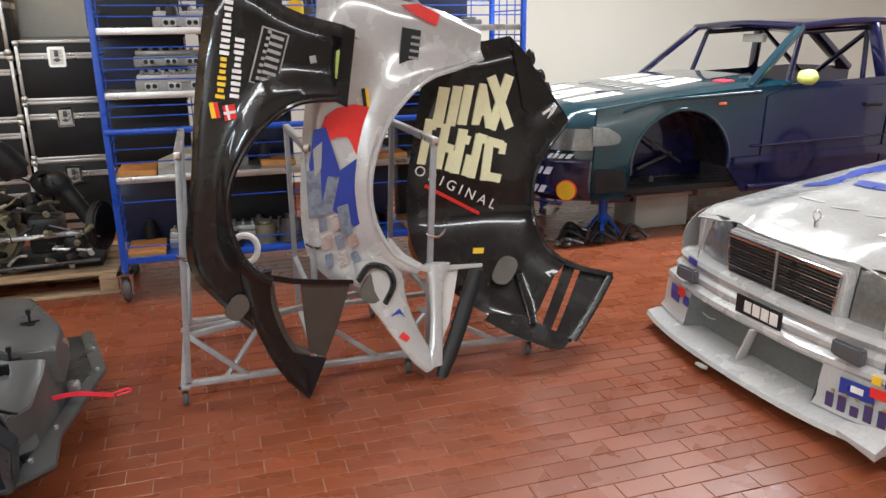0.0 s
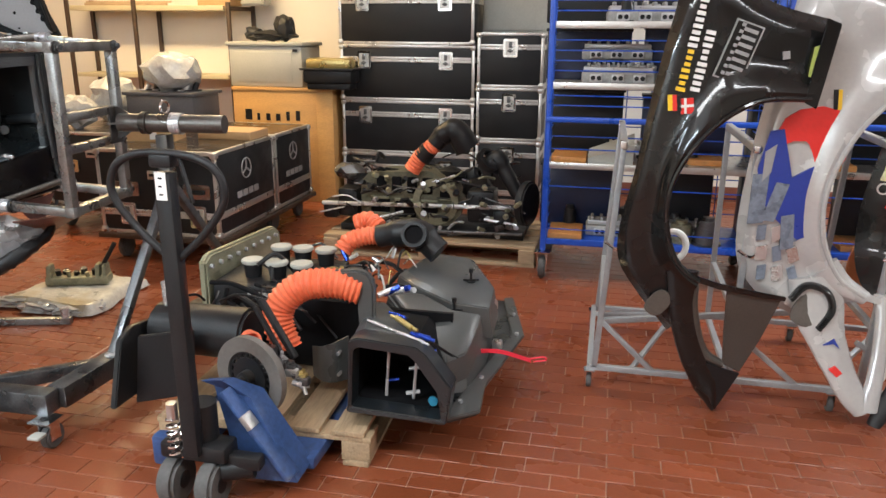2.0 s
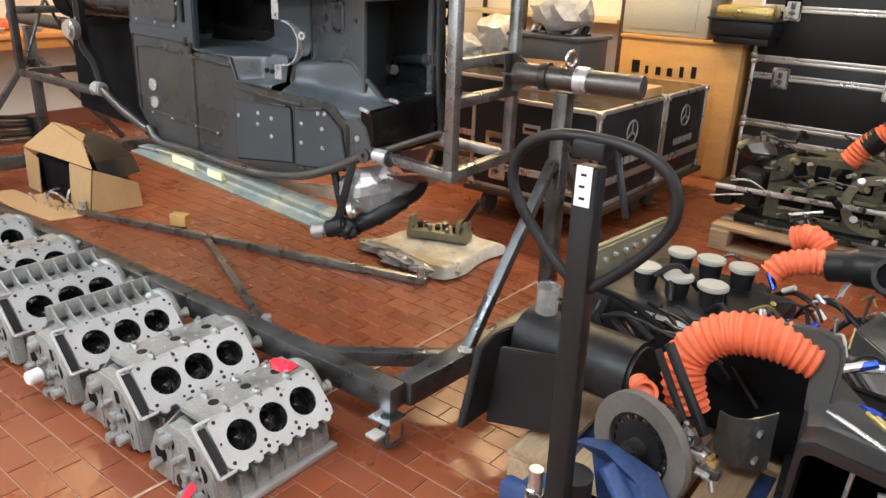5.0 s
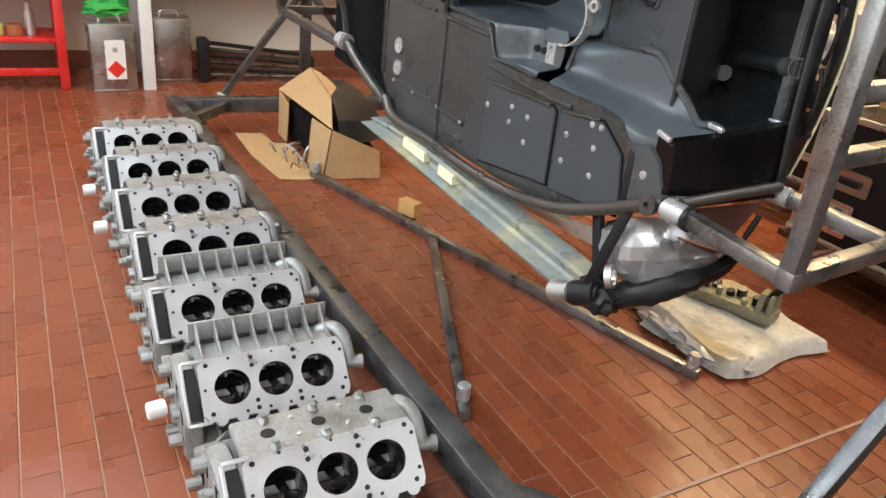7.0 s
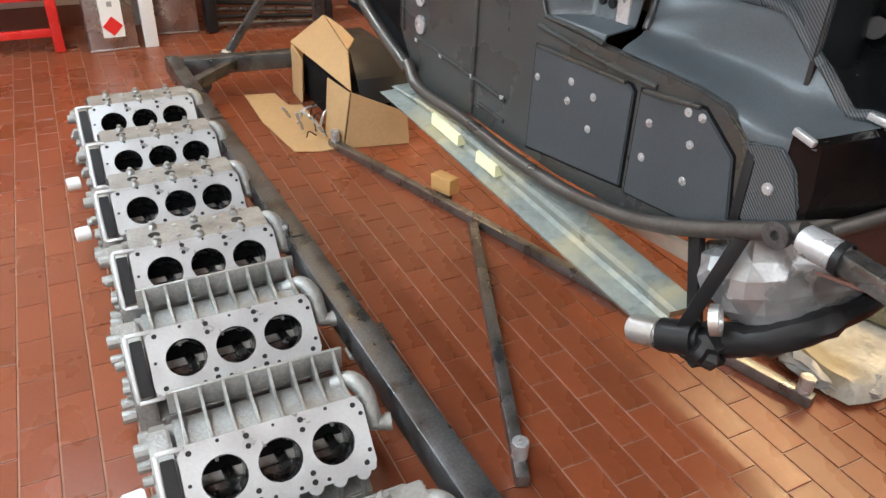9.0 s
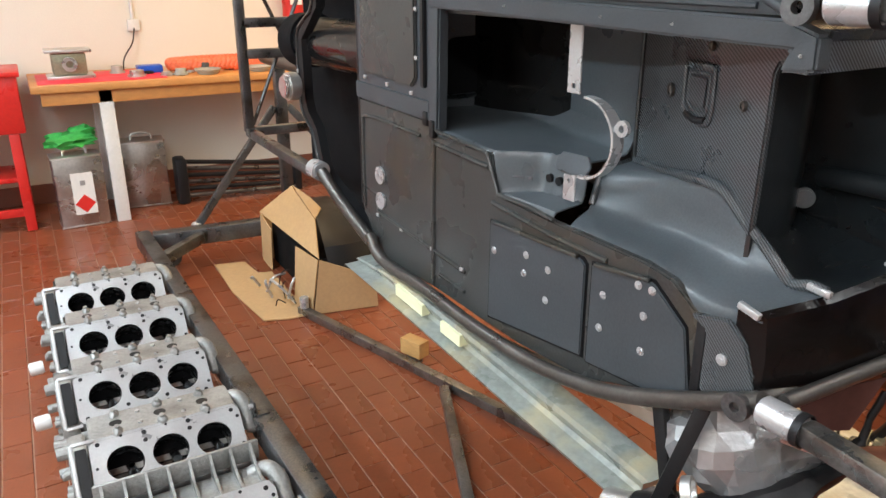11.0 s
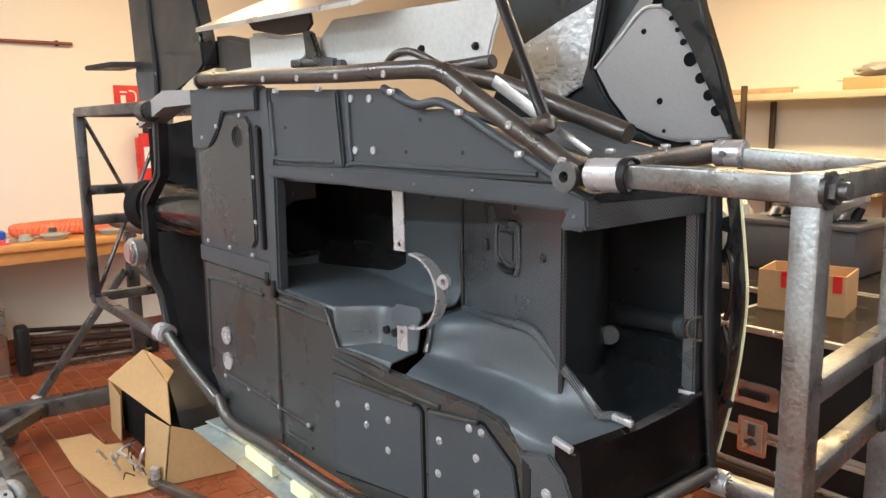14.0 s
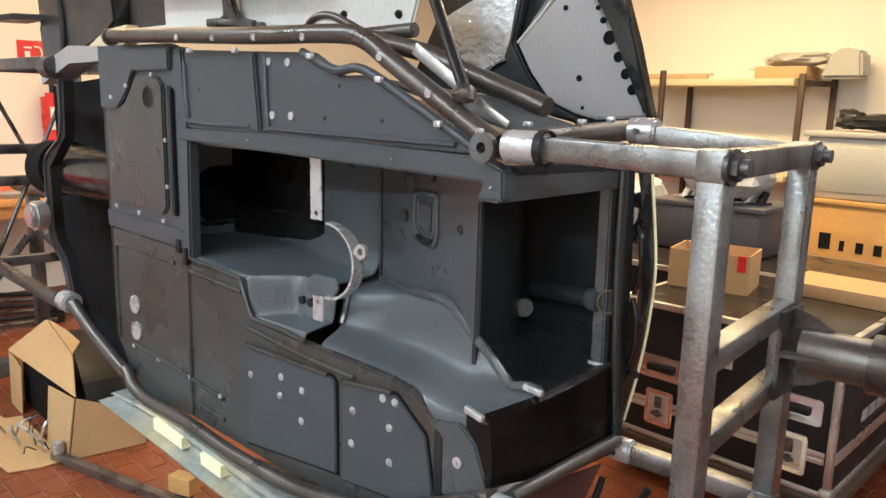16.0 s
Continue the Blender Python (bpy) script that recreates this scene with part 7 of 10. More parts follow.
d3(quad(2.055, 1.165, 0.016, 0.10, -32), DECALWHITE, 0.02), d3(quad(2.03, 1.18, 0.05, 0.012, 30), DECALWHITE, 0.02)
for k, (x, z) in enumerate(((2.0, 1.44), (2.06, 1.34), (2.10, 1.27))):
    part("bracket", lump((0.03, 0.04, 0.05), (x, 3.93, z), k, 0.15), BLACK, f3)


def swing_out(ob, from_z, rate, hub):
    """Bend the lower part of a panel out towards the aisle and up."""
    for child in ob.children:
        for v in child.data.vertices:
            if v.co.z < from_z:
                v.co = Vector(hub) + (v.co - Vector(hub)) * (1 - rate * (from_z - v.co.z) ** 2 / (from_z - v.co.z + 0.15))


swing_out(f2, 0.66, 0.15, (0.317, 0.169, 1.592))
swing_out(f3, 0.70, 0.235, (0.317, 0.169, 1.592))
# the rack
rack = thing("panel_rack", "grey painted tubular steel rack on castors holding body panels", "rack")


def tube_bar(a, b, w=0.026, name="tube"):
    return part(name, bar(a, b, w, w, 0.003), GREYPAINT, rack)


RA, RB, ZB = 3.37, 4.15, 0.105
for y in (RA, RB):
    tube_bar((0.12, y, ZB), (1.78, y, ZB), name="base_rail")
for x in (0.12, 0.72, 1.20, 1.77):
    tube_bar((x, RA, ZB), (x, RB, ZB), name="cross_rail")
for x, lean in ((0.14, 0.06), (0.72, 0.0), (1.24, 0.05)):
    for y in (RA, RB):
        tube_bar((x, y, ZB), (x + lean, y, 1.12), name="post")
    part("top_rail", bar((x + lean, RA - 0.03, 1.12), (x + lean, RB, 1.12), 0.032, 0.032, 0.006), ALU, rack, "bare metal top rail")
    tube_bar((x + lean * 0.3, RA, 0.40), (x + lean * 0.3, RB, 0.40), name="tie")
tube_bar((0.15, RA, 0.33), (1.24, RA + 0.4, 0.33), name="tie")
for a, b in ((((0.16, RA, 0.33)), (0.40, RA, ZB)), ((0.14, RA, 0.36), (0.62, RB, ZB)), ((0.72, RA, 0.33), (1.0, RA, ZB)), ((1.20, RA, 0.33), (1.60, RA, ZB)), ((0.30, RA, ZB), (0.55, RB, ZB)), ((1.2, RA + 0.2, ZB), (1.7, RB, 0.3))):
    tube_bar(a, b, 0.022, "brace")
for x in (0.12, 1.14, 1.77):
    for y in (RA, RB):
        c = part("castor", join(box(0.05, 0.05, 0.005, (x, y, 0.09)), box(0.005, 0.035, 0.06, (x - 0.018, y + 0.008, 0.06)), box(0.005, 0.035, 0.06, (x + 0.018, y + 0.008, 0.06))), CHROME, rack)
        part("wheel", cyl(0.034, (x - 0.012, y + 0.012, 0.034), (x + 0.012, y + 0.012, 0.034), n=20, bevel=0.004), RUBBER, c)
for x in (0.18, 0.72, 1.27):
    part("clamp", pipe([(x - 0.03, RA - 0.02, 0.70), (x + 0.02, RA - 0.04, 0.68), (x + 0.06, RA - 0.03, 0.71)], 0.006, n=6), CHROME, rack)
part("pad", moved(cyl(0.105, (0, 0, 0), (0, 0.03, 0), n=28, bevel=0.006), Matrix.Translation((1.46, 4.2, 0.42)) @ Matrix.Diagonal((0.75, 1, 1.35, 1))), COPPER, rack, "tan oval pad")

# ---- blue wire trolleys with engine parts ----
def trolley(x0, x1, y0, y1, label):
    ob = thing("shelf_trolley", label, "trolley", group="blue shelf trolleys")
    for x in (x0, x1):
        for y in (y0, y1):
            part("post", bar((x, y, 0.19), (x, y, 1.92), 0.035, 0.035, 0.006, up=(0, 1, 0)), BLUE, ob)
            c = part("castor", join(box(0.10, 0.085, 0.008, (x, y, 0.18)), box(0.008, 0.06, 0.12, (x - 0.03, y, 0.115)), box(0.008, 0.06, 0.12, (x + 0.03, y, 0.115))), CHROME, ob)
            part("wheel", cyl(0.075, (x - 0.022, y, 0.075), (x + 0.022, y, 0.075), n=28, bevel=0.01), RUBBER, c)
        for z in (0.34, 0.42, 0.50, 0.58, 0.67, 0.88, 0.96, 1.14, 1.36, 1.48, 1.56, 1.72, 1.84):
            part("side_wire", cyl(0.005, (x, y0, z), (x, y1, z), n=6), BLUE, ob)
        for j in range(1, 4):
            part("side_wire", cyl(0.004, (x, y0 + (y1 - y0) * j / 4, 0.26), (x, y0 + (y1 - y0) * j / 4, 1.88), n=6), BLUE, ob)
    part("push_bar", bar((x0 - 0.01, y0 - 0.02, 1.045), (x1, y0 - 0.02, 1.045), 0.035, 0.035, 0.01), BLUE, ob)
    for z in (0.255, 0.755, 1.25, 1.61):
        part("shelf", box(x1 - x0, y1 - y0, 0.025, ((x0 + x1) / 2, (y0 + y1) / 2, z), bevel=0.004), BLUE if z < 0.5 else ALU, ob, "" if z < 0.5 else "galvanised shelf with bare front edge")
        part("front_edge", box(x1 - x0 - 0.03, 0.006, 0.04, ((x0 + x1) / 2, y0 - 0.002, z), bevel=0.002), BLUE if z < 0.5 else ALU, ob)
    for z in (0.36, 0.47, 0.60, 0.86, 0.94, 1.13, 1.19, 1.36, 1.46, 1.70, 1.80):
        part("wire", cyl(0.004, (x0, y1, z), (x1, y1, z), n=6), BLUE, ob)
    for k in range(1, 8):
        x = x0 + (x1 - x0) * k / 8
        part("wire", cyl(0.004, (x, y1, 0.26), (x, y1, 1.9), n=6), BLUE, ob)
    for z in (0.34, 0.62, 0.86, 0.94, 1.13, 1.19, 1.34, 1.40, 1.46, 1.52, 1.69, 1.75, 1.82):
        part("guard_wire", cyl(0.004, (x0, y0, z), (x1, y0, z), n=6), BLUE, ob)
    return ob


trolley(-0.235, 1.05, 4.92, 5.52, "blue steel shelf trolley on castors, half full of engine parts")
trolley(1.12, 2.42, 4.98, 5.56, "blue steel shelf trolley on castors behind the panel rack")


def cylinder_head(m):
    ob = thing("cylinder_head", "cast alloy cylinder head lying on a trolley shelf", "cylinder head", m, "cylinder heads")
    part("casting", box(0.44, 0.17, 0.07, (0, 0, 0.035), bevel=0.01), ALLOY, ob)
    part("cover_rail", box(0.42, 0.12, 0.03, (0, 0.01, 0.085), bevel=0.006), MACHINED, ob)
    for k in range(3):
        part("port", join(box(0.075, 0.02, 0.05, (-0.13 + 0.13 * k, -0.088, 0.034), bevel=0.006)), MACHINED, ob)
        for dx in (-0.018, 0.018):
            part("port_hole", cyl(0.014, (-0.13 + 0.13 * k + dx, -0.096, 0.034), (-0.13 + 0.13 * k + dx, -0.1, 0.034), n=14), BLACK, ob)
    for k in range(7):
        part("cam_cap", box(0.02, 0.10, 0.025, (-0.18 + 0.06 * k, 0.01, 0.11), bevel=0.004), ALLOY, ob)
    return ob


h0 = cylinder_head(pose(0.17, 5.07, 1.2625))
copy_thing(h0, pose(0.20, 5.30, 1.2625, 0, 0, 3))
copy_thing(h0, pose(0.16, 5.32, 1.3945, 0, 0, -2))
copy_thing(h0, pose(0.30, 5.10, 1.6225, 0, 0, 4))
copy_thing(h0, pose(0.62, 5.18, 0.2675, 0, 0, -4))
copy_thing(h0, pose(1.6, 5.22, 1.2625, 0, 0, 3))
copy_thing(h0, pose(0.34, 5.20, 0.7675, 0, 0, 6))
copy_thing(h0, pose(0.25, 5.16, 0.2675, 0, 0, 2))
copy_thing(h0, pose(0.66, 5.08, 1.2625, 0, 0, -3))
for x, y, z in ((-0.10, 5.10, 0.2675), (-0.10, 5.12, 0.7675), (0.75, 5.2, 0.7675), (1.5, 5.2, 0.7675), (1.7, 5.2, 0.2675)):
    solid("wooden_board", box(0.22, 0.30, 0.035, (x, y, z + 0.0175), bevel=0.003), BENCHWOOD, "orange-brown wooden board lying on the trolley shelf", "board", group="boards on the trolleys")
rnd = random.Random(12)
for k in range(60):
    x, y, z = rnd.uniform(-0.15, 2.3), rnd.uniform(5.02, 5.4), rnd.choice((0.2675, 0.7675, 1.2625, 1.6225))
    if -0.15 < x < 0.5 and z == 1.2625:
        continue
    r, h = rnd.uniform(0.035, 0.08), rnd.uniform(0.06, 0.16)
    if k % 3:
        solid("engine_part", join(cyl(r, (x, y, z), (x, y, z + h), r * rnd.uniform(0.6, 1), n=18, bevel=0.006), cyl(r * 1.15, (x, y, z), (x, y, z + 0.015), n=18), cyl(r * 0.5, (x, y, z + h), (x, y, z + h + 0.02), n=12)), rnd.choice((ALLOY, BLACK, STEEL, GASKET, BLACK, DARKGREYBOX)), "round machined engine part standing on the trolley shelf", "engine part", group="engine parts on the trolleys")
    else:
        solid("engine_part", join(box(r * 2.6, r * 1.8, h * 0.6, (x, y, z + h * 0.3), bevel=0.012), cyl(r * 0.5, (x, y - r * 0.85, z + h * 0.3), (x, y - r, z + h * 0.3), n=14), box(r * 1.5, r, h * 0.25, (x, y, z + h * 0.7), bevel=0.006)), rnd.choice((ALLOY, BLACK, DARKGREYBOX)), "boxy cast engine part lying on the trolley shelf", "engine part", group="engine parts on the trolleys")
for k in range(16):
    x, y, z = -0.02 + 0.62 * (k % 4) + (0.06 if k % 4 > 1 else 0) + rnd.uniform(-0.02, 0.02), 5.42, (0.2675, 0.7675, 1.2625, 1.6225)[k // 4]
    w, h = rnd.uniform(0.46, 0.58), (0.40, 0.40, 0.31, 0.24)[k // 4] + rnd.uniform(0, 0.03)
    cr = thing("parts_crate", "dark plastic crate standing at the back of a trolley shelf", "crate", pose(x, y, z), "crates on the trolleys")
    part("crate", box(w, 0.16, h, (0, 0, h / 2), bevel=0.012), rnd.choice((BLACK, BLACK, CRATEBLUE)), cr)
    part("rim", box(w + 0.02, 0.18, 0.02, (0, 0, h - 0.004), bevel=0.005), BLACK, cr)
solid("folded_paper", loft([[(0.02, 4.98, 0.80), (0.30, 4.95, 0.90), (0.30, 5.10, 0.95), (0.02, 5.12, 0.84)], [(0.02, 4.98, 0.7675), (0.30, 4.98, 0.7675), (0.30, 5.12, 0.7675), (0.02, 5.12, 0.7675)]]), GREYBOX, "pale grey wedge of packing lying on the shelf", "packing")
part_bottle = solid("yellow_bottle", join(cyl(0.05, (0.92, 5.05, 1.6225), (0.92, 5.05, 1.78), n=20, bevel=0.01), cyl(0.02, (0.92, 5.05, 1.78), (0.92, 5.05, 1.83), n=14)), YELLOW, "yellow plastic bottle on the top trolley shelf", "bottle")
for k, (x, z) in enumerate(((1.25, 1.6225), (1.7, 1.6225))):
    solid("headphone_pad", join(lump((0.09, 0.09, 0.09), (x, 5.2, z + 0.088), k, 0.1)), BLACK, "black rounded cover lying on the trolley", "cover")

# ---- flight cases along the wall ----
def flight_case(name, w, d, h, m, label, latches, split, body=CASEBLACK, group=""):
    """A case with aluminium edges, ball corners and recessed latches on its front, which faces -y; stands on z = 0."""
    ob = thing(name, label, "flight case", m, group)
    part("board", box(w - 0.012, d - 0.012, h - 0.012, (0, 0, h / 2), bevel=0.003), body, ob)
    e = 0.026
    for z in (e / 2, h - e / 2):
        for y in (-d / 2 + e / 2, d / 2 - e / 2):
            part("edge", box(w - 0.06, e, e, (0, y, z), bevel=0.003), ALU, ob)
        for x in (-w / 2 + e / 2, w / 2 - e / 2):
            part("edge", box(e, d - 0.06, e, (x, 0, z), bevel=0.003), ALU, ob)
    for x in (-w / 2 + e / 2, w / 2 - e / 2):
        for y in (-d / 2 + e / 2, d / 2 - e / 2):
            part("edge", box(e, e, h - 0.06, (x, y, h / 2), bevel=0.003), ALU, ob)
            for z in (0.022, h - 0.022):
                part("ball_corner", box(0.05, 0.05, 0.044, (x, y, z), bevel=0.014), ALU, ob)
    zs = h * split
    part("lid_band", box(w - 0.06, 0.006, 0.022, (0, -d / 2 + 0.001, zs + 0.012), bevel=0.001), ALU, ob)
    part("lid_band", box(w - 0.06, 0.006, 0.022, (0, -d / 2 + 0.001, zs - 0.012), bevel=0.001), ALU, ob)
    part("lid_band", box(0.006, d - 0.06, 0.045, (w / 2 - 0.001, 0, zs), bevel=0.001), ALU, ob)
    for x in latches:
        dish = part("latch", slab([(x - 0.055, zs - 0.085), (x + 0.055, zs - 0.085), (x + 0.062, zs - 0.075), (x + 0.062, zs + 0.06), (x + 0.055, zs + 0.07), (x - 0.055, zs + 0.07), (x - 0.062, zs + 0.06), (x - 0.062, zs - 0.075)], -d / 2 - 0.010, -d / 2 + 0.002, "xz", 0.003), CHROME, ob, "recessed butterfly latch")
        part("dish_floor", box(0.088, 0.003, 0.115, (x, -d / 2 - 0.011, zs - 0.008)), ALU, dish)
        part("butterfly", join(cyl(0.016, (x, -d / 2 - 0.011, zs - 0.03), (x, -d / 2 - 0.018, zs - 0.03), n=14), box(0.05, 0.006, 0.014, (x, -d / 2 - 0.02, zs - 0.03), bevel=0.002), box(0.03, 0.008, 0.05, (x, -d / 2 - 0.015, zs + 0.02), bevel=0.003)), STEEL, dish)
    return ob


CY = 7.06
z = 0.0
for k, (h, lx, tx) in enumerate(((0.48, -1.66, 0.6), (0.48, -1.655, -0.5), (0.49, -1.66, 0.4), (0.50, -1.665, -0.6))):
    flight_case("flight_case", 1.235, 0.54, h, pose(lx, CY, z, 0, 0, tx), "wide black flight case with aluminium edges, in a stack", (-0.39, 0.36), 0.74, group="stacked flight cases")
    z += h
z = 0.0
for k, h in enumerate((0.16, 0.47, 0.465, 0.465)):
    if k == 0:
        flight_case("flight_case", 0.58, 0.54, h, pose(-0.74, CY, z), "low black flight case with aluminium edges under others", (), 0.5, group="stacked flight cases")
    else:
        flight_case("flight_case", 0.575, 0.54, h, pose(-0.735, CY, z, 0, 0, 0.4 * k), "narrow black flight case with aluminium edges, in a stack", (0.0,), 0.74, group="stacked flight cases")
    z += h
solid("grey_board", join(box(0.60, 0.05, 0.80, (-0.72, 7.1, z + 0.40), bevel=0.004), box(0.56, 0.02, 0.76, (-0.72, 7.07, z + 0.40), bevel=0.003)), GREYBOX, "pale grey board standing on the narrow cases", "board")


def dolly_case(m, w, d, label, marks):
    """A large trunk on a wheeled base, brown lid, marks on its +x side."""
    h = 0.59
    ob = flight_case("road_case", w, d, h, m, label, (-w / 2 + 0.22, w / 2 - 0.15), 0.26)
    part("lid_sheet", box(w - 0.05, d - 0.05, 0.006, (0, 0, h - 0.003)), CASETOP, ob)
    for x in (-w / 2 + 0.22, w / 2 - 0.15):
        dish = part("handle_dish", slab([(x - 0.09, 0.27), (x + 0.09, 0.27), (x + 0.1, 0.28), (x + 0.1, 0.36), (x + 0.09, 0.37), (x - 0.09, 0.37), (x - 0.1, 0.36), (x - 0.1, 0.28)], -d / 2 - 0.010, -d / 2 + 0.002, "xz", 0.003), CHROME, ob, "recessed case handle")
        part("grip", bar((x - 0.06, -d / 2 - 0.016, 0.32), (x + 0.06, -d / 2 - 0.016, 0.32), 0.022, 0.03, 0.006), BLACK, dish)
    part("name_plate", box(0.12, 0.004, 0.06, (0, -d / 2 - 0.001, 0.42), bevel=0.002), ALU, ob)
    part("name_bar", box(0.09, 0.003, 0.02, (0, -d / 2 - 0.004, 0.42)), BLACK, ob)
    if marks:
        x = w / 2 + 0.001
        ringm = pipe([(x, -0.02 + 0.07 * math.cos(a), 0.42 + 0.07 * math.sin(a)) for a in [k * math.pi / 8 for k in range(17)]], 0.005, n=6, per=2)
        part("ring_mark", join(ringm, *[bar((x, -0.02, 0.42), (x, -0.02 + 0.067 * math.cos(a), 0.42 + 0.067 * math.sin(a)), 0.004, 0.014, 0.0) for a in (radians(90), radians(210), radians(330))]), DECALGREY, ob)
        for k in range(4):
            part("mark", moved(box(0.003, 0.07, 0.045, (x, -0.14 + 0.085 * k, 0.25), bevel=0.0), Matrix()), DECALGREY, ob)
    base = part("dolly", box(w + 0.06, d + 0.04, 0.035, (0, 0, -0.0185), bevel=0.004), SHELFPOST, ob, "dark wheeled base")
    for x in (-w / 2 + 0.1, w / 2 - 0.1):
        for y in (-d / 2 + 0.1, d / 2 - 0.1):
            part("castor", cyl(0.08, (x - 0.02, y, -0.12), (x + 0.02, y, -0.12), n=24, bevel=0.008), RUBBER, base)
    return ob


dolly_case(pose(-2.83, 5.07, 0.2, 0, 0, 0), 0.90, 0.90, "large black trunk case with brown lid on a wheeled base", True)
dolly_case(pose(-2.83, 5.90, 0.2, 0, 0, 0), 0.90, 0.70, "large black trunk case with brown lid beside another", True)
dolly_case(pose(-3.82, 5.75, 0.2, 0, 0, 0), 0.90, 0.90, "large black trunk case with brown lid and chrome latches", False)

# ---- the second engine on a pallet by the cases ----
pallet("pallet", pose(-1.07, 5.52, 0, 0, 0, 0), 1.54, 0.84, "pale wooden pallet carrying the stripped engine")
e2 = thing("stripped_engine", "dirty stripped race engine and gearbox with axle parts", "engine")
part("gearbox_case", loft([[(-1.62, 5.35, 0.18), (-1.62, 5.35, 0.50), (-1.56, 5.35, 0.57), (-1.10, 5.35, 0.60), (-0.92, 5.35, 0.50), (-0.86, 5.35, 0.30), (-0.95, 5.35, 0.20)], [(-1.58, 5.75, 0.18), (-1.58, 5.75, 0.50), (-1.52, 5.75, 0.55), (-1.12, 5.75, 0.58), (-0.96, 5.75, 0.50), (-0.90, 5.75, 0.30), (-0.98, 5.75, 0.20)]]), OLIVE, e2, "olive cast gearbox case")
part("case_flange", ring(0.17, 0.12, (-1.05, 5.34, 0.38), (-1.05, 5.32, 0.38)), GASKET, e2)
for k in range(4):
    part("port", box(0.075, 0.016, 0.12, (-1.46 + 0.115 * k, 5.345, 0.49), bevel=0.012), MATTBLACK, e2)
for x, z, w, h in ((-1.47, 0.33, 0.14, 0.12), (-1.28, 0.31, 0.16, 0.14), (-1.10, 0.33, 0.12, 0.10), (-0.98, 0.44, 0.08, 0.08)):
    part("opening", box(w, 0.016, h, (x, 5.345, z), bevel=0.02), MATTBLACK, e2)
    part("rim", join(bar((x - w / 2, 5.338, z + h / 2), (x + w / 2, 5.338, z + h / 2), 0.014, 0.02, 0.003), bar((x - w / 2, 5.338, z - h / 2), (x + w / 2, 5.338, z - h / 2), 0.014, 0.02, 0.003)), GASKET, e2)
for x, z, w, h, d in ((-1.72, 0.34, 0.16, 0.22, 0.10), (-0.72, 0.36, 0.20, 0.24, 0.12), (-0.56, 0.28, 0.14, 0.14, 0.14), (-1.86, 0.28, 0.12, 0.14, 0.1)):
    part("dark_housing", box(w, d + 0.1, h, (x, 5.42, z), bevel=0.03), BLACK, e2)
rnd = random.Random(8)
for k in range(30):
    a = Vector((rnd.uniform(-1.75, -0.42), rnd.uniform(5.16, 5.34), rnd.uniform(0.19, 0.55)))
    b = a + Vector((rnd.uniform(-0.3, 0.3), rnd.uniform(-0.05, 0.05), rnd.uniform(-0.09, 0.09)))
    b.z = max(b.z, 0.17)
    part("rod" if k % 2 else "hose_line", pipe([a, a.lerp(b, 0.5) + Vector((0, 0, rnd.uniform(0, 0.05) * (k % 2 == 0))), b], rnd.choice((0.004, 0.006, 0.010)), n=8), rnd.choice((STEEL, BLACK, BLACK, SHINY)), e2)
for k in range(60):
    x, y, zz = rnd.uniform(-1.7, -0.45), rnd.uniform(5.14, 5.34), rnd.uniform(0.17, 0.58)
    part("casting", join(cyl(rnd.uniform(0.006, 0.022), (x, y, zz), (x + rnd.uniform(-0.04, 0.04), y - rnd.uniform(0.02, 0.06), zz + rnd.uniform(-0.01, 0.04)), n=10, bevel=0.003)), rnd.choice((GASKET, STEEL, SHINY, BLACK, BLACK, GASKET)), e2)
part("axle", cyl(0.016, (-1.9, 5.28, 0.34), (-0.50, 5.30, 0.37), n=10), SHINY, e2)
part("lower_rod", cyl(0.012, (-1.6, 5.15, 0.19), (-0.40, 5.16, 0.22), n=10), STEEL, e2)
part("brake_drum", cyl(0.16, (-0.42, 5.35, 0.40), (-0.36, 5.33, 0.40), n=28, bevel=0.012), BLACK, e2)
part("air_duct", pipe([(-0.66, 5.40, 0.62), (-0.62, 5.40, 0.70), (-0.55, 5.38, 0.60), (-0.45, 5.36, 0.44)], [0.08, 0.07, 0.055, 0.05], n=14), BLACK, e2)
part("duct_ring", ring(0.09, 0.06, (-0.69, 5.36, 0.68), (-0.66, 5.34, 0.71)), BLACK, e2)
part("orange_hose", pipe([(-1.22, 5.30, 0.61), (-1.15, 5.30, 0.71), (-1.05, 5.30, 0.80)], 0.058, n=14, ribs=0.004, rib_every=0.024), ORANGE, e2, "ribbed orange hose")
part("black_band", cyl(0.064, (-1.15, 5.30, 0.70), (-1.09, 5.30, 0.765), n=18), BLACK, e2)
part("black_bend", pipe([(-1.05, 5.30, 0.80), (-0.99, 5.30, 0.87), (-0.90, 5.30, 0.90), (-0.82, 5.32, 0.78)], [0.065, 0.075, 0.085, 0.09], n=14), BLACK, e2)
for k in range(26):
    a = Vector((rnd.uniform(-1.85, -0.5), rnd.uniform(5.42, 5.7), rnd.uniform(0.45, 0.66)))
    b = a + Vector((rnd.uniform(-0.2, 0.2), rnd.uniform(-0.1, 0.1), rnd.uniform(-0.12, 0.10)))
    part("bracket" if k % 3 else "hose_line", pipe([a, a.lerp(b, 0.5) + Vector((0, -0.02, rnd.uniform(-0.02, 0.06))), b], rnd.choice((0.006, 0.010, 0.016)), n=8), rnd.choice((BLACK, BLACK, MATTBLACK, STEEL, GASKET)), e2)
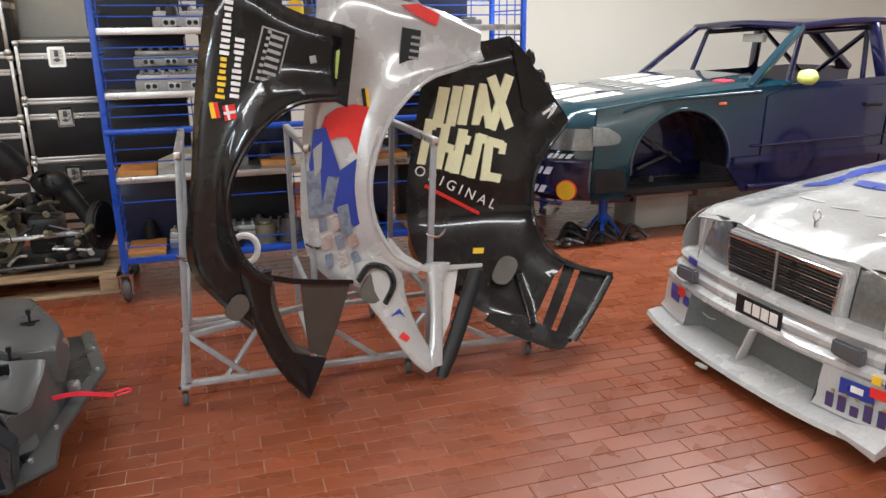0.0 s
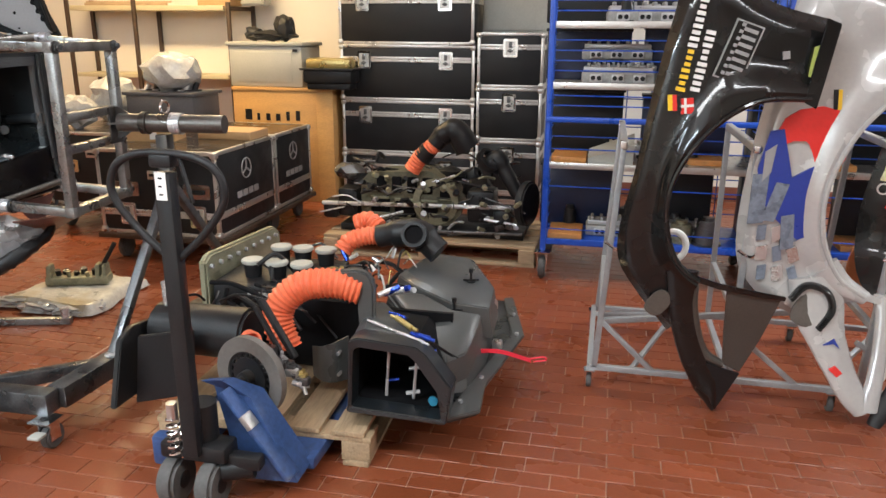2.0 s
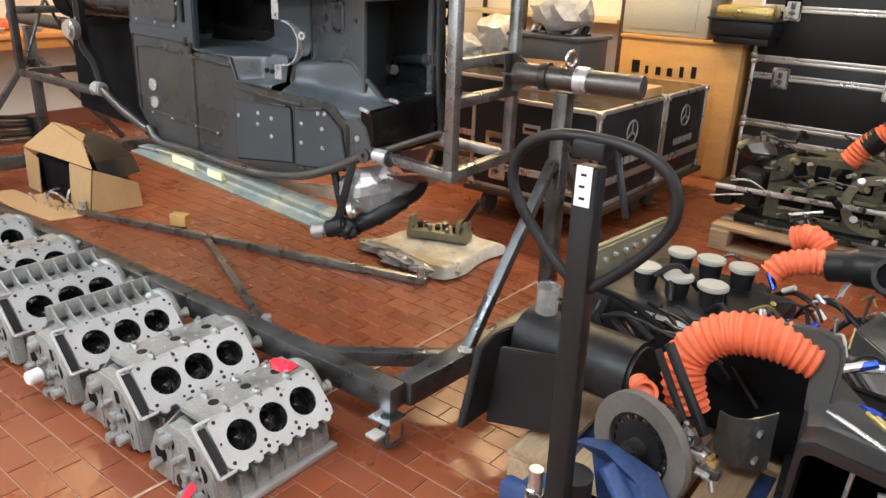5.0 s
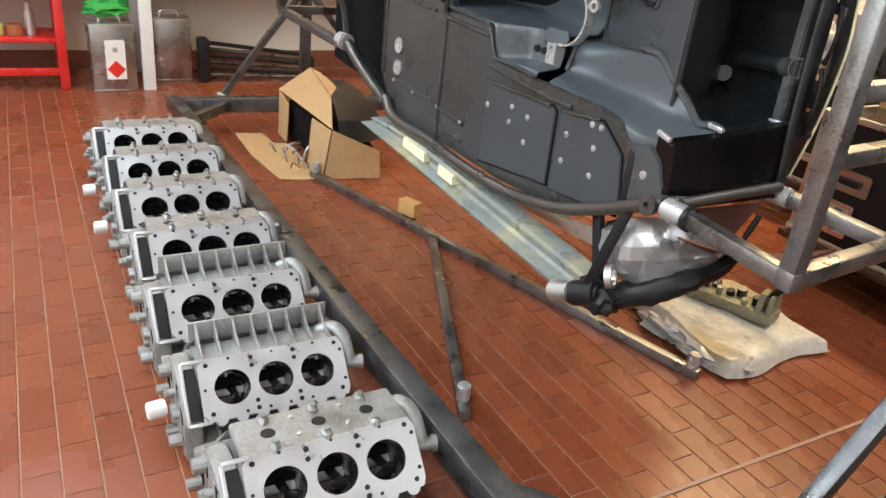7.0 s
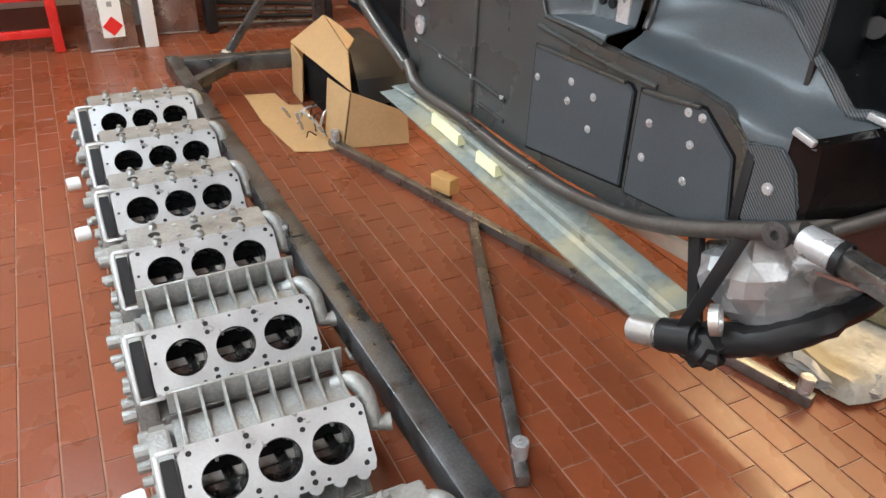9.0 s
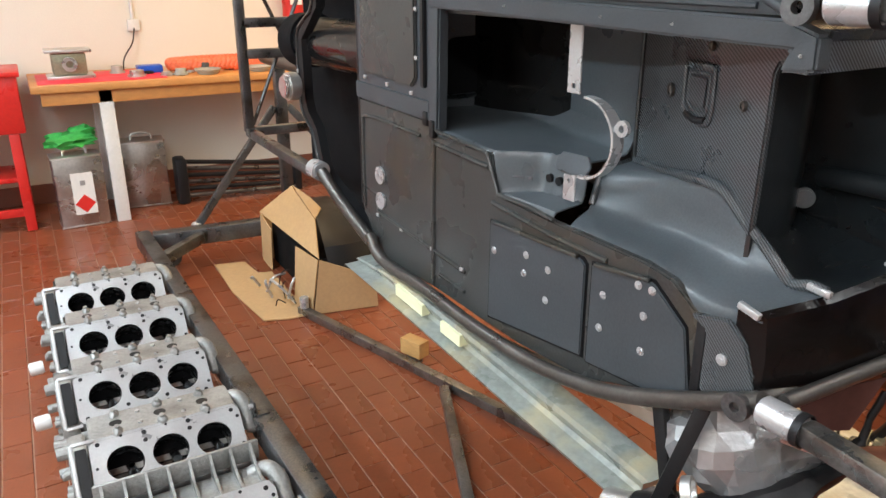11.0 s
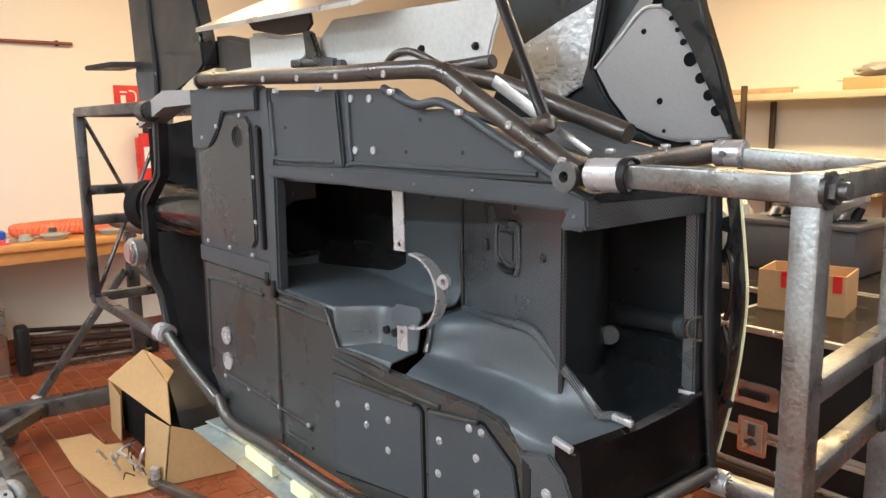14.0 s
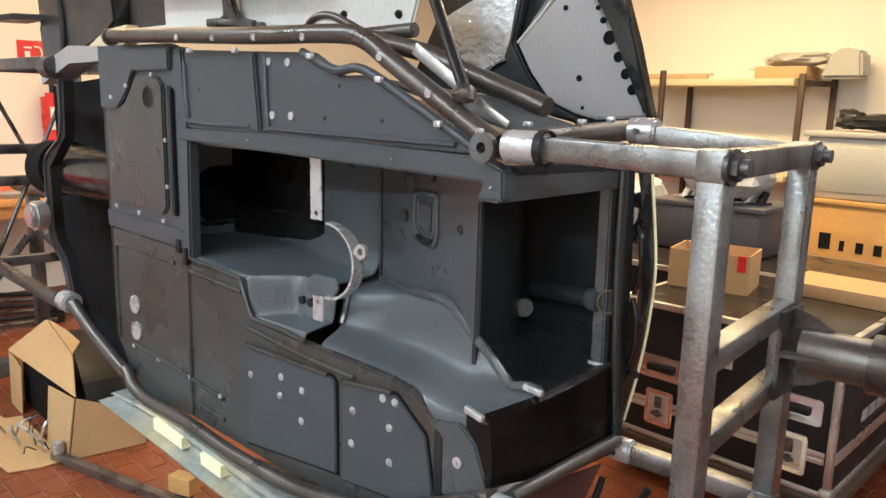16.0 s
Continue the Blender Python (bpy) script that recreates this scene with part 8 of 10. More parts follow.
for k in range(8):
    part("dark_lump", lump((rnd.uniform(0.07, 0.14), 0.08, rnd.uniform(0.05, 0.09)), (rnd.uniform(-1.85, -0.6), rnd.uniform(5.45, 5.7), rnd.uniform(0.45, 0.62)), k, 0.2, 2), rnd.choice((BLACK, BLACK, STEEL)), e2)
part("carrier", box(1.36, 0.5, 0.05, (-1.08, 5.52, 0.17), bevel=0.006), BLACK, e2)

# ---- the white race car, nose towards the aisle (-x) ----
wc = thing("white_race_car", "white and silver race saloon with chrome grille and blue graphics", "car")
YC = 2.79


def nose_x(y, x0, k):
    return x0 + k * abs(y - YC) ** 2.6


def hood_z(x, y):
    f = (x - 2.78) / 1.9
    return 0.69 + 0.31 * f - 0.04 * f * f - 0.09 * abs((y - YC) / 0.86) ** 3 + 0.02 * math.exp(-((abs(y - YC) - 0.36) / 0.09) ** 2)


def hood(s, t):
    y = YC - 0.74 + 1.48 * t
    x = nose_x(y, 2.79, 0.12) + 1.75 * s
    z = hood_z(x, y) - 0.045 * math.exp(-(s / 0.03) ** 2)
    return (x, y, z)


part("bonnet", sheet(hood, 34, 30, 0.006), CARWHITE, wc, "white bonnet")
for side in (-1, 1):
    def flank(s, t, side=side):
        x = 2.90 + 1.7 * s - 0.06 * math.sin(math.pi * t) * (1 - s) ** 4
        y = YC + side * (0.735 + 0.12 * math.sin(min(1, t * 1.6) * math.pi / 2))
        return (x, y, hood_z(x, YC + side * 0.74) - 0.004 - 0.46 * t ** 1.4)
    part("front_wing", sheet(flank, 20, 12, 0.006), CARWHITE, wc)
part("bay_liner", box(1.5, 1.4, 0.30, (3.75, YC, 0.40), bevel=0.02), BLACK, wc)
part("cabin", loft([[(4.5, YC - 0.8, 0.95), (4.5, YC + 0.8, 0.95), (4.5, YC + 0.84, 0.3), (4.5, YC - 0.84, 0.3)], [(6.9, YC - 0.8, 1.0), (6.9, YC + 0.8, 1.0), (6.9, YC + 0.84, 0.3), (6.9, YC - 0.84, 0.3)]]), CARWHITE, wc)
part("roof", loft([[(5.0, YC - 0.62, 1.35), (5.0, YC + 0.62, 1.35), (4.5, YC + 0.72, 0.96), (4.5, YC - 0.72, 0.96)], [(6.2, YC - 0.6, 1.37), (6.2, YC + 0.6, 1.37), (6.7, YC + 0.72, 0.98), (6.7, YC - 0.72, 0.98)]]), CARBLACK, wc)
part("nose_panel", loft([[(nose_x(y, 2.80, 0.12), y, 0.36), (nose_x(y, 2.80, 0.12), y, 0.62), (nose_x(y, 2.81, 0.12), y, 0.655 - 0.05 * abs((y - YC) / 0.86) ** 3), (nose_x(y, 2.88, 0.12), y, 0.655 - 0.05 * abs((y - YC) / 0.86) ** 3), (nose_x(y, 2.88, 0.12), y, 0.36)] for y in [YC - 0.72 + 0.06 * k for k in range(25)]]), CARWHITE, wc, "white nose panel")
# grille
gx = 2.765
part("grille_surround", slab([(YC - 0.345, 0.372), (YC + 0.345, 0.372), (YC + 0.36, 0.385), (YC + 0.375, 0.60), (YC + 0.36, 0.635), (YC - 0.36, 0.635), (YC - 0.375, 0.60), (YC - 0.36, 0.385)], gx - 0.006, gx + 0.05, "yz", 0.010), CARWHITE, wc, "white grille frame")
part("grille_back", slab([(YC - 0.32, 0.388), (YC + 0.32, 0.388), (YC + 0.345, 0.600), (YC - 0.345, 0.600)], gx - 0.014, gx - 0.004, "yz"), BLACK, wc)
for a, b, w in (((YC - 0.33, 0.382), (YC + 0.33, 0.382), 0.010), ((YC - 0.355, 0.608), (YC + 0.355, 0.608), 0.020), ((YC - 0.325, 0.385), (YC - 0.352, 0.610), 0.012), ((YC + 0.325, 0.385), (YC + 0.352, 0.610), 0.012)):
    part("chrome_strip", bar((gx - 0.014, *a), (gx - 0.014, *b), w, w, 0.003), CHROME, wc)
for k in range(13):
    z = 0.398 + 0.0155 * k
    part("grille_bar", bar((gx - 0.018, YC - 0.32 - 0.0022 * k, z), (gx - 0.018, YC + 0.32 + 0.0022 * k, z), 0.012, 0.005, 0.002), CHROME if k % 3 == 1 else STEEL, wc)
part("grille_spine", bar((gx - 0.022, YC + 0.01, 0.38), (gx - 0.022, YC + 0.01, 0.61), 0.012, 0.012, 0.003, up=(0, 1, 0)), ALU, wc)
part("bonnet_ornament", join(cyl(0.009, (2.93, YC, 0.71), (2.93, YC, 0.745), n=10), pipe([(2.93, YC + 0.022 * math.cos(a), 0.765 + 0.022 * math.sin(a)) for a in [k * math.pi / 6 for k in range(13)]], 0.003, n=6, per=2)), CHROME, wc, "chrome bonnet ornament ring")


def lamp_form(side, grow, x0):
    """The headlamp's outline, wrapped round the nose corner."""
    out = ((0.385, 0.415), (0.50, 0.405), (0.62, 0.40), (0.695, 0.425), (0.70, 0.50), (0.66, 0.575), (0.58, 0.635), (0.47, 0.648), (0.395, 0.64))
    cy, cz = 0.54, 0.52
    return [(nose_x(YC + side * (cy + (y - cy) * grow), x0, 0.26) + 0.06 * max(0.0, z - 0.42), YC + side * (cy + (y - cy) * grow), cz + (z - cz) * grow) for y, z in out]


for side in (-1, 1):
    lamp = part("headlamp", loft([lamp_form(side, 1.0, 2.79), lamp_form(side, 1.0, 2.762), lamp_form(side, 0.86, 2.752), lamp_form(side, 0.3, 2.748)]), LENS, wc, "clear ribbed headlamp")
    part("lamp_seal", loft([lamp_form(side, 1.07, 2.80), lamp_form(side, 1.07, 2.768), lamp_form(side, 0.99, 2.766)], cap=False), BLACK, lamp)
    part("lamp_divider", bar((2.752, YC + side * 0.585, 0.41), (2.775, YC + side * 0.575, 0.63), 0.006, 0.01, 0.002), ALU, lamp)


def bumper(profile, mat, name, y0, y1, label="", x0=2.70, n=28):
    """A skin that wraps the nose from y0 to y1: rows of (height, how far ahead)."""
    rows = []
    for k in range(n + 1):
        y = y0 + (y1 - y0) * k / n
        rows.append([(nose_x(y, x0 - ahead, 0.20), y, z) for z, ahead in profile])
    return part(name, loft(rows, closed=False), mat, wc, label)


LOW, TOP = YC - 0.86, YC + 0.77
bumper([(0.425, -0.14), (0.425, -0.02), (0.415, 0.012), (0.395, 0.026), (0.385, 0.024), (0.382, 0.014), (0.366, 0.014), (0.362, 0.03), (0.345, 0.048), (0.325, 0.05), (0.315, 0.045), (0.312, 0.06), (0.30, 0.088), (0.282, 0.094), (0.268, 0.088), (0.262, 0.06)], CARSILVER, "bumper_beam", LOW, TOP, "silver and white bumper beam")
for y0, y1 in ((LOW, YC - 0.43), (YC + 0.46, TOP)):
    bumper([(0.285, 0.07), (0.27, 0.088), (0.20, 0.100), (0.13, 0.105), (0.10, 0.125)], CARWHITE, "bumper_cheek", y0, y1, "white bumper cheek")
    edge = y1 if y0 == LOW else y0
    part("cheek_return", loft([[(nose_x(edge, 2.70 - a, 0.20), edge, z) for z, a in ((0.275, 0.088), (0.20, 0.10), (0.10, 0.125))], [(2.72, edge + (0.05 if y0 == LOW else -0.05), z) for z in (0.26, 0.19, 0.10)]], closed=False), MOUTH, wc)
part("mouth_back", sheet(lambda s, t: (2.70 + 0.03 * t, YC - 0.46 + 0.96 * s, 0.07 + 0.20 * t), 10, 4, 0.004), MOUTH, wc, "dark grey air intake")
bumper([(0.085, -0.05), (0.098, 0.05), (0.092, 0.16), (0.082, 0.215), (0.062, 0.225), (0.052, 0.21), (0.055, -0.05)], CARWHITE, "splitter", LOW + 0.02, TOP - 0.02, "white front splitter")
part("dive_plate", loft([[(2.56, LOW + 0.22, 0.10), (2.50, LOW + 0.20, 0.10), (2.50, LOW + 0.20, 0.115), (2.56, LOW + 0.22, 0.13)], [(2.62, LOW + 0.04, 0.10), (2.50, LOW + 0.02, 0.08), (2.50, LOW + 0.02, 0.11), (2.62, LOW + 0.04, 0.16)]]), CARWHITE, wc)
for side in (-1, 1):
    y = YC + side * 0.525
    part("fog_recess", slab([(y - 0.075, 0.318), (y + 0.07, 0.322), (y + 0.078, 0.34), (y + 0.072, 0.392), (y - 0.068, 0.398), (y - 0.08, 0.38)], 2.632, 2.67, "yz", 0.010), DARKGREYBOX, wc, "dark fog lamp recess")
part("intake_vane", bar((2.60, YC + 0.02, 0.085), (2.612, YC - 0.045, 0.27), 0.014, 0.05, 0.004, up=(1, 0, 0)), CARWHITE, wc)
part("wire_clip", pipe([(2.64, YC + 0.36, 0.20), (2.635, YC + 0.30, 0.195), (2.64, YC + 0.26, 0.20)], 0.003, n=6), ALU, wc)
plate = part("name_plate", moved(box(0.008, 0.285, 0.09, bevel=0.003), pose(2.632, YC - 0.035, 0.35, 0, 0, 2)), BLACK, wc, "black name plate with pale bars")
for k, (w, h) in enumerate(((0.016, 0.055), (0.046, 0.055), (0.046, 0.055), (0.046, 0.055), (0.046, 0.055))):
    part("plate_bar", box(0.003, w, h, (2.6265, YC + 0.085 - 0.056 * k + (0.015 if k == 0 else 0), 0.35)), DECALWHITE, plate)
part("tow_eye", moved(ring(0.030, 0.022, (0, 0, -0.006), (0, 0, 0.006)), pose(2.45, 2.88, 0.055, 0, 24, 0)), GREYBOX, wc, "pale tow loop under the splitter")
# graphics
def side_mark(y, z, w, h, mat, ahead, lean=0.0):
    x = nose_x(y, 2.70 - ahead, 0.20) - 0.005
    tilt = math.degrees(math.atan(0.20 * 2.6 * abs(y - YC) ** 1.6)) * (1 if y > YC else -1)
    part("decal", moved(box(0.004, w, h, bevel=0.0), pose(x, y, z, lean, 0, -tilt)), mat, wc)


side_mark(3.40, 0.225, 0.10, 0.085, DECALBLUE, 0.104), side_mark(3.31, 0.262, 0.07, 0.05, DECALRED, 0.112), side_mark(3.27, 0.225, 0.05, 0.05, DECALBLUE, 0.106)
side_mark(3.36, 0.405, 0.10, 0.035, DECALBLUE, 0.03), side_mark(3.32, 0.352, 0.10, 0.022, DECALBLUE, 0.052)
side_mark(2.19, 0.225, 0.14, 0.065, DECALBLUE, 0.108), side_mark(2.10, 0.245, 0.08, 0.04, DECALRED, 0.112), side_mark(2.185, 0.228, 0.05, 0.025, DECALWHITE, 0.114)
side_mark(2.115, 0.335, 0.05, 0.06, DECALVIOLET, 0.056), side_mark(2.05, 0.335, 0.05, 0.06, DECALVIOLET, 0.056), side_mark(2.13, 0.292, 0.035, 0.035, YELLOW, 0.10), side_mark(2.07, 0.29, 0.06, 0.035, DECALVIOLET, 0.10)
for k, h in enumerate((0.06, 0.065, 0.042, 0.068, 0.068)):
    side_mark(2.29 - 0.052 * k, 0.145 + 0.5 * (h - 0.06), 0.032, h, DECALVIOLET, 0.112)
for k in range(6):
    side_mark(2.28 - 0.05 * k, 0.190, 0.016, 0.010, BRASS, 0.112)


def hood_mark(x0, y0, x1, y1, w, mat, name="decal"):
    """A strip on the bonnet from one place to another."""
    d = Vector((x1 - x0, y1 - y0, 0))
    n = Vector((-d.y, d.x, 0)).normalized() * w / 2

    def f(s, t):
        x, y = x0 + d.x * s + n.x * (2 * t - 1), y0 + d.y * s + n.y * (2 * t - 1)
        return (x, y, hood_z(x, y) + 0.004)
    part(name, sheet(f, 8, 2, 0.002), mat, wc)


hood_mark(3.42, 3.38, 3.75, 2.3, 0.09, DECALBLUE), hood_mark(3.78, 3.42, 4.0, 2.2, 0.12, DECALBLUE), hood_mark(3.45, 3.30, 3.95, 3.35, 0.09, DECALBLUE), hood_mark(3.55, 2.85, 4.1, 2.75, 0.10, DECALBLUE)
for k in range(6):
    hood_mark(3.14 + 0.012 * k, 3.32 - 0.19 * k, 3.18 + 0.012 * k, 3.20 - 0.19 * k, 0.018, DECALGREY)
for k in range(4):
    hood_mark(3.0, 2.50 - 0.12 * k, 3.09, 2.49 - 0.12 * k, 0.05, LINER)
for x in (3.35, 6.0):
    for side in (-1, 1):
        w = part("wheel", cyl(0.32, (x, YC + side * 0.62, 0.32), (x, YC + side * 0.84, 0.32), n=36, bevel=0.03), RUBBER, wc)
        part("rim", ring(0.23, 0.06, (x, YC + side * 0.78, 0.32), (x, YC + side * 0.845, 0.32)), ALU, w)

# ---- the teal car shell, raised on stands ----
tc = thing("teal_car_shell", "glossy teal and violet race car shell without wheels, on stands", "car")
TN, TF = 4.98, 6.66
arch = [(3.73 + 0.43 * math.cos(a), 0.60 + 0.41 * math.sin(a)) for a in [math.pi + radians(8) - k * radians(196) / 20 for k in range(21)]]
near = [(2.98, 0.37), (3.26, 0.36)] + arch + [(4.32, 0.34), (6.6, 0.36), (6.9, 0.5), (6.95, 1.18), (6.2, 1.22), (4.60, 1.16), (4.30, 1.15), (3.5, 1.10), (3.0, 1.04)]
for y, nm in ((TN, "near_side"), (TF, "far_side")):
    bm = slab(near, y - 0.012, y + 0.012, "xz", 0.004)
    part(nm, bm, TWOTONE, tc, "body side fading from teal to violet-blue, with open wheel arch")
for door in ([(4.44, 0.42), (5.62, 0.42), (5.66, 1.14), (4.62, 1.13), (4.46, 1.08)], [(5.65, 0.42), (6.5, 0.42), (6.6, 1.16), (5.69, 1.14)]):
    part("door", slab(door, TN - 0.022, TN - 0.010, "xz", 0.006), TWOTONE, tc, "violet-blue door skin")
part("wing_crease", pipe([(3.22, TN - 0.010, 1.01), (3.5, TN - 0.016, 1.075), (4.0, TN - 0.016, 1.10), (4.4, TN - 0.014, 1.115)], 0.012, n=8), TWOTONE, tc)
part("rubbing_strip", slab([(4.20, 0.55), (6.6, 0.58), (6.6, 0.66), (4.20, 0.62)], TN - 0.034, TN - 0.02, "xz", 0.006), TWOTONE, tc)
part("side_lamp_lens", slab([(2.96, 0.775), (3.17, 0.775), (3.21, 0.80), (3.20, 0.845), (3.10, 0.90), (2.96, 0.92)], TN - 0.022, TN + 0.02, "xz", 0.008), LENS, tc, "clear headlamp corner")
part("swage_line", pipe([(4.36, TN - 0.026, 0.70), (5.2, TN - 0.03, 0.72), (6.6, TN - 0.03, 0.74)], 0.008, n=6), CARBLUE, tc)
part("door_handle", box(0.16, 0.03, 0.03, (5.50, TN - 0.04, 0.98), bevel=0.008), BLACK, tc)
part("arch_rim", pipe([(x, TN - 0.012, z) for x, z in arch], 0.014, n=8, per=2), TWOTONE, tc)
part("arch_well", loft([[(3.73 + r * math.cos(a), y, 0.60 + r * 0.95 * math.sin(a)) for a in [radians(188) - k * radians(196) / 16 for k in range(17)]] for r, y in ((0.43, TN), (0.43, TN + 0.42))], closed=False), CARBLACK, tc, "dark wheel well")
part("well_wall", box(1.0, 0.02, 0.9, (3.73, TN + 0.43, 0.68)), CARBLUE, tc)
for a, b, w in (((3.5, TN + 0.35, 0.85), (3.95, TN + 0.30, 0.55), 0.012), ((3.6, TN + 0.38, 0.5), (3.9, TN + 0.36, 0.62), 0.016), ((3.62, TN + 0.35, 0.42), (3.66, TN + 0.25, 0.44), 0.03)):
    part("well_rod", cyl(w, a, b, n=10), STEEL, tc)


def bonnet(s, t):
    y = TN + (TF - TN) * t
    c = (2 * t - 1)
    x = 2.70 + 0.05 * c * c + 0.27 * abs(c) ** 7 + (1.72 + 0.10 * (1 - c * c)) * s
    return (x, y, 0.99 + 0.19 * s ** 0.8 + 0.05 * (1 - c ** 4) - 0.10 * math.exp(-(s / 0.05) ** 2))


part("bonnet", sheet(bonnet, 20, 20, 0.006), CARGREEN, tc, "teal bonnet with pale graphics")


def bonnet_mark(s0, s1, t0, t1, mat, skew=0.0):
    def f(s, t):
        a, b = s0 + (s1 - s0) * s, t0 + (t1 - t0) * t + skew * s
        p = bonnet(a, b)
        return (p[0], p[1], p[2] + 0.004)
    part("decal", sheet(f, 5, 3, 0.002), mat, tc)


for k in range(5):
    bonnet_mark(0.12, 0.36, 0.16 + 0.13 * k, 0.24 + 0.13 * k, DECALWHITE, 0.05 * (k % 2))
for k in range(6):
    bonnet_mark(0.56, 0.78, 0.16 + 0.11 * k, 0.22 + 0.11 * k, DECALWHITE, 0.04 * (1 - k % 2))
for k in range(8):
    bonnet_mark(0.43, 0.49, 0.20 + 0.07 * k, 0.235 + 0.07 * k, DECALGREY)
bonnet_mark(0.80, 0.86, 0.10, 0.16, REDTAG)
part("side_repeater", box(0.07, 0.012, 0.02, (4.06, TN - 0.016, 1.04), bevel=0.004), ORANGE, tc)
# nose
rows = []
for k in range(29):
    t = k / 28
    c = 2 * t - 1
    y = TN + (TF - TN) * t
    x = 2.62 + 0.05 * c * c + 0.31 * abs(c) ** 7
    rows.append([(x + 0.10, y, 0.94), (x + 0.05, y, 0.90), (x + 0.02, y, 0.72), (x - 0.01, y, 0.66), (x - 0.02, y, 0.50), (x, y, 0.40), (x + 0.05, y, 0.365), (x + 0.4, y, 0.365)])
part("nose", loft([r[:4] for r in rows], closed=False), CARGREEN, tc, "teal nose")
part("front_bumper", loft([r[3:] for r in rows], closed=False), CARBLUE, tc, "dark blue front bumper")
part("nose_lip", pipe([(2.74, TN - 0.02, 0.375), (2.64, TN + 0.12, 0.372), (2.60, TN + 0.5, 0.37), (2.60, TF - 0.5, 0.37)], 0.014, n=8), CARBLUE, tc)


def corner(y, out=0.0):
    """The nose's plan line at y, moved outwards."""
    c = 2 * (y - TN) / (TF - TN) - 1
    return 2.62 + 0.05 * c * c + 0.31 * abs(c) ** 7 - out


def wrapped(y0, y1, z0, z1, back, mat, name, label="", thick=0.006):
    part(name, sheet(lambda s, t: (corner(y0 + (y1 - y0) * s, 0.008) + back + 0.03 * t, y0 + (y1 - y0) * s - 0.008, z0 + (z1 - z0) * t), 10, 4, thick), mat, tc, label)


wrapped(TN + 0.002, TN + 0.36, 0.745, 0.90, 0.012, LENS, "headlamp", "clear ribbed headlamp", 0.02)
for y in (TN + 0.06, TN + 0.16, TN + 0.25):
    wrapped(y, y + 0.006, 0.75, 0.895, 0.004, ALU, "lamp_rib")
part("side_intake", slab([(3.0, 0.42), (3.27, 0.42), (3.25, 0.59), (3.0, 0.61)], TN - 0.02, TN - 0.008, "xz", 0.01), BLACK, tc)
yb = TN + 0.065
part("round_badge", moved(cyl(0.07, (0, 0, 0), (0, -0.02, 0), n=28), pose(corner(yb) - 0.02, yb, 0.45, 0, 0, -42)), YELLOW, tc, "yellow round sticker with red rim")
part("badge_rim", moved(ring(0.078, 0.069, (0, 0, 0), (0, -0.016, 0)), pose(corner(yb) - 0.02, yb, 0.45, 0, 0, -42)), DECALRED, tc)
for k in range(5):
    wrapped(TN + 0.17 + 0.06 * k, TN + 0.21 + 0.06 * k, 0.425, 0.475, -0.03, DECALWHITE, "decal", thick=0.003)
    wrapped(TN + 0.14 + 0.06 * k, TN + 0.18 + 0.06 * k, 0.565, 0.615, -0.024, DECALWHITE, "decal", thick=0.003)
for k in range(4):
    wrapped(TN + 0.06 + 0.03 * k, TN + 0.08 + 0.03 * k, 0.685, 0.715, -0.008, DECALWHITE, "decal", thick=0.003)
wrapped(TN + 0.0, TN + 0.36, 0.655, 0.67, -0.02, CARBLUE, "bumper_line")
# roof and pillars
part("roof", sheet(lambda s, t: (4.86 + 1.35 * s, TN + 0.17 + (TF - TN - 0.34) * t, 1.585 + 0.05 * math.sin(math.pi * s) + 0.03 * math.sin(math.pi * t)), 12, 8, 0.012), CARBLUE, tc, "dark violet-blue roof")
for y, yt in ((TN + 0.05, TN + 0.17), (TF - 0.05, TF - 0.17)):
    part("front_pillar", bar((4.34, y, 1.15), (4.88, yt, 1.59), 0.07, 0.05, 0.012), TWOTONE if y < 5.5 else CARBLUE, tc)
    part("roof_rail", pipe([(4.86, yt, 1.59), (5.5, yt, 1.63), (6.2, yt, 1.60)], 0.03, n=10), CARBLUE, tc)
    part("middle_pillar", bar((5.66, y, 1.14), (5.60, yt, 1.61), 0.09, 0.05, 0.01, up=(1, 0, 0)), CARBLUE, tc)
    part("rear_pillar", bar((6.85, y, 1.17), (6.2, yt, 1.60), 0.14, 0.06, 0.012), CARBLUE, tc)
part("cowl", box(0.14, TF - TN - 0.1, 0.04, (4.42, (TN + TF) / 2, 1.155), bevel=0.01), CARGREEN, tc)
part("screen_top", pipe([(4.88, TN + 0.17, 1.595), (4.86, (TN + TF) / 2, 1.62), (4.88, TF - 0.17, 1.595)], 0.03, n=10), CARBLUE, tc)
part("dashboard", loft([[(4.5, TN + 0.08, 1.10), (4.5, TF - 0.08, 1.10), (4.5, TF - 0.08, 1.0), (4.5, TN + 0.08, 1.0)], [(4.85, TN + 0.08, 1.12), (4.85, TF - 0.08, 1.12), (4.85, TF - 0.08, 0.9), (4.85, TN + 0.08, 0.9)]]), LINER, tc)
for a, b in (((4.75, TN + 0.16, 0.9), (4.95, TN + 0.24, 1.55)), ((5.62, TN + 0.2, 0.6), (5.62, TN + 0.24, 1.58)), ((4.95, TN + 0.24, 1.55), (5.62, TN + 0.24, 1.58)), ((4.95, TF - 0.24, 1.55), (5.62, TF - 0.24, 1.58)), ((5.62, TN + 0.22, 1.56), (5.62, TF - 0.22, 0.7)), ((5.62, TF - 0.22, 1.56), (5.62, TN + 0.22, 0.7)), ((4.75, TF - 0.16, 0.9), (4.95, TF - 0.24, 1.55)), ((4.95, TN + 0.24, 1.55), (5.62, TF - 0.24, 1.58))):
    part("cage_tube", cyl(0.022, a, b, n=12), CARBLUE, tc)
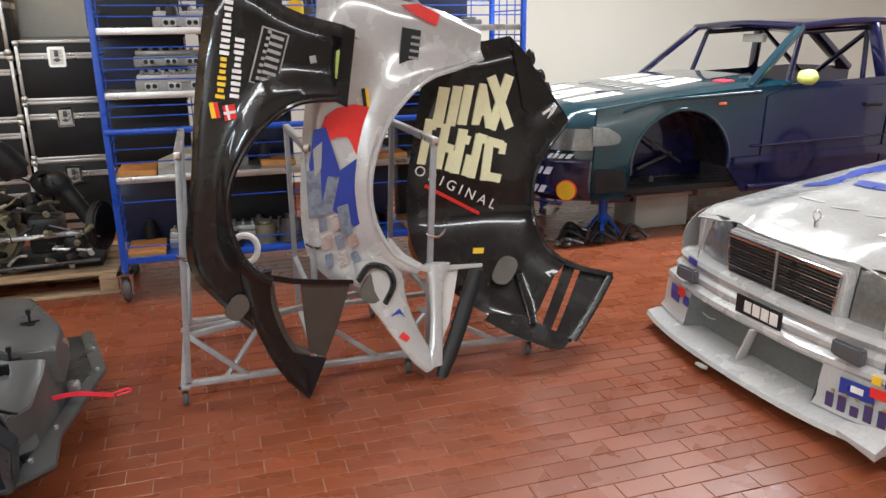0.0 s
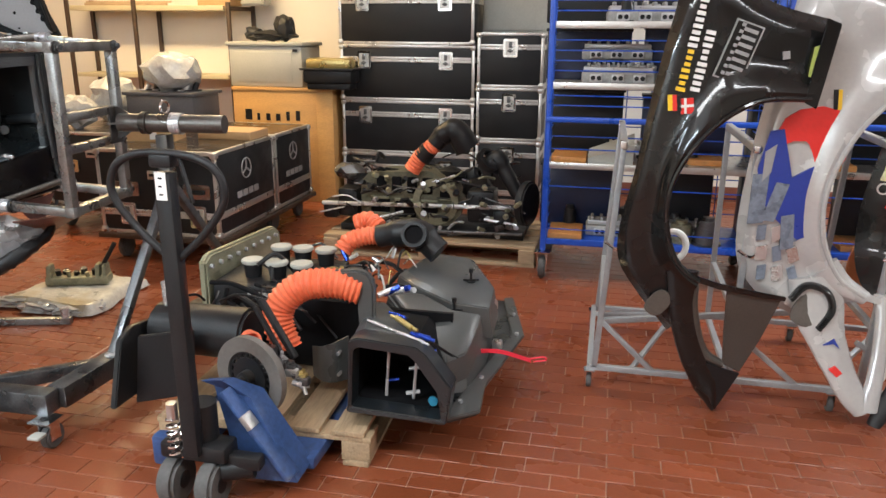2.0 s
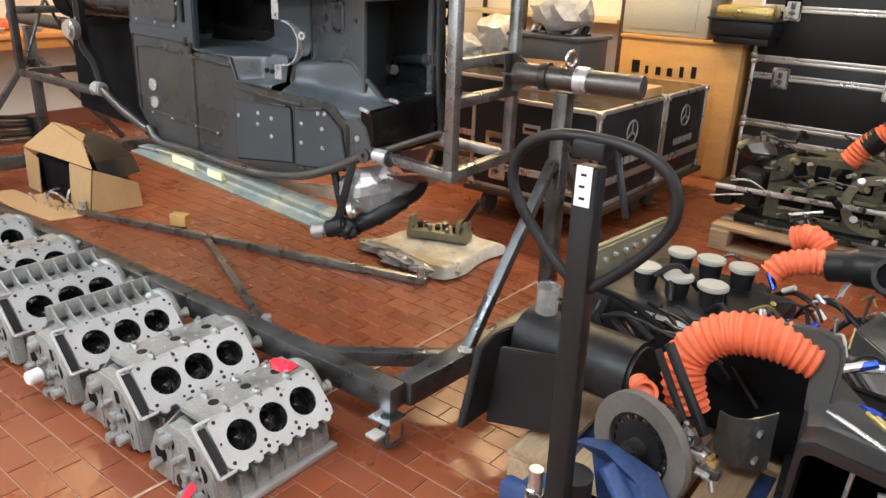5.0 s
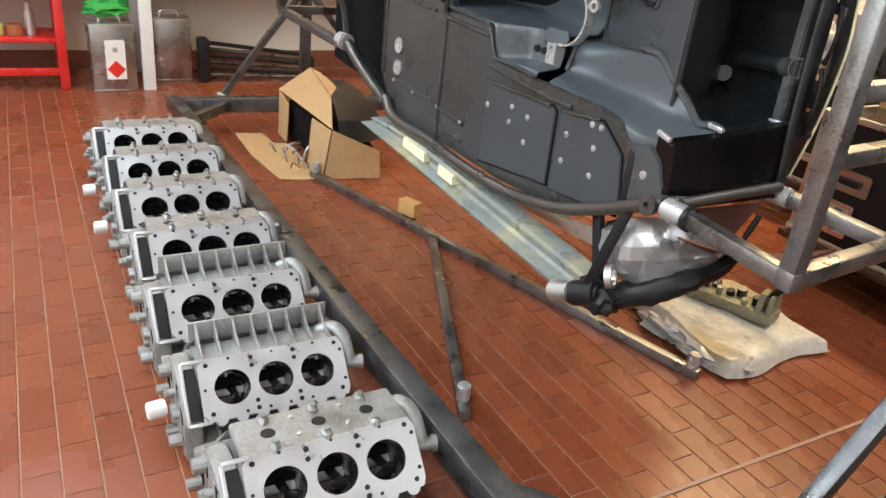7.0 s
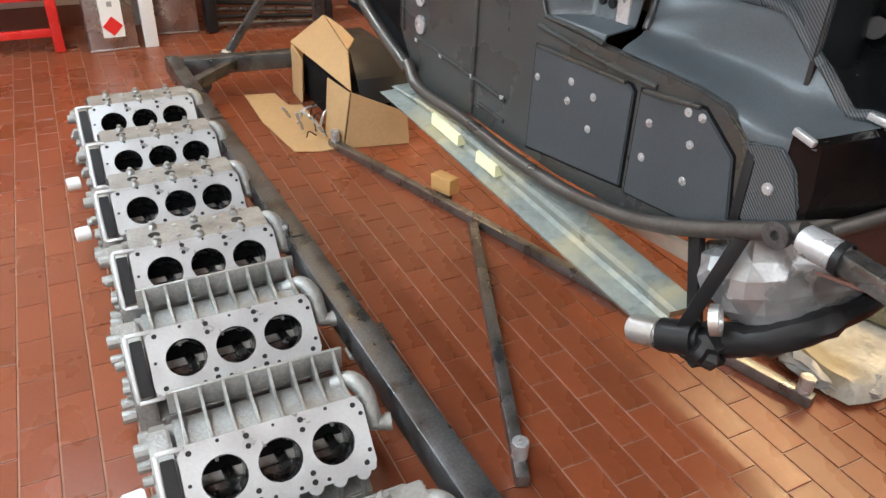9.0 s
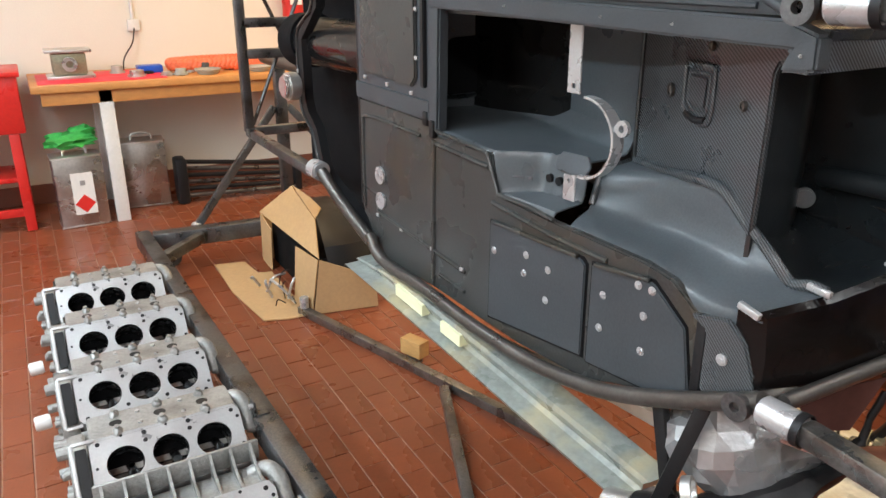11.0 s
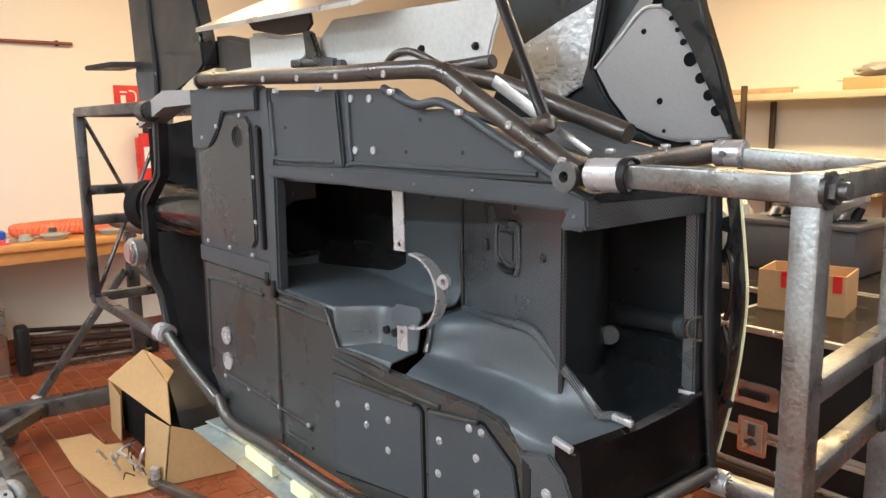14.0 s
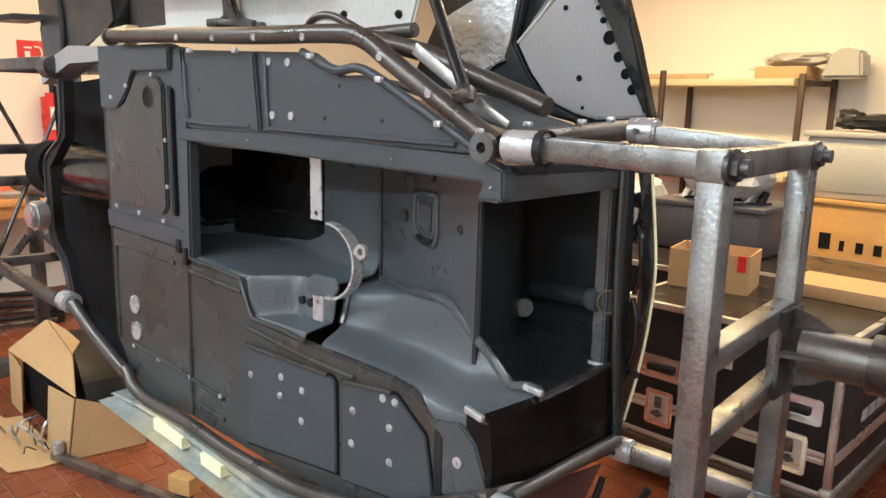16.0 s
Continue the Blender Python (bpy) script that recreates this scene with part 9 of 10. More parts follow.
part("rear_screen_panel", slab([(TN + 0.15, 0.6), (TF - 0.15, 0.6), (TF - 0.2, 1.05), (TN + 0.2, 1.05)], 6.0, 6.03, "yz"), BLACK, tc)
part("inner_mirror", box(0.05, 0.26, 0.07, (4.98, 5.80, 1.50), bevel=0.012), GREYBOX, tc)
part("door_mirror", lump((0.075, 0.08, 0.06), (4.74, TN - 0.11, 1.22), 2, 0.06), LIME, tc, "door mirror wrapped in lime-green foam")
part("floor_pan", box(3.9, TF - TN - 0.06, 0.04, (4.85, (TN + TF) / 2, 0.40)), BLACK, tc)
part("sill_strip", bar((4.36, TN - 0.02, 0.37), (6.6, TN - 0.02, 0.37), 0.03, 0.05, 0.006), CARBLUE, tc)
for x, y in ((3.25, 5.25), (3.25, 6.35), (6.2, 5.25), (6.2, 6.35)):
    st = thing("axle_stand", "blue steel axle stand under the car shell", "stand", pose(x, y, 0), "axle stands")
    part("column", cyl(0.035, (0, 0, 0.02), (0, 0, 0.34), n=16), BLUE, st)
    for k in range(3):
        a = k * 2 * math.pi / 3
        part("leg", bar((0, 0, 0.22), (0.16 * math.cos(a), 0.16 * math.sin(a), 0.012), 0.03, 0.02, 0.003), BLUE, st)
    part("saddle", box(0.12, 0.08, 0.03, (0, 0, 0.363), bevel=0.006), BLUE, st)
solid("storage_box", join(box(0.50, 0.34, 0.26, (3.86, 5.52, 0.13), bevel=0.012), box(0.54, 0.38, 0.03, (3.86, 5.52, 0.275), bevel=0.01)), GREYBOX, "grey plastic storage box under the car shell", "box")
cb = thing("cardboard_box", "open brown cardboard box on the grey storage box", "box", pose(3.84, 5.52, 0.29))
part("carton", box(0.40, 0.28, 0.05, (0, 0, 0.025), bevel=0.004), CARD, cb)
part("flap", moved(box(0.40, 0.16, 0.005, (0, 0, 0)), pose(0.0, -0.19, 0.085, 35, 0, 0)), CARD, cb)
part("flap", moved(box(0.16, 0.26, 0.005, (0, 0, 0)), pose(0.25, 0, 0.075, 0, -28, 0)), CARD, cb)
for k in range(9):
    x, y = 2.75 + 0.07 * k, 5.05 + 0.11 * (k % 4)
    solid("scrap_part", join(pipe([(x, y, 0.03), (x + 0.10, y + 0.04, 0.06 + 0.03 * (k % 3)), (x + 0.22, y - 0.02, 0.03)], 0.016 + 0.004 * (k % 2), n=8), lump((0.05, 0.04, 0.03), (x + 0.1, y + 0.02, 0.03), k, 0.2, 2)), BLACK if k % 3 else STEEL, "dark bent suspension part lying on the tiles", "car part", group="parts under the car shell")

# ---- workbench side ----
bench = thing("workbench", "long workbench with orange beech top and white legs", "workbench")
part("top", box(0.72, 3.0, 0.045, (-7.21, 3.38, 0.885), bevel=0.006), BENCHWOOD, bench, "orange beech bench top")
for y in (2.29, 4.7):
    part("leg", box(0.07, 0.085, 0.862, (-6.92, y, 0.431), bevel=0.006), WHITE, bench, "white painted leg")
    part("leg", box(0.07, 0.085, 0.862, (-7.5, y, 0.431), bevel=0.006), WHITE, bench)
part("apron", box(0.03, 2.9, 0.08, (-6.90, 3.38, 0.822), bevel=0.004), BENCHWOOD, bench)
TOPZ = 0.9075
solid("pink_mat", box(0.55, 0.75, 0.004, (-7.18, 2.30, TOPZ + 0.002), bevel=0.001), REDTAG, "thin pink-red mat lying on the bench", "mat")
mach = thing("small_carburettor", "small pale alloy housing with round flange on the bench", "machine part", pose(-7.20, 2.13, TOPZ + 0.004))
part("body", box(0.17, 0.20, 0.14, (0, 0, 0.09), bevel=0.015), GASKET, mach)
part("top_plate", box(0.20, 0.27, 0.02, (0, 0, 0.17), bevel=0.004), ALU, mach)
part("flange", ring(0.045, 0.022, (0.085, 0, 0.09), (0.105, 0, 0.09)), ALU, mach)
part("foot", box(0.22, 0.28, 0.02, (0, 0, 0.01), bevel=0.004), ALU, mach)
rnd = random.Random(21)
for k in range(15):
    y = 2.42 + 0.09 * k
    x = rnd.uniform(-7.35, -6.98)
    r = rnd.uniform(0.02, 0.045)
    solid("bench_part", join(cyl(r, (x, y, TOPZ + 0.004 if k < 2 else TOPZ), (x, y, TOPZ + rnd.uniform(0.02, 0.07)), n=16, bevel=0.003), ring(r * 1.3, r * 0.8, (x, y, TOPZ + 0.004), (x, y, TOPZ + 0.016))), rnd.choice((STEEL, ALU, BLACK, GREYBOX)), "small turned metal part lying on the bench", "machine part", group="small parts on the bench")
solid("blue_box", box(0.12, 0.16, 0.05, (-7.25, 2.62, TOPZ + 0.025), bevel=0.006), BLUE, "small blue plastic box on the bench", "box")
solid("orange_coil", pipe([(-7.22 + 0.14 * math.cos(a), 3.15 + 0.40 * math.sin(a), TOPZ + 0.034 + 0.0006 * k) for k, a in enumerate([k * math.pi / 8 for k in range(50)])], 0.03, n=10, per=2, ribs=0.003, rib_every=0.03), ORANGE, "coiled ribbed orange hose lying on the bench", "hose")
for y in (2.95, 3.3, 3.6):
    solid("pale_bowl", join(cyl(0.06, (-6.98, y, TOPZ), (-6.98, y, TOPZ + 0.03), 0.085, n=24), ring(0.088, 0.076, (-6.98, y, TOPZ + 0.03), (-6.98, y, TOPZ + 0.036))), GREYBOX, "shallow pale tin lying on the bench", "tin", group="tins on the bench")
# power point and cable
sock = thing("wall_socket", "cream wall socket with a cable conduit above", "socket", pose(-7.6, 2.60, 1.20))
part("plate", box(0.03, 0.08, 0.08, (0.015, 0, 0), bevel=0.006), WHITE, sock)
part("conduit", cyl(0.012, (0.012, 0, 0.04), (0.012, 0, 1.95), n=10), WHITE, sock)
part("cable", pipe([(0.03, 0, -0.02), (0.06, -0.03, -0.12), (0.08, -0.10, -0.22), (0.12, -0.12, -0.335)], 0.005, n=6), BLACK, sock)
pipeline = thing("heating_pipe", "thin copper-coloured pipe running along the wall", "pipe")
part("pipe", cyl(0.012, (-7.575, -1.0, 2.22), (-7.575, 3.3, 2.22), n=10), SKIRT, pipeline)
for y in (0.4, 1.8, 3.2):
    part("clip", box(0.03, 0.02, 0.04, (-7.585, y, 2.22), bevel=0.004), BLACK, pipeline)
ext = thing("fire_extinguisher", "red fire extinguisher hanging on the wall under its sign", "extinguisher", pose(-7.50, 3.74, 1.18))
part("body", cyl(0.08, (0, 0, 0), (0, 0, 0.40), n=28, bevel=0.03), RED, ext)
part("label", box(0.004, 0.09, 0.16, (0.0815, -0.0, 0.22)), DECALWHITE, ext)
part("valve", join(cyl(0.02, (0, 0, 0.40), (0, 0, 0.46), n=12), box(0.03, 0.12, 0.02, (0, 0, 0.47), bevel=0.004)), BLACK, ext)
part("hose", pipe([(0, 0.05, 0.46), (0.05, 0.12, 0.40), (0.05, 0.12, 0.15), (0.04, 0.09, 0.06)], 0.012, n=8), BLACK, ext)
part("bracket", box(0.10, 0.05, 0.03, (-0.05, 0, 0.36)), STEEL, ext)
sign = thing("extinguisher_sign", "small red square sign with white extinguisher symbol", "sign", pose(-7.596, 3.66, 1.84))
part("plate", box(0.006, 0.20, 0.20, (0, 0, 0), bevel=0.001), RED, sign)
part("symbol", join(box(0.003, 0.035, 0.09, (0.004, -0.035, -0.02)), box(0.003, 0.05, 0.012, (0.004, -0.03, 0.05)), pipe([(0.004, 0.01, 0.06), (0.004, 0.05, 0.05), (0.004, 0.06, 0.0), (0.004, 0.04, -0.05)], 0.006, n=6)), DECALWHITE, sign)
# under the bench
def tin_can(m, marked, label):
    ob = thing("solvent_can", label, "canister", m, "metal canisters")
    part("body", box(0.19, 0.29, 0.46, (0, 0, 0.23), bevel=0.014), TIN, ob)
    for z in (0.008, 0.455):
        part("rim", box(0.196, 0.296, 0.012, (0, 0, z), bevel=0.004), ALU, ob)
    part("grip", pipe([(0, -0.07, 0.46), (0, -0.05, 0.50), (0, 0.05, 0.50), (0, 0.07, 0.46)], 0.008, n=8), ALU, ob)
    if marked:
        part("paper", box(0.003, 0.13, 0.27, (0.0965, 0.01, 0.22)), DECALWHITE, ob, "white label with red diamond")
        part("diamond", moved(box(0.003, 0.085, 0.085), pose(0.099, 0.01, 0.155, 45, 0, 0)), DECALRED, ob)
        part("symbol", box(0.003, 0.03, 0.03, (0.099, 0.01, 0.29)), DECALGREY, ob)
    return ob


tin_can(pose(-6.98, 2.06, 0, 0, 0, 3), True, "bare tin solvent can with hazard label by the bench leg")
tin_can(pose(-7.25, 2.50, 0, 0, 0, -4), False, "bare tin solvent can standing under the bench")
solid("green_cloth", join(lump((0.09, 0.15, 0.05), (-7.0, 2.05, 0.545), 6, 0.35), lump((0.06, 0.08, 0.05), (-7.02, 2.12, 0.58), 9, 0.35)), GREEN, "crumpled bright green cloth on the solvent can", "cloth")
fr = thing("folded_rack", "folded black tubular rack lying under the bench", "rack", pose(-7.22, 3.02, 0))
for k in range(6):
    part("tube", cyl(0.016, (0.12 - 0.02 * k, -0.30, 0.06 + 0.045 * k), (0.15 - 0.03 * k, 0.55, 0.03 + 0.03 * k), n=10), BLACK if k % 2 else STEEL, fr)
for y in (-0.30,):
    part("end_block", box(0.14, 0.08, 0.33, (0.08, y, 0.165), bevel=0.02), BLACK, fr)
part("end_block", box(0.14, 0.06, 0.2, (0.1, 0.53, 0.1), bevel=0.02), BLACK, fr)
redst = thing("red_tool_stand", "red painted steel parts washer stand with a deep tray", "stand", pose(-7.18, 1.42, 0))
part("tray", box(0.46, 0.80, 0.36, (0, 0, 0.80), bevel=0.012), RED, redst)
part("lip", box(0.50, 0.84, 0.03, (0, 0, 0.975), bevel=0.008), RED, redst)
for x in (-0.18, 0.19):
    for y in (-0.35, 0.33):
        part("leg", box(0.06, 0.06, 0.63, (x, y, 0.315), bevel=0.006), RED, redst)
part("shelf", box(0.40, 0.70, 0.03, (0, 0, 0.33), bevel=0.004), RED, redst)
part("rail", box(0.03, 0.62, 0.05, (0.19, 0, 0.12), bevel=0.004), RED, redst)
solid("spray_can", join(cyl(0.032, (-7.10, 1.58, 0.345), (-7.10, 1.58, 0.51), n=20, bevel=0.006), cyl(0.022, (-7.10, 1.58, 0.51), (-7.10, 1.58, 0.56), n=16, bevel=0.006)), ALU, "pale spray can standing on the red shelf", "spray can")
for k in range(4):
    solid("jar", cyl(0.05, (-7.15 + 0.02 * k, 1.14 + 0.115 * k, 0.345), (-7.15 + 0.02 * k, 1.14 + 0.115 * k, 0.42), n=18, bevel=0.006), (BRASS, GREYBOX, LIME, COPPER)[k], "small jar standing on the red shelf", "jar", group="jars on the red shelf")

# ---- things on the floor under the shell ----
cbx = thing("torn_carton", "torn brown cardboard box holding a bent black panel", "box")


def leaf(a, b, c, d, n=4):
    """A thin sheet of board between four corners, slightly bowed."""
    a, b, c, d = Vector(a), Vector(b), Vector(c), Vector(d)
    return sheet(lambda s, t: a.lerp(b, s).lerp(d.lerp(c, s), t) + Vector((0, 0, 0.004 * math.sin(math.pi * s) * math.sin(math.pi * t))), n, n, 0.006)


part("floor_flap", slab([(-5.78, 2.62), (-5.74, 2.78), (-5.54, 2.80), (-5.52, 2.87), (-4.90, 2.87), (-4.90, 2.77), (-4.94, 2.655), (-5.35, 2.61)], 0.002, 0.009, "xy", 0.001), CARD, cbx)
part("left_strip", leaf((-5.74, 2.89, 0.004), (-5.55, 2.885, 0.004), (-5.545, 2.895, 0.24), (-5.735, 2.895, 0.28)), CARD, cbx)
part("front_side", leaf((-5.075, 2.855, 0.004), (-4.90, 2.884, 0.004), (-4.886, 2.922, 0.278), (-5.062, 2.875, 0.30)), CARD, cbx)
part("right_side", leaf((-4.897, 2.888, 0.004), (-4.843, 3.20, 0.004), (-4.85, 3.19, 0.16), (-4.886, 2.926, 0.28)), CARD, cbx)
part("back_side", leaf((-4.85, 3.20, 0.004), (-5.72, 3.20, 0.004), (-5.72, 3.19, 0.30), (-4.85, 3.19, 0.15)), CARD, cbx)
part("end_side", leaf((-5.74, 2.89, 0.004), (-5.73, 3.20, 0.004), (-5.73, 3.19, 0.30), (-5.737, 2.895, 0.28)), CARD, cbx)
part("roof_flap", leaf((-5.737, 2.89, 0.286), (-4.886, 2.926, 0.284), (-5.12, 3.0, 0.40), (-5.59, 3.04, 0.452)), CARD, cbx)
part("roof_flap", leaf((-5.59, 3.045, 0.452), (-5.12, 3.0, 0.40), (-5.20, 3.06, 0.425), (-5.35, 3.055, 0.452)), CARD, cbx)
# black block put in for the shade inside the carton
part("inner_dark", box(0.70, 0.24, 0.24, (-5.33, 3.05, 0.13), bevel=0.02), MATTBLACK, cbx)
part("black_panel", loft([[(-5.46, 3.02, 0.405), (-5.118, 3.005, 0.408), (-4.972, 2.985, 0.305), (-4.93, 2.99, 0.20)], [(-5.47, 3.10, 0.41), (-5.15, 3.11, 0.412), (-4.95, 3.10, 0.31), (-4.895, 3.12, 0.20)], [(-5.48, 3.20, 0.405), (-5.21, 3.21, 0.405), (-5.0, 3.26, 0.295), (-4.945, 3.265, 0.20)]], closed=False), BLACK, cbx, "bent black panel")
rnd = random.Random(2)
for k in range(9):
    a = Vector((rnd.uniform(-5.32, -5.0), rnd.uniform(2.74, 2.84), 0.03))
    b = a + Vector((rnd.uniform(-0.12, 0.12), rnd.uniform(-0.1, 0.1), rnd.uniform(0.0, 0.12)))
    b.z = max(0.015, b.z)
    part("loose_wire" if k % 2 else "loose_rod", pipe([a, a.lerp(b, 0.5) + Vector((0.03, -0.02, 0.04)), b], 0.003 if k % 2 else 0.007, n=6), BLACK if k % 2 else SHINY, cbx)
pad_thing = thing("foam_pad", "yellowed white foam pad wrapped in film on the floor", "pad")
def pad_form(s, t):
    """A soft slab with rolled edges and dents."""
    x = -3.28 + 0.64 * s + 0.10 * t * (1 - s) + 0.02 * math.sin(7 * t)
    y = 3.60 + 0.56 * t + 0.025 * math.sin(6 * s)
    e = min(s, 1 - s, t, 1 - t)
    return (x, y, 0.01 + 0.062 * min(1.0, e / 0.06) ** 0.5 + 0.008 * noise.noise(Vector((x * 9, y * 9, 0))))


pad = part("pad", sheet(pad_form, 40, 36), PADFOAM, pad_thing)
for k, (x, y, r) in enumerate(((-3.20, 3.66, 0.12), (-2.98, 3.60, 0.10), (-2.80, 3.61, 0.12), (-2.68, 3.70, 0.05))):
    part("film_fold", lump((r, 0.05, 0.03), (x, y, 0.032), k + 3, 0.35), FILM, pad_thing)
cast = thing("bracket_casting", "dull olive cast bracket lying on the foam pad", "machine part", pose(-2.96, 3.93, 0.076, 0, 0, 20))
part("base", box(0.36, 0.12, 0.05, (0, 0, 0.025), bevel=0.01), GASKET, cast)
for x in (-0.16, 0.12, 0.16):
    part("ear", slab([(-0.06, 0.04), (0.06, 0.04), (0.035, 0.12), (-0.035, 0.12)], x - 0.012, x + 0.012, "yz", 0.004), GASKET, cast)
part("lever", bar((0.14, 0, 0.10), (0.22, 0.03, 0.24), 0.025, 0.025, 0.004), BLACK, cast)
for k in range(9):
    part("boss", cyl(0.012 + 0.004 * (k % 3), (-0.15 + 0.035 * k, -0.03 + 0.03 * (k % 3), 0.045), (-0.15 + 0.035 * k, -0.04 + 0.03 * (k % 3), 0.075 + 0.012 * (k % 2)), n=10), (GASKET, BLACK, STEEL)[k % 3], cast)

solid("floor_groove", box(0.012, 6.0, 0.004, (-2.295, 2.0, 0.002)), GROUT, "pale movement joint across the tiled floor", "joint", kind="structure")

# ---- behind the shell: shelf, boards and boxes ----
sh = thing("wall_shelf", "cream painted shelf on brown steel posts by the wall", "shelf")
part("board", box(1.75, 0.36, 0.05, (-4.56, 7.50, 1.775), bevel=0.004), CREAMSHELF, sh, "cream painted shelf board")
part("board", box(1.75, 0.36, 0.04, (-4.56, 7.50, 1.10), bevel=0.004), CREAMSHELF, sh)
for x, y, top in ((-5.45, 7.30, 1.86), (-5.42, 7.66, 1.86), (-4.67, 7.30, 1.865), (-4.62, 7.66, 1.75), (-3.62, 7.30, 1.83), (-3.53, 7.66, 1.85)):
    part("post", box(0.04, 0.03, top, (x, y, top / 2), bevel=0.003), SHELFPOST, sh)
part("end_bar", bar((-3.62, 7.32, 1.77), (-3.53, 7.64, 1.77), 0.03, 0.04, 0.003), SHELFPOST, sh)
solid("paper_roll", join(lump((0.24, 0.12, 0.05), (-3.72, 7.48, 1.935), 3, 0.22), bar((-4.05, 7.45, 1.87), (-3.7, 7.45, 1.85), 0.05, 0.01, 0.002), slab([(-3.55, 1.80), (-3.28, 1.80), (-3.30, 1.98), (-3.42, 2.01), (-3.5, 1.96)], 7.40, 7.60, "xz", 0.02)), GREYBOX, "crumpled paper roll lying on the shelf", "paper")
solid("flat_carton", box(0.36, 0.25, 0.085, (-3.80, 7.48, 1.8425), bevel=0.004), CARD, "flat brown carton on the shelf", "box")
solid("thin_lath", join(bar((-5.3, 7.40, 1.815), (-4.36, 7.42, 1.815), 0.03, 0.03, 0.002), bar((-5.3, 7.42, 1.838), (-4.33, 7.45, 1.838), 0.02, 0.016, 0.002)), WOOD, "thin wooden lath lying on the shelf", "lath")
gb = thing("grey_storage_bin", "large pale grey storage bin with lid on a plywood crate", "storage bin", pose(-2.98, 6.95, 1.06))
part("bin", box(0.72, 0.46, 0.37, (0, 0, 0.185), bevel=0.02), GREYBOX, gb)
part("lid", box(0.76, 0.50, 0.035, (0, 0, 0.385), bevel=0.01), GREYBOX, gb)
part("handle", box(0.05, 0.01, 0.025, (0.30, -0.24, 0.33), bevel=0.004), BLACK, gb)
part("panel_line", box(0.56, 0.008, 0.27, (-0.02, -0.232, 0.18), bevel=0.004), GREYBOX, gb)
solid("rubber_boot", join(lump((0.24, 0.12, 0.05), (-3.0, 6.92, 1.52), 2, 0.2), lump((0.09, 0.09, 0.12), (-2.86, 6.92, 1.585), 5, 0.15), lump((0.08, 0.07, 0.06), (-3.16, 6.9, 1.535), 8, 0.2)), BLACK, "black folded rubber boot lying on the grey bin", "boot")
ply = thing("plywood_crate", "tall plywood crate with dark stencilled bars", "crate", pose(-2.82, 6.94, 0))
part("panel", box(0.98, 0.50, 1.03, (0, 0, 0.515), bevel=0.004), PLY, ply)
part("top_frame", box(1.0, 0.52, 0.03, (0, 0, 1.045), bevel=0.004), PLY, ply)
part("corner_post", box(0.16, 0.02, 1.0, (0.42, -0.258, 0.52), bevel=0.003), PLY, ply)
for k, (w, h, dz) in enumerate(((0.12, 0.13, 0.02), (0.05, 0.085, 0), (0.075, 0.085, 0), (0.08, 0.085, 0), (0.06, 0.11, 0.012), (0.075, 0.12, 0.018))):
    part("stencil_bar", box(w * 0.55, 0.003, h * 0.75, (-0.34 + 0.098 * k, -0.2515, 0.79 + dz)), BLACK, ply)
tray = thing("black_toolbox", "black plastic tray with gold-brown lid on the plywood crate", "box", pose(-2.33, 6.72, 1.06))
part("tray", box(0.46, 0.30, 0.13, (0, 0, 0.115), bevel=0.03), BLACK, tray)
part("lid", box(0.42, 0.26, 0.10, (0, 0, 0.22), bevel=0.03), BRASS, tray)
part("foot", box(0.40, 0.24, 0.05, (0, 0, 0.025), bevel=0.006), BLACK, tray)
part("rim", box(0.50, 0.34, 0.02, (0, 0, 0.175), bevel=0.006), BLACK, tray)
TR = 0.79
cart = thing("small_carton", "small brown carton with red tape on the trunk", "box", pose(-3.1, 5.1, TR, 0, 0, 12))
part("carton", join(box(0.34, 0.008, 0.17, (0, -0.12, 0.085)), box(0.34, 0.008, 0.17, (0, 0.12, 0.085)), box(0.008, 0.24, 0.17, (-0.168, 0, 0.085)), box(0.008, 0.24, 0.17, (0.168, 0, 0.085)), box(0.34, 0.24, 0.008, (0, 0, 0.004))), CARD, cart)
for x in (-0.06, 0.14):
    part("red_tape", box(0.035, 0.003, 0.07, (x, -0.126, 0.135)), DECALRED, cart)
part("shipping_label", box(0.05, 0.003, 0.05, (0.02, -0.126, 0.04)), DECALWHITE, cart)
bn = thing("dark_grey_bin", "dark grey plastic bin with parts on top, on the trunk", "storage bin", pose(-3.50, 6.0, TR))
part("bin", box(0.62, 0.44, 0.26, (0, 0, 0.13), bevel=0.02), DARKGREYBOX, bn)
part("rim", box(0.66, 0.48, 0.03, (0, 0, 0.265), bevel=0.008), DARKGREYBOX, bn)
for k in range(8):
    solid("small_part", join(cyl(0.025, (-3.70 + 0.06 * k, 5.92 + 0.05 * (k % 3), TR + 0.28), (-3.68 + 0.06 * k, 5.94 + 0.05 * (k % 3), TR + 0.33 + 0.02 * (k % 2)), n=12), bar((-3.75 + 0.06 * k, 5.9, TR + 0.287), (-3.65 + 0.06 * k, 6.0, TR + 0.287), 0.012, 0.012, 0.002)), BLACK if k % 2 else ALU, "small metal part lying on the dark bin", "machine part", group="parts on the dark bin")
solid("wrapped_part", lump((0.24, 0.20, 0.16), (-3.45, 5.95, TR + 0.435), 14, 0.14), FILM, "part wrapped in crumpled clear film", "wrapped part", group="film-wrapped parts")
solid("wrapped_part", lump((0.20, 0.18, 0.19), (-4.03, 5.95, TR + 0.195), 19, 0.16), FILM, "part wrapped in crumpled clear film", "wrapped part", group="film-wrapped parts")
solid("wrapped_part", lump((0.16, 0.15, 0.13), (-4.08, 5.52, TR + 0.135), 23, 0.16), FILM, "part wrapped in crumpled clear film", "wrapped part", group="film-wrapped parts")
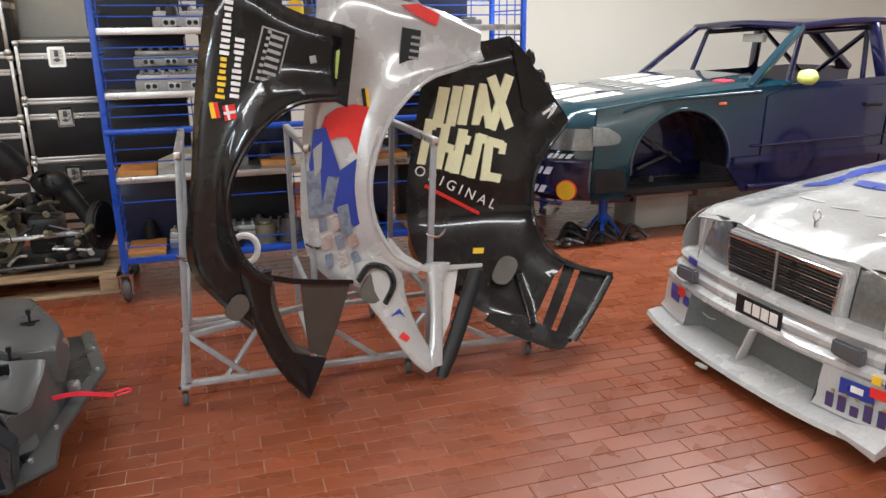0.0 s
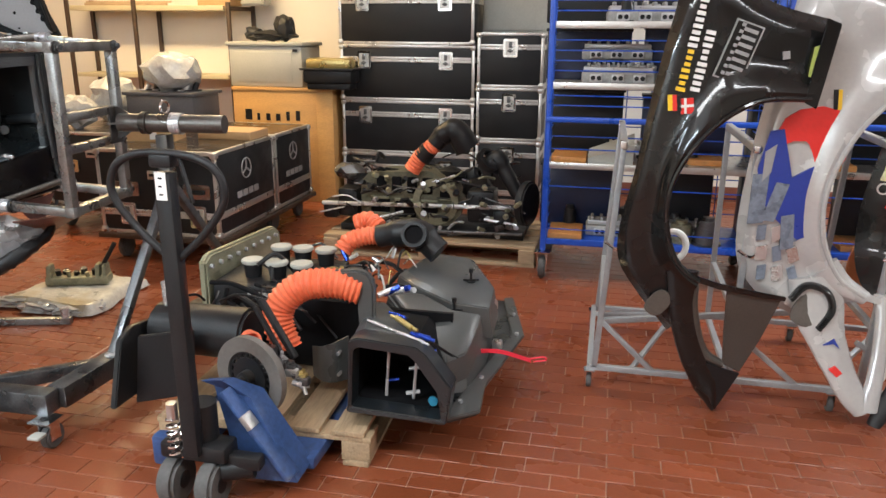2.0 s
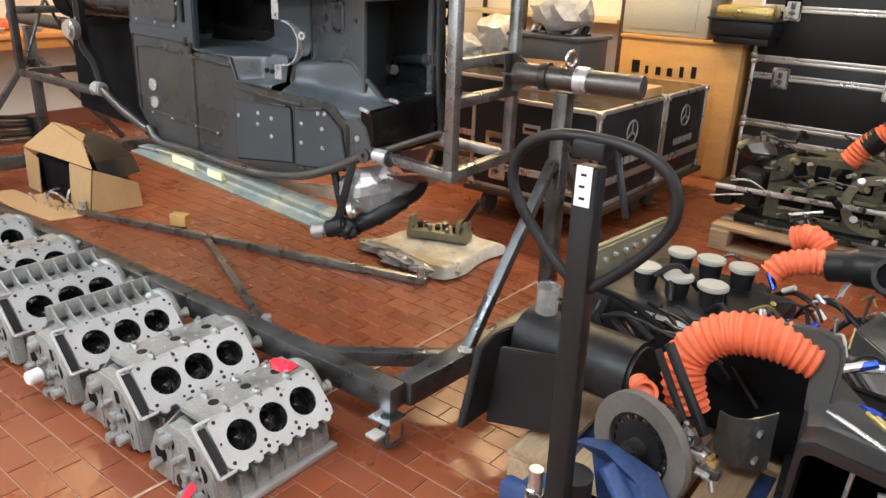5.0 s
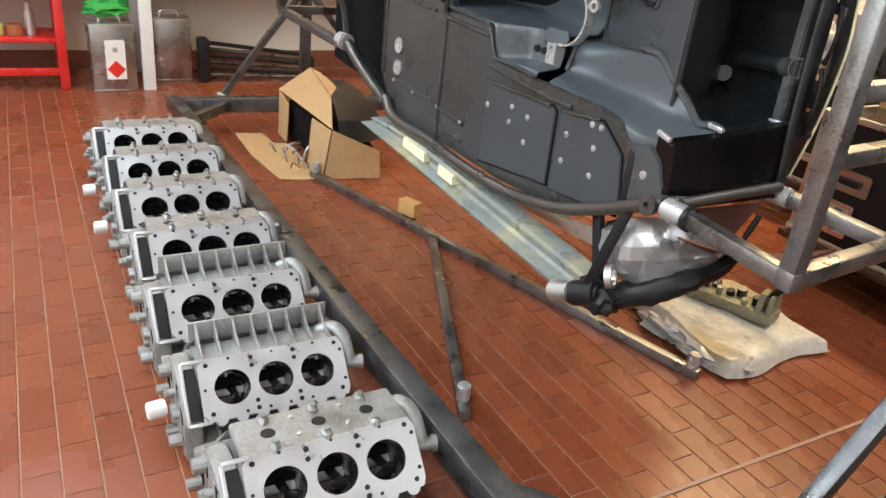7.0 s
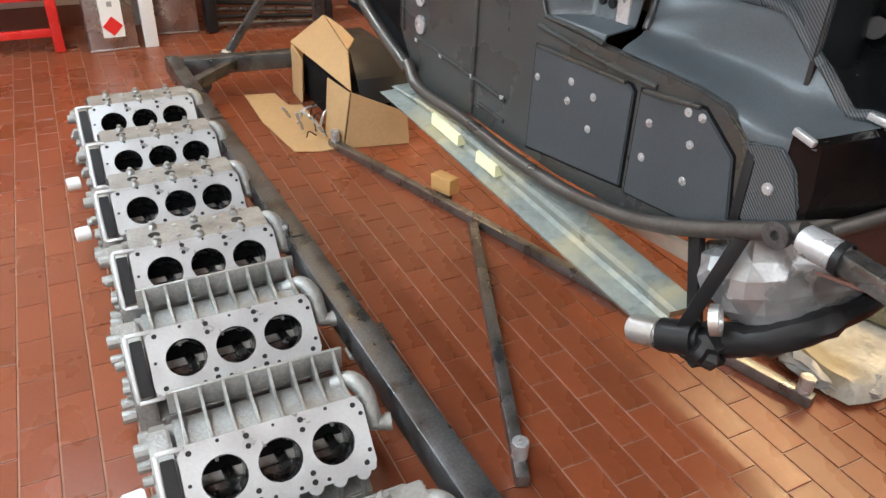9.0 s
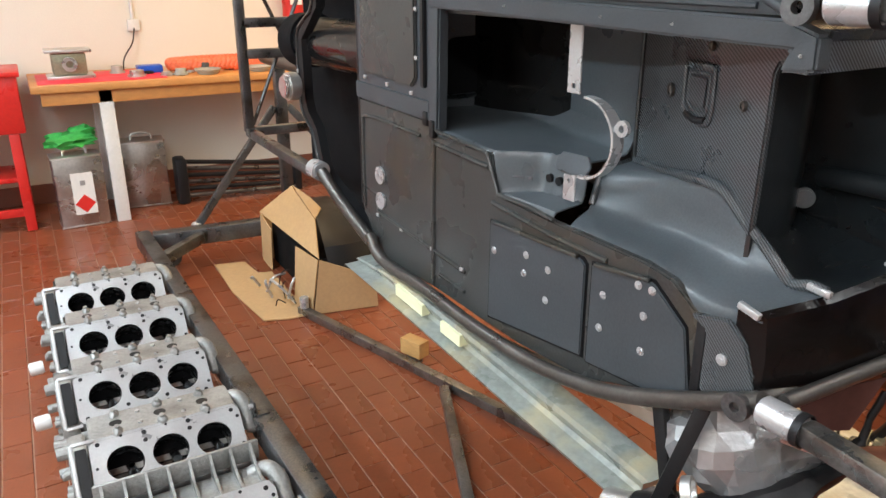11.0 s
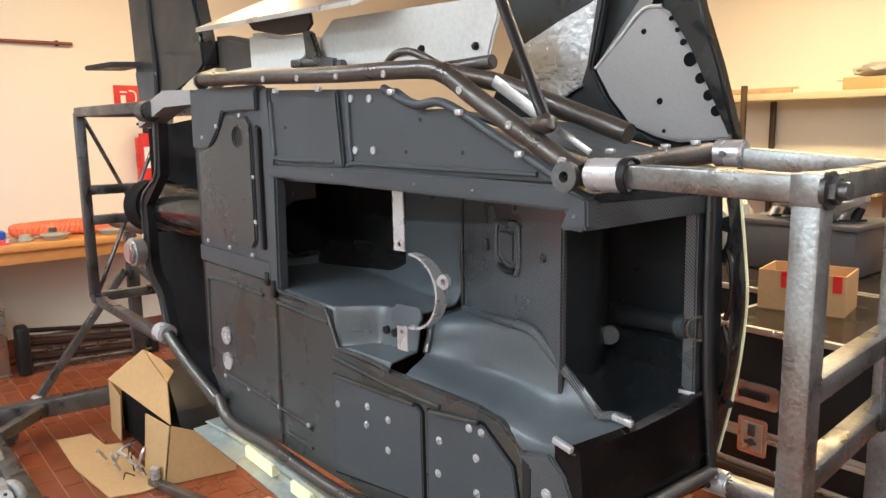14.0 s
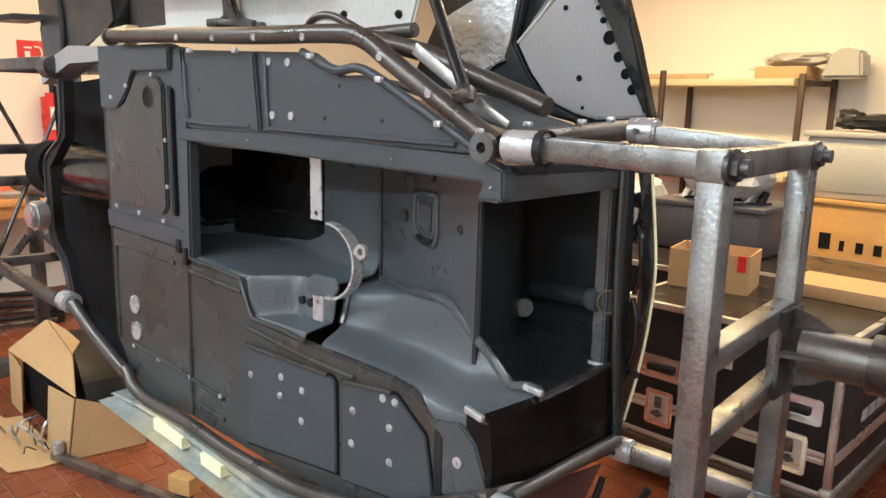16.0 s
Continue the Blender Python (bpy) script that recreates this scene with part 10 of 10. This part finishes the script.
bx = solid("flat_board_box", box(0.42, 0.30, 0.06, (-2.62, 5.35, TR + 0.03), bevel=0.004), CARD, "flat brown carton lying on the trunk", "box")
# ceiling lights: housings added above the lamps, all out of view
for x, y, z, length, wide, watts, colour, turn in LAMPS:
    cl = thing("ceiling_light", "long white strip light added under the ceiling, out of view", "ceiling light", pose(x, y, 3.2, 0, 0, turn), "ceiling lights")
    part("housing", box(length + 0.1, wide + 0.06, 0.06, (0, 0, -0.03), bevel=0.006), WHITE, cl)

# ---- floor tiles ----
TL, TW, TX, TY = 0.2002, 0.0950, -2.5945, 2.904


def tile_mesh():
    bm = box(TL - 0.0045, TW - 0.0045, 0.010)
    bmesh.ops.bevel(bm, geom=[e for e in bm.edges if all(v.co.z > 0 for v in e.verts)], offset=0.0012, segments=1, affect="EDGES")
    me = bpy.data.meshes.new("tile")
    bm.to_mesh(me)
    bm.free()
    me.materials.append(TILE)
    return me


near_mesh = tile_mesh()
base_v = np.array([v.co[:] for v in near_mesh.vertices])
base_f = [tuple(p.vertices) for p in near_mesh.polygons]
far_v, far_f, count = [], [], 0
for row in range(math.floor((Y0 - TY) / TW), math.ceil((Y1 - TY) / TW)):
    y = TY + (row + 0.5) * TW
    for col in range(math.floor((X0 - TX) / TL), math.ceil((X1 - TX) / TL)):
        x = TX + (col + 0.5 + (0.5 if row % 2 else 0.0)) * TL
        if not (X0 < x - TL / 2 and x + TL / 2 < X1 and Y0 < y - TW / 2 and y + TW / 2 < Y1):
            continue
        if -4.15 < x < -2.1 and 2.45 < y < 3.9 or 0.1 < x < 1.6 and 2.45 < y < 2.95:
            tl = new("tile", near_mesh)
            tl.parent = floor
            tl.location = (x, y, -0.005 + random.uniform(-0.0006, 0.0006))
            count += 1
        else:
            far_f += [tuple(i + len(far_v) * 1 for i in f) for f in base_f]
            far_v += (base_v + np.array((x, y, -0.005 + random.uniform(-0.0006, 0.0006)))).tolist()
me = bpy.data.meshes.new("tile_field")
me.from_pydata(far_v, [], far_f)
me.materials.append(TILE)
field = new("tile_field", me)
field.parent = floor
tagged(field, "red-brown clay floor tiles in running bond", kind="stuff")
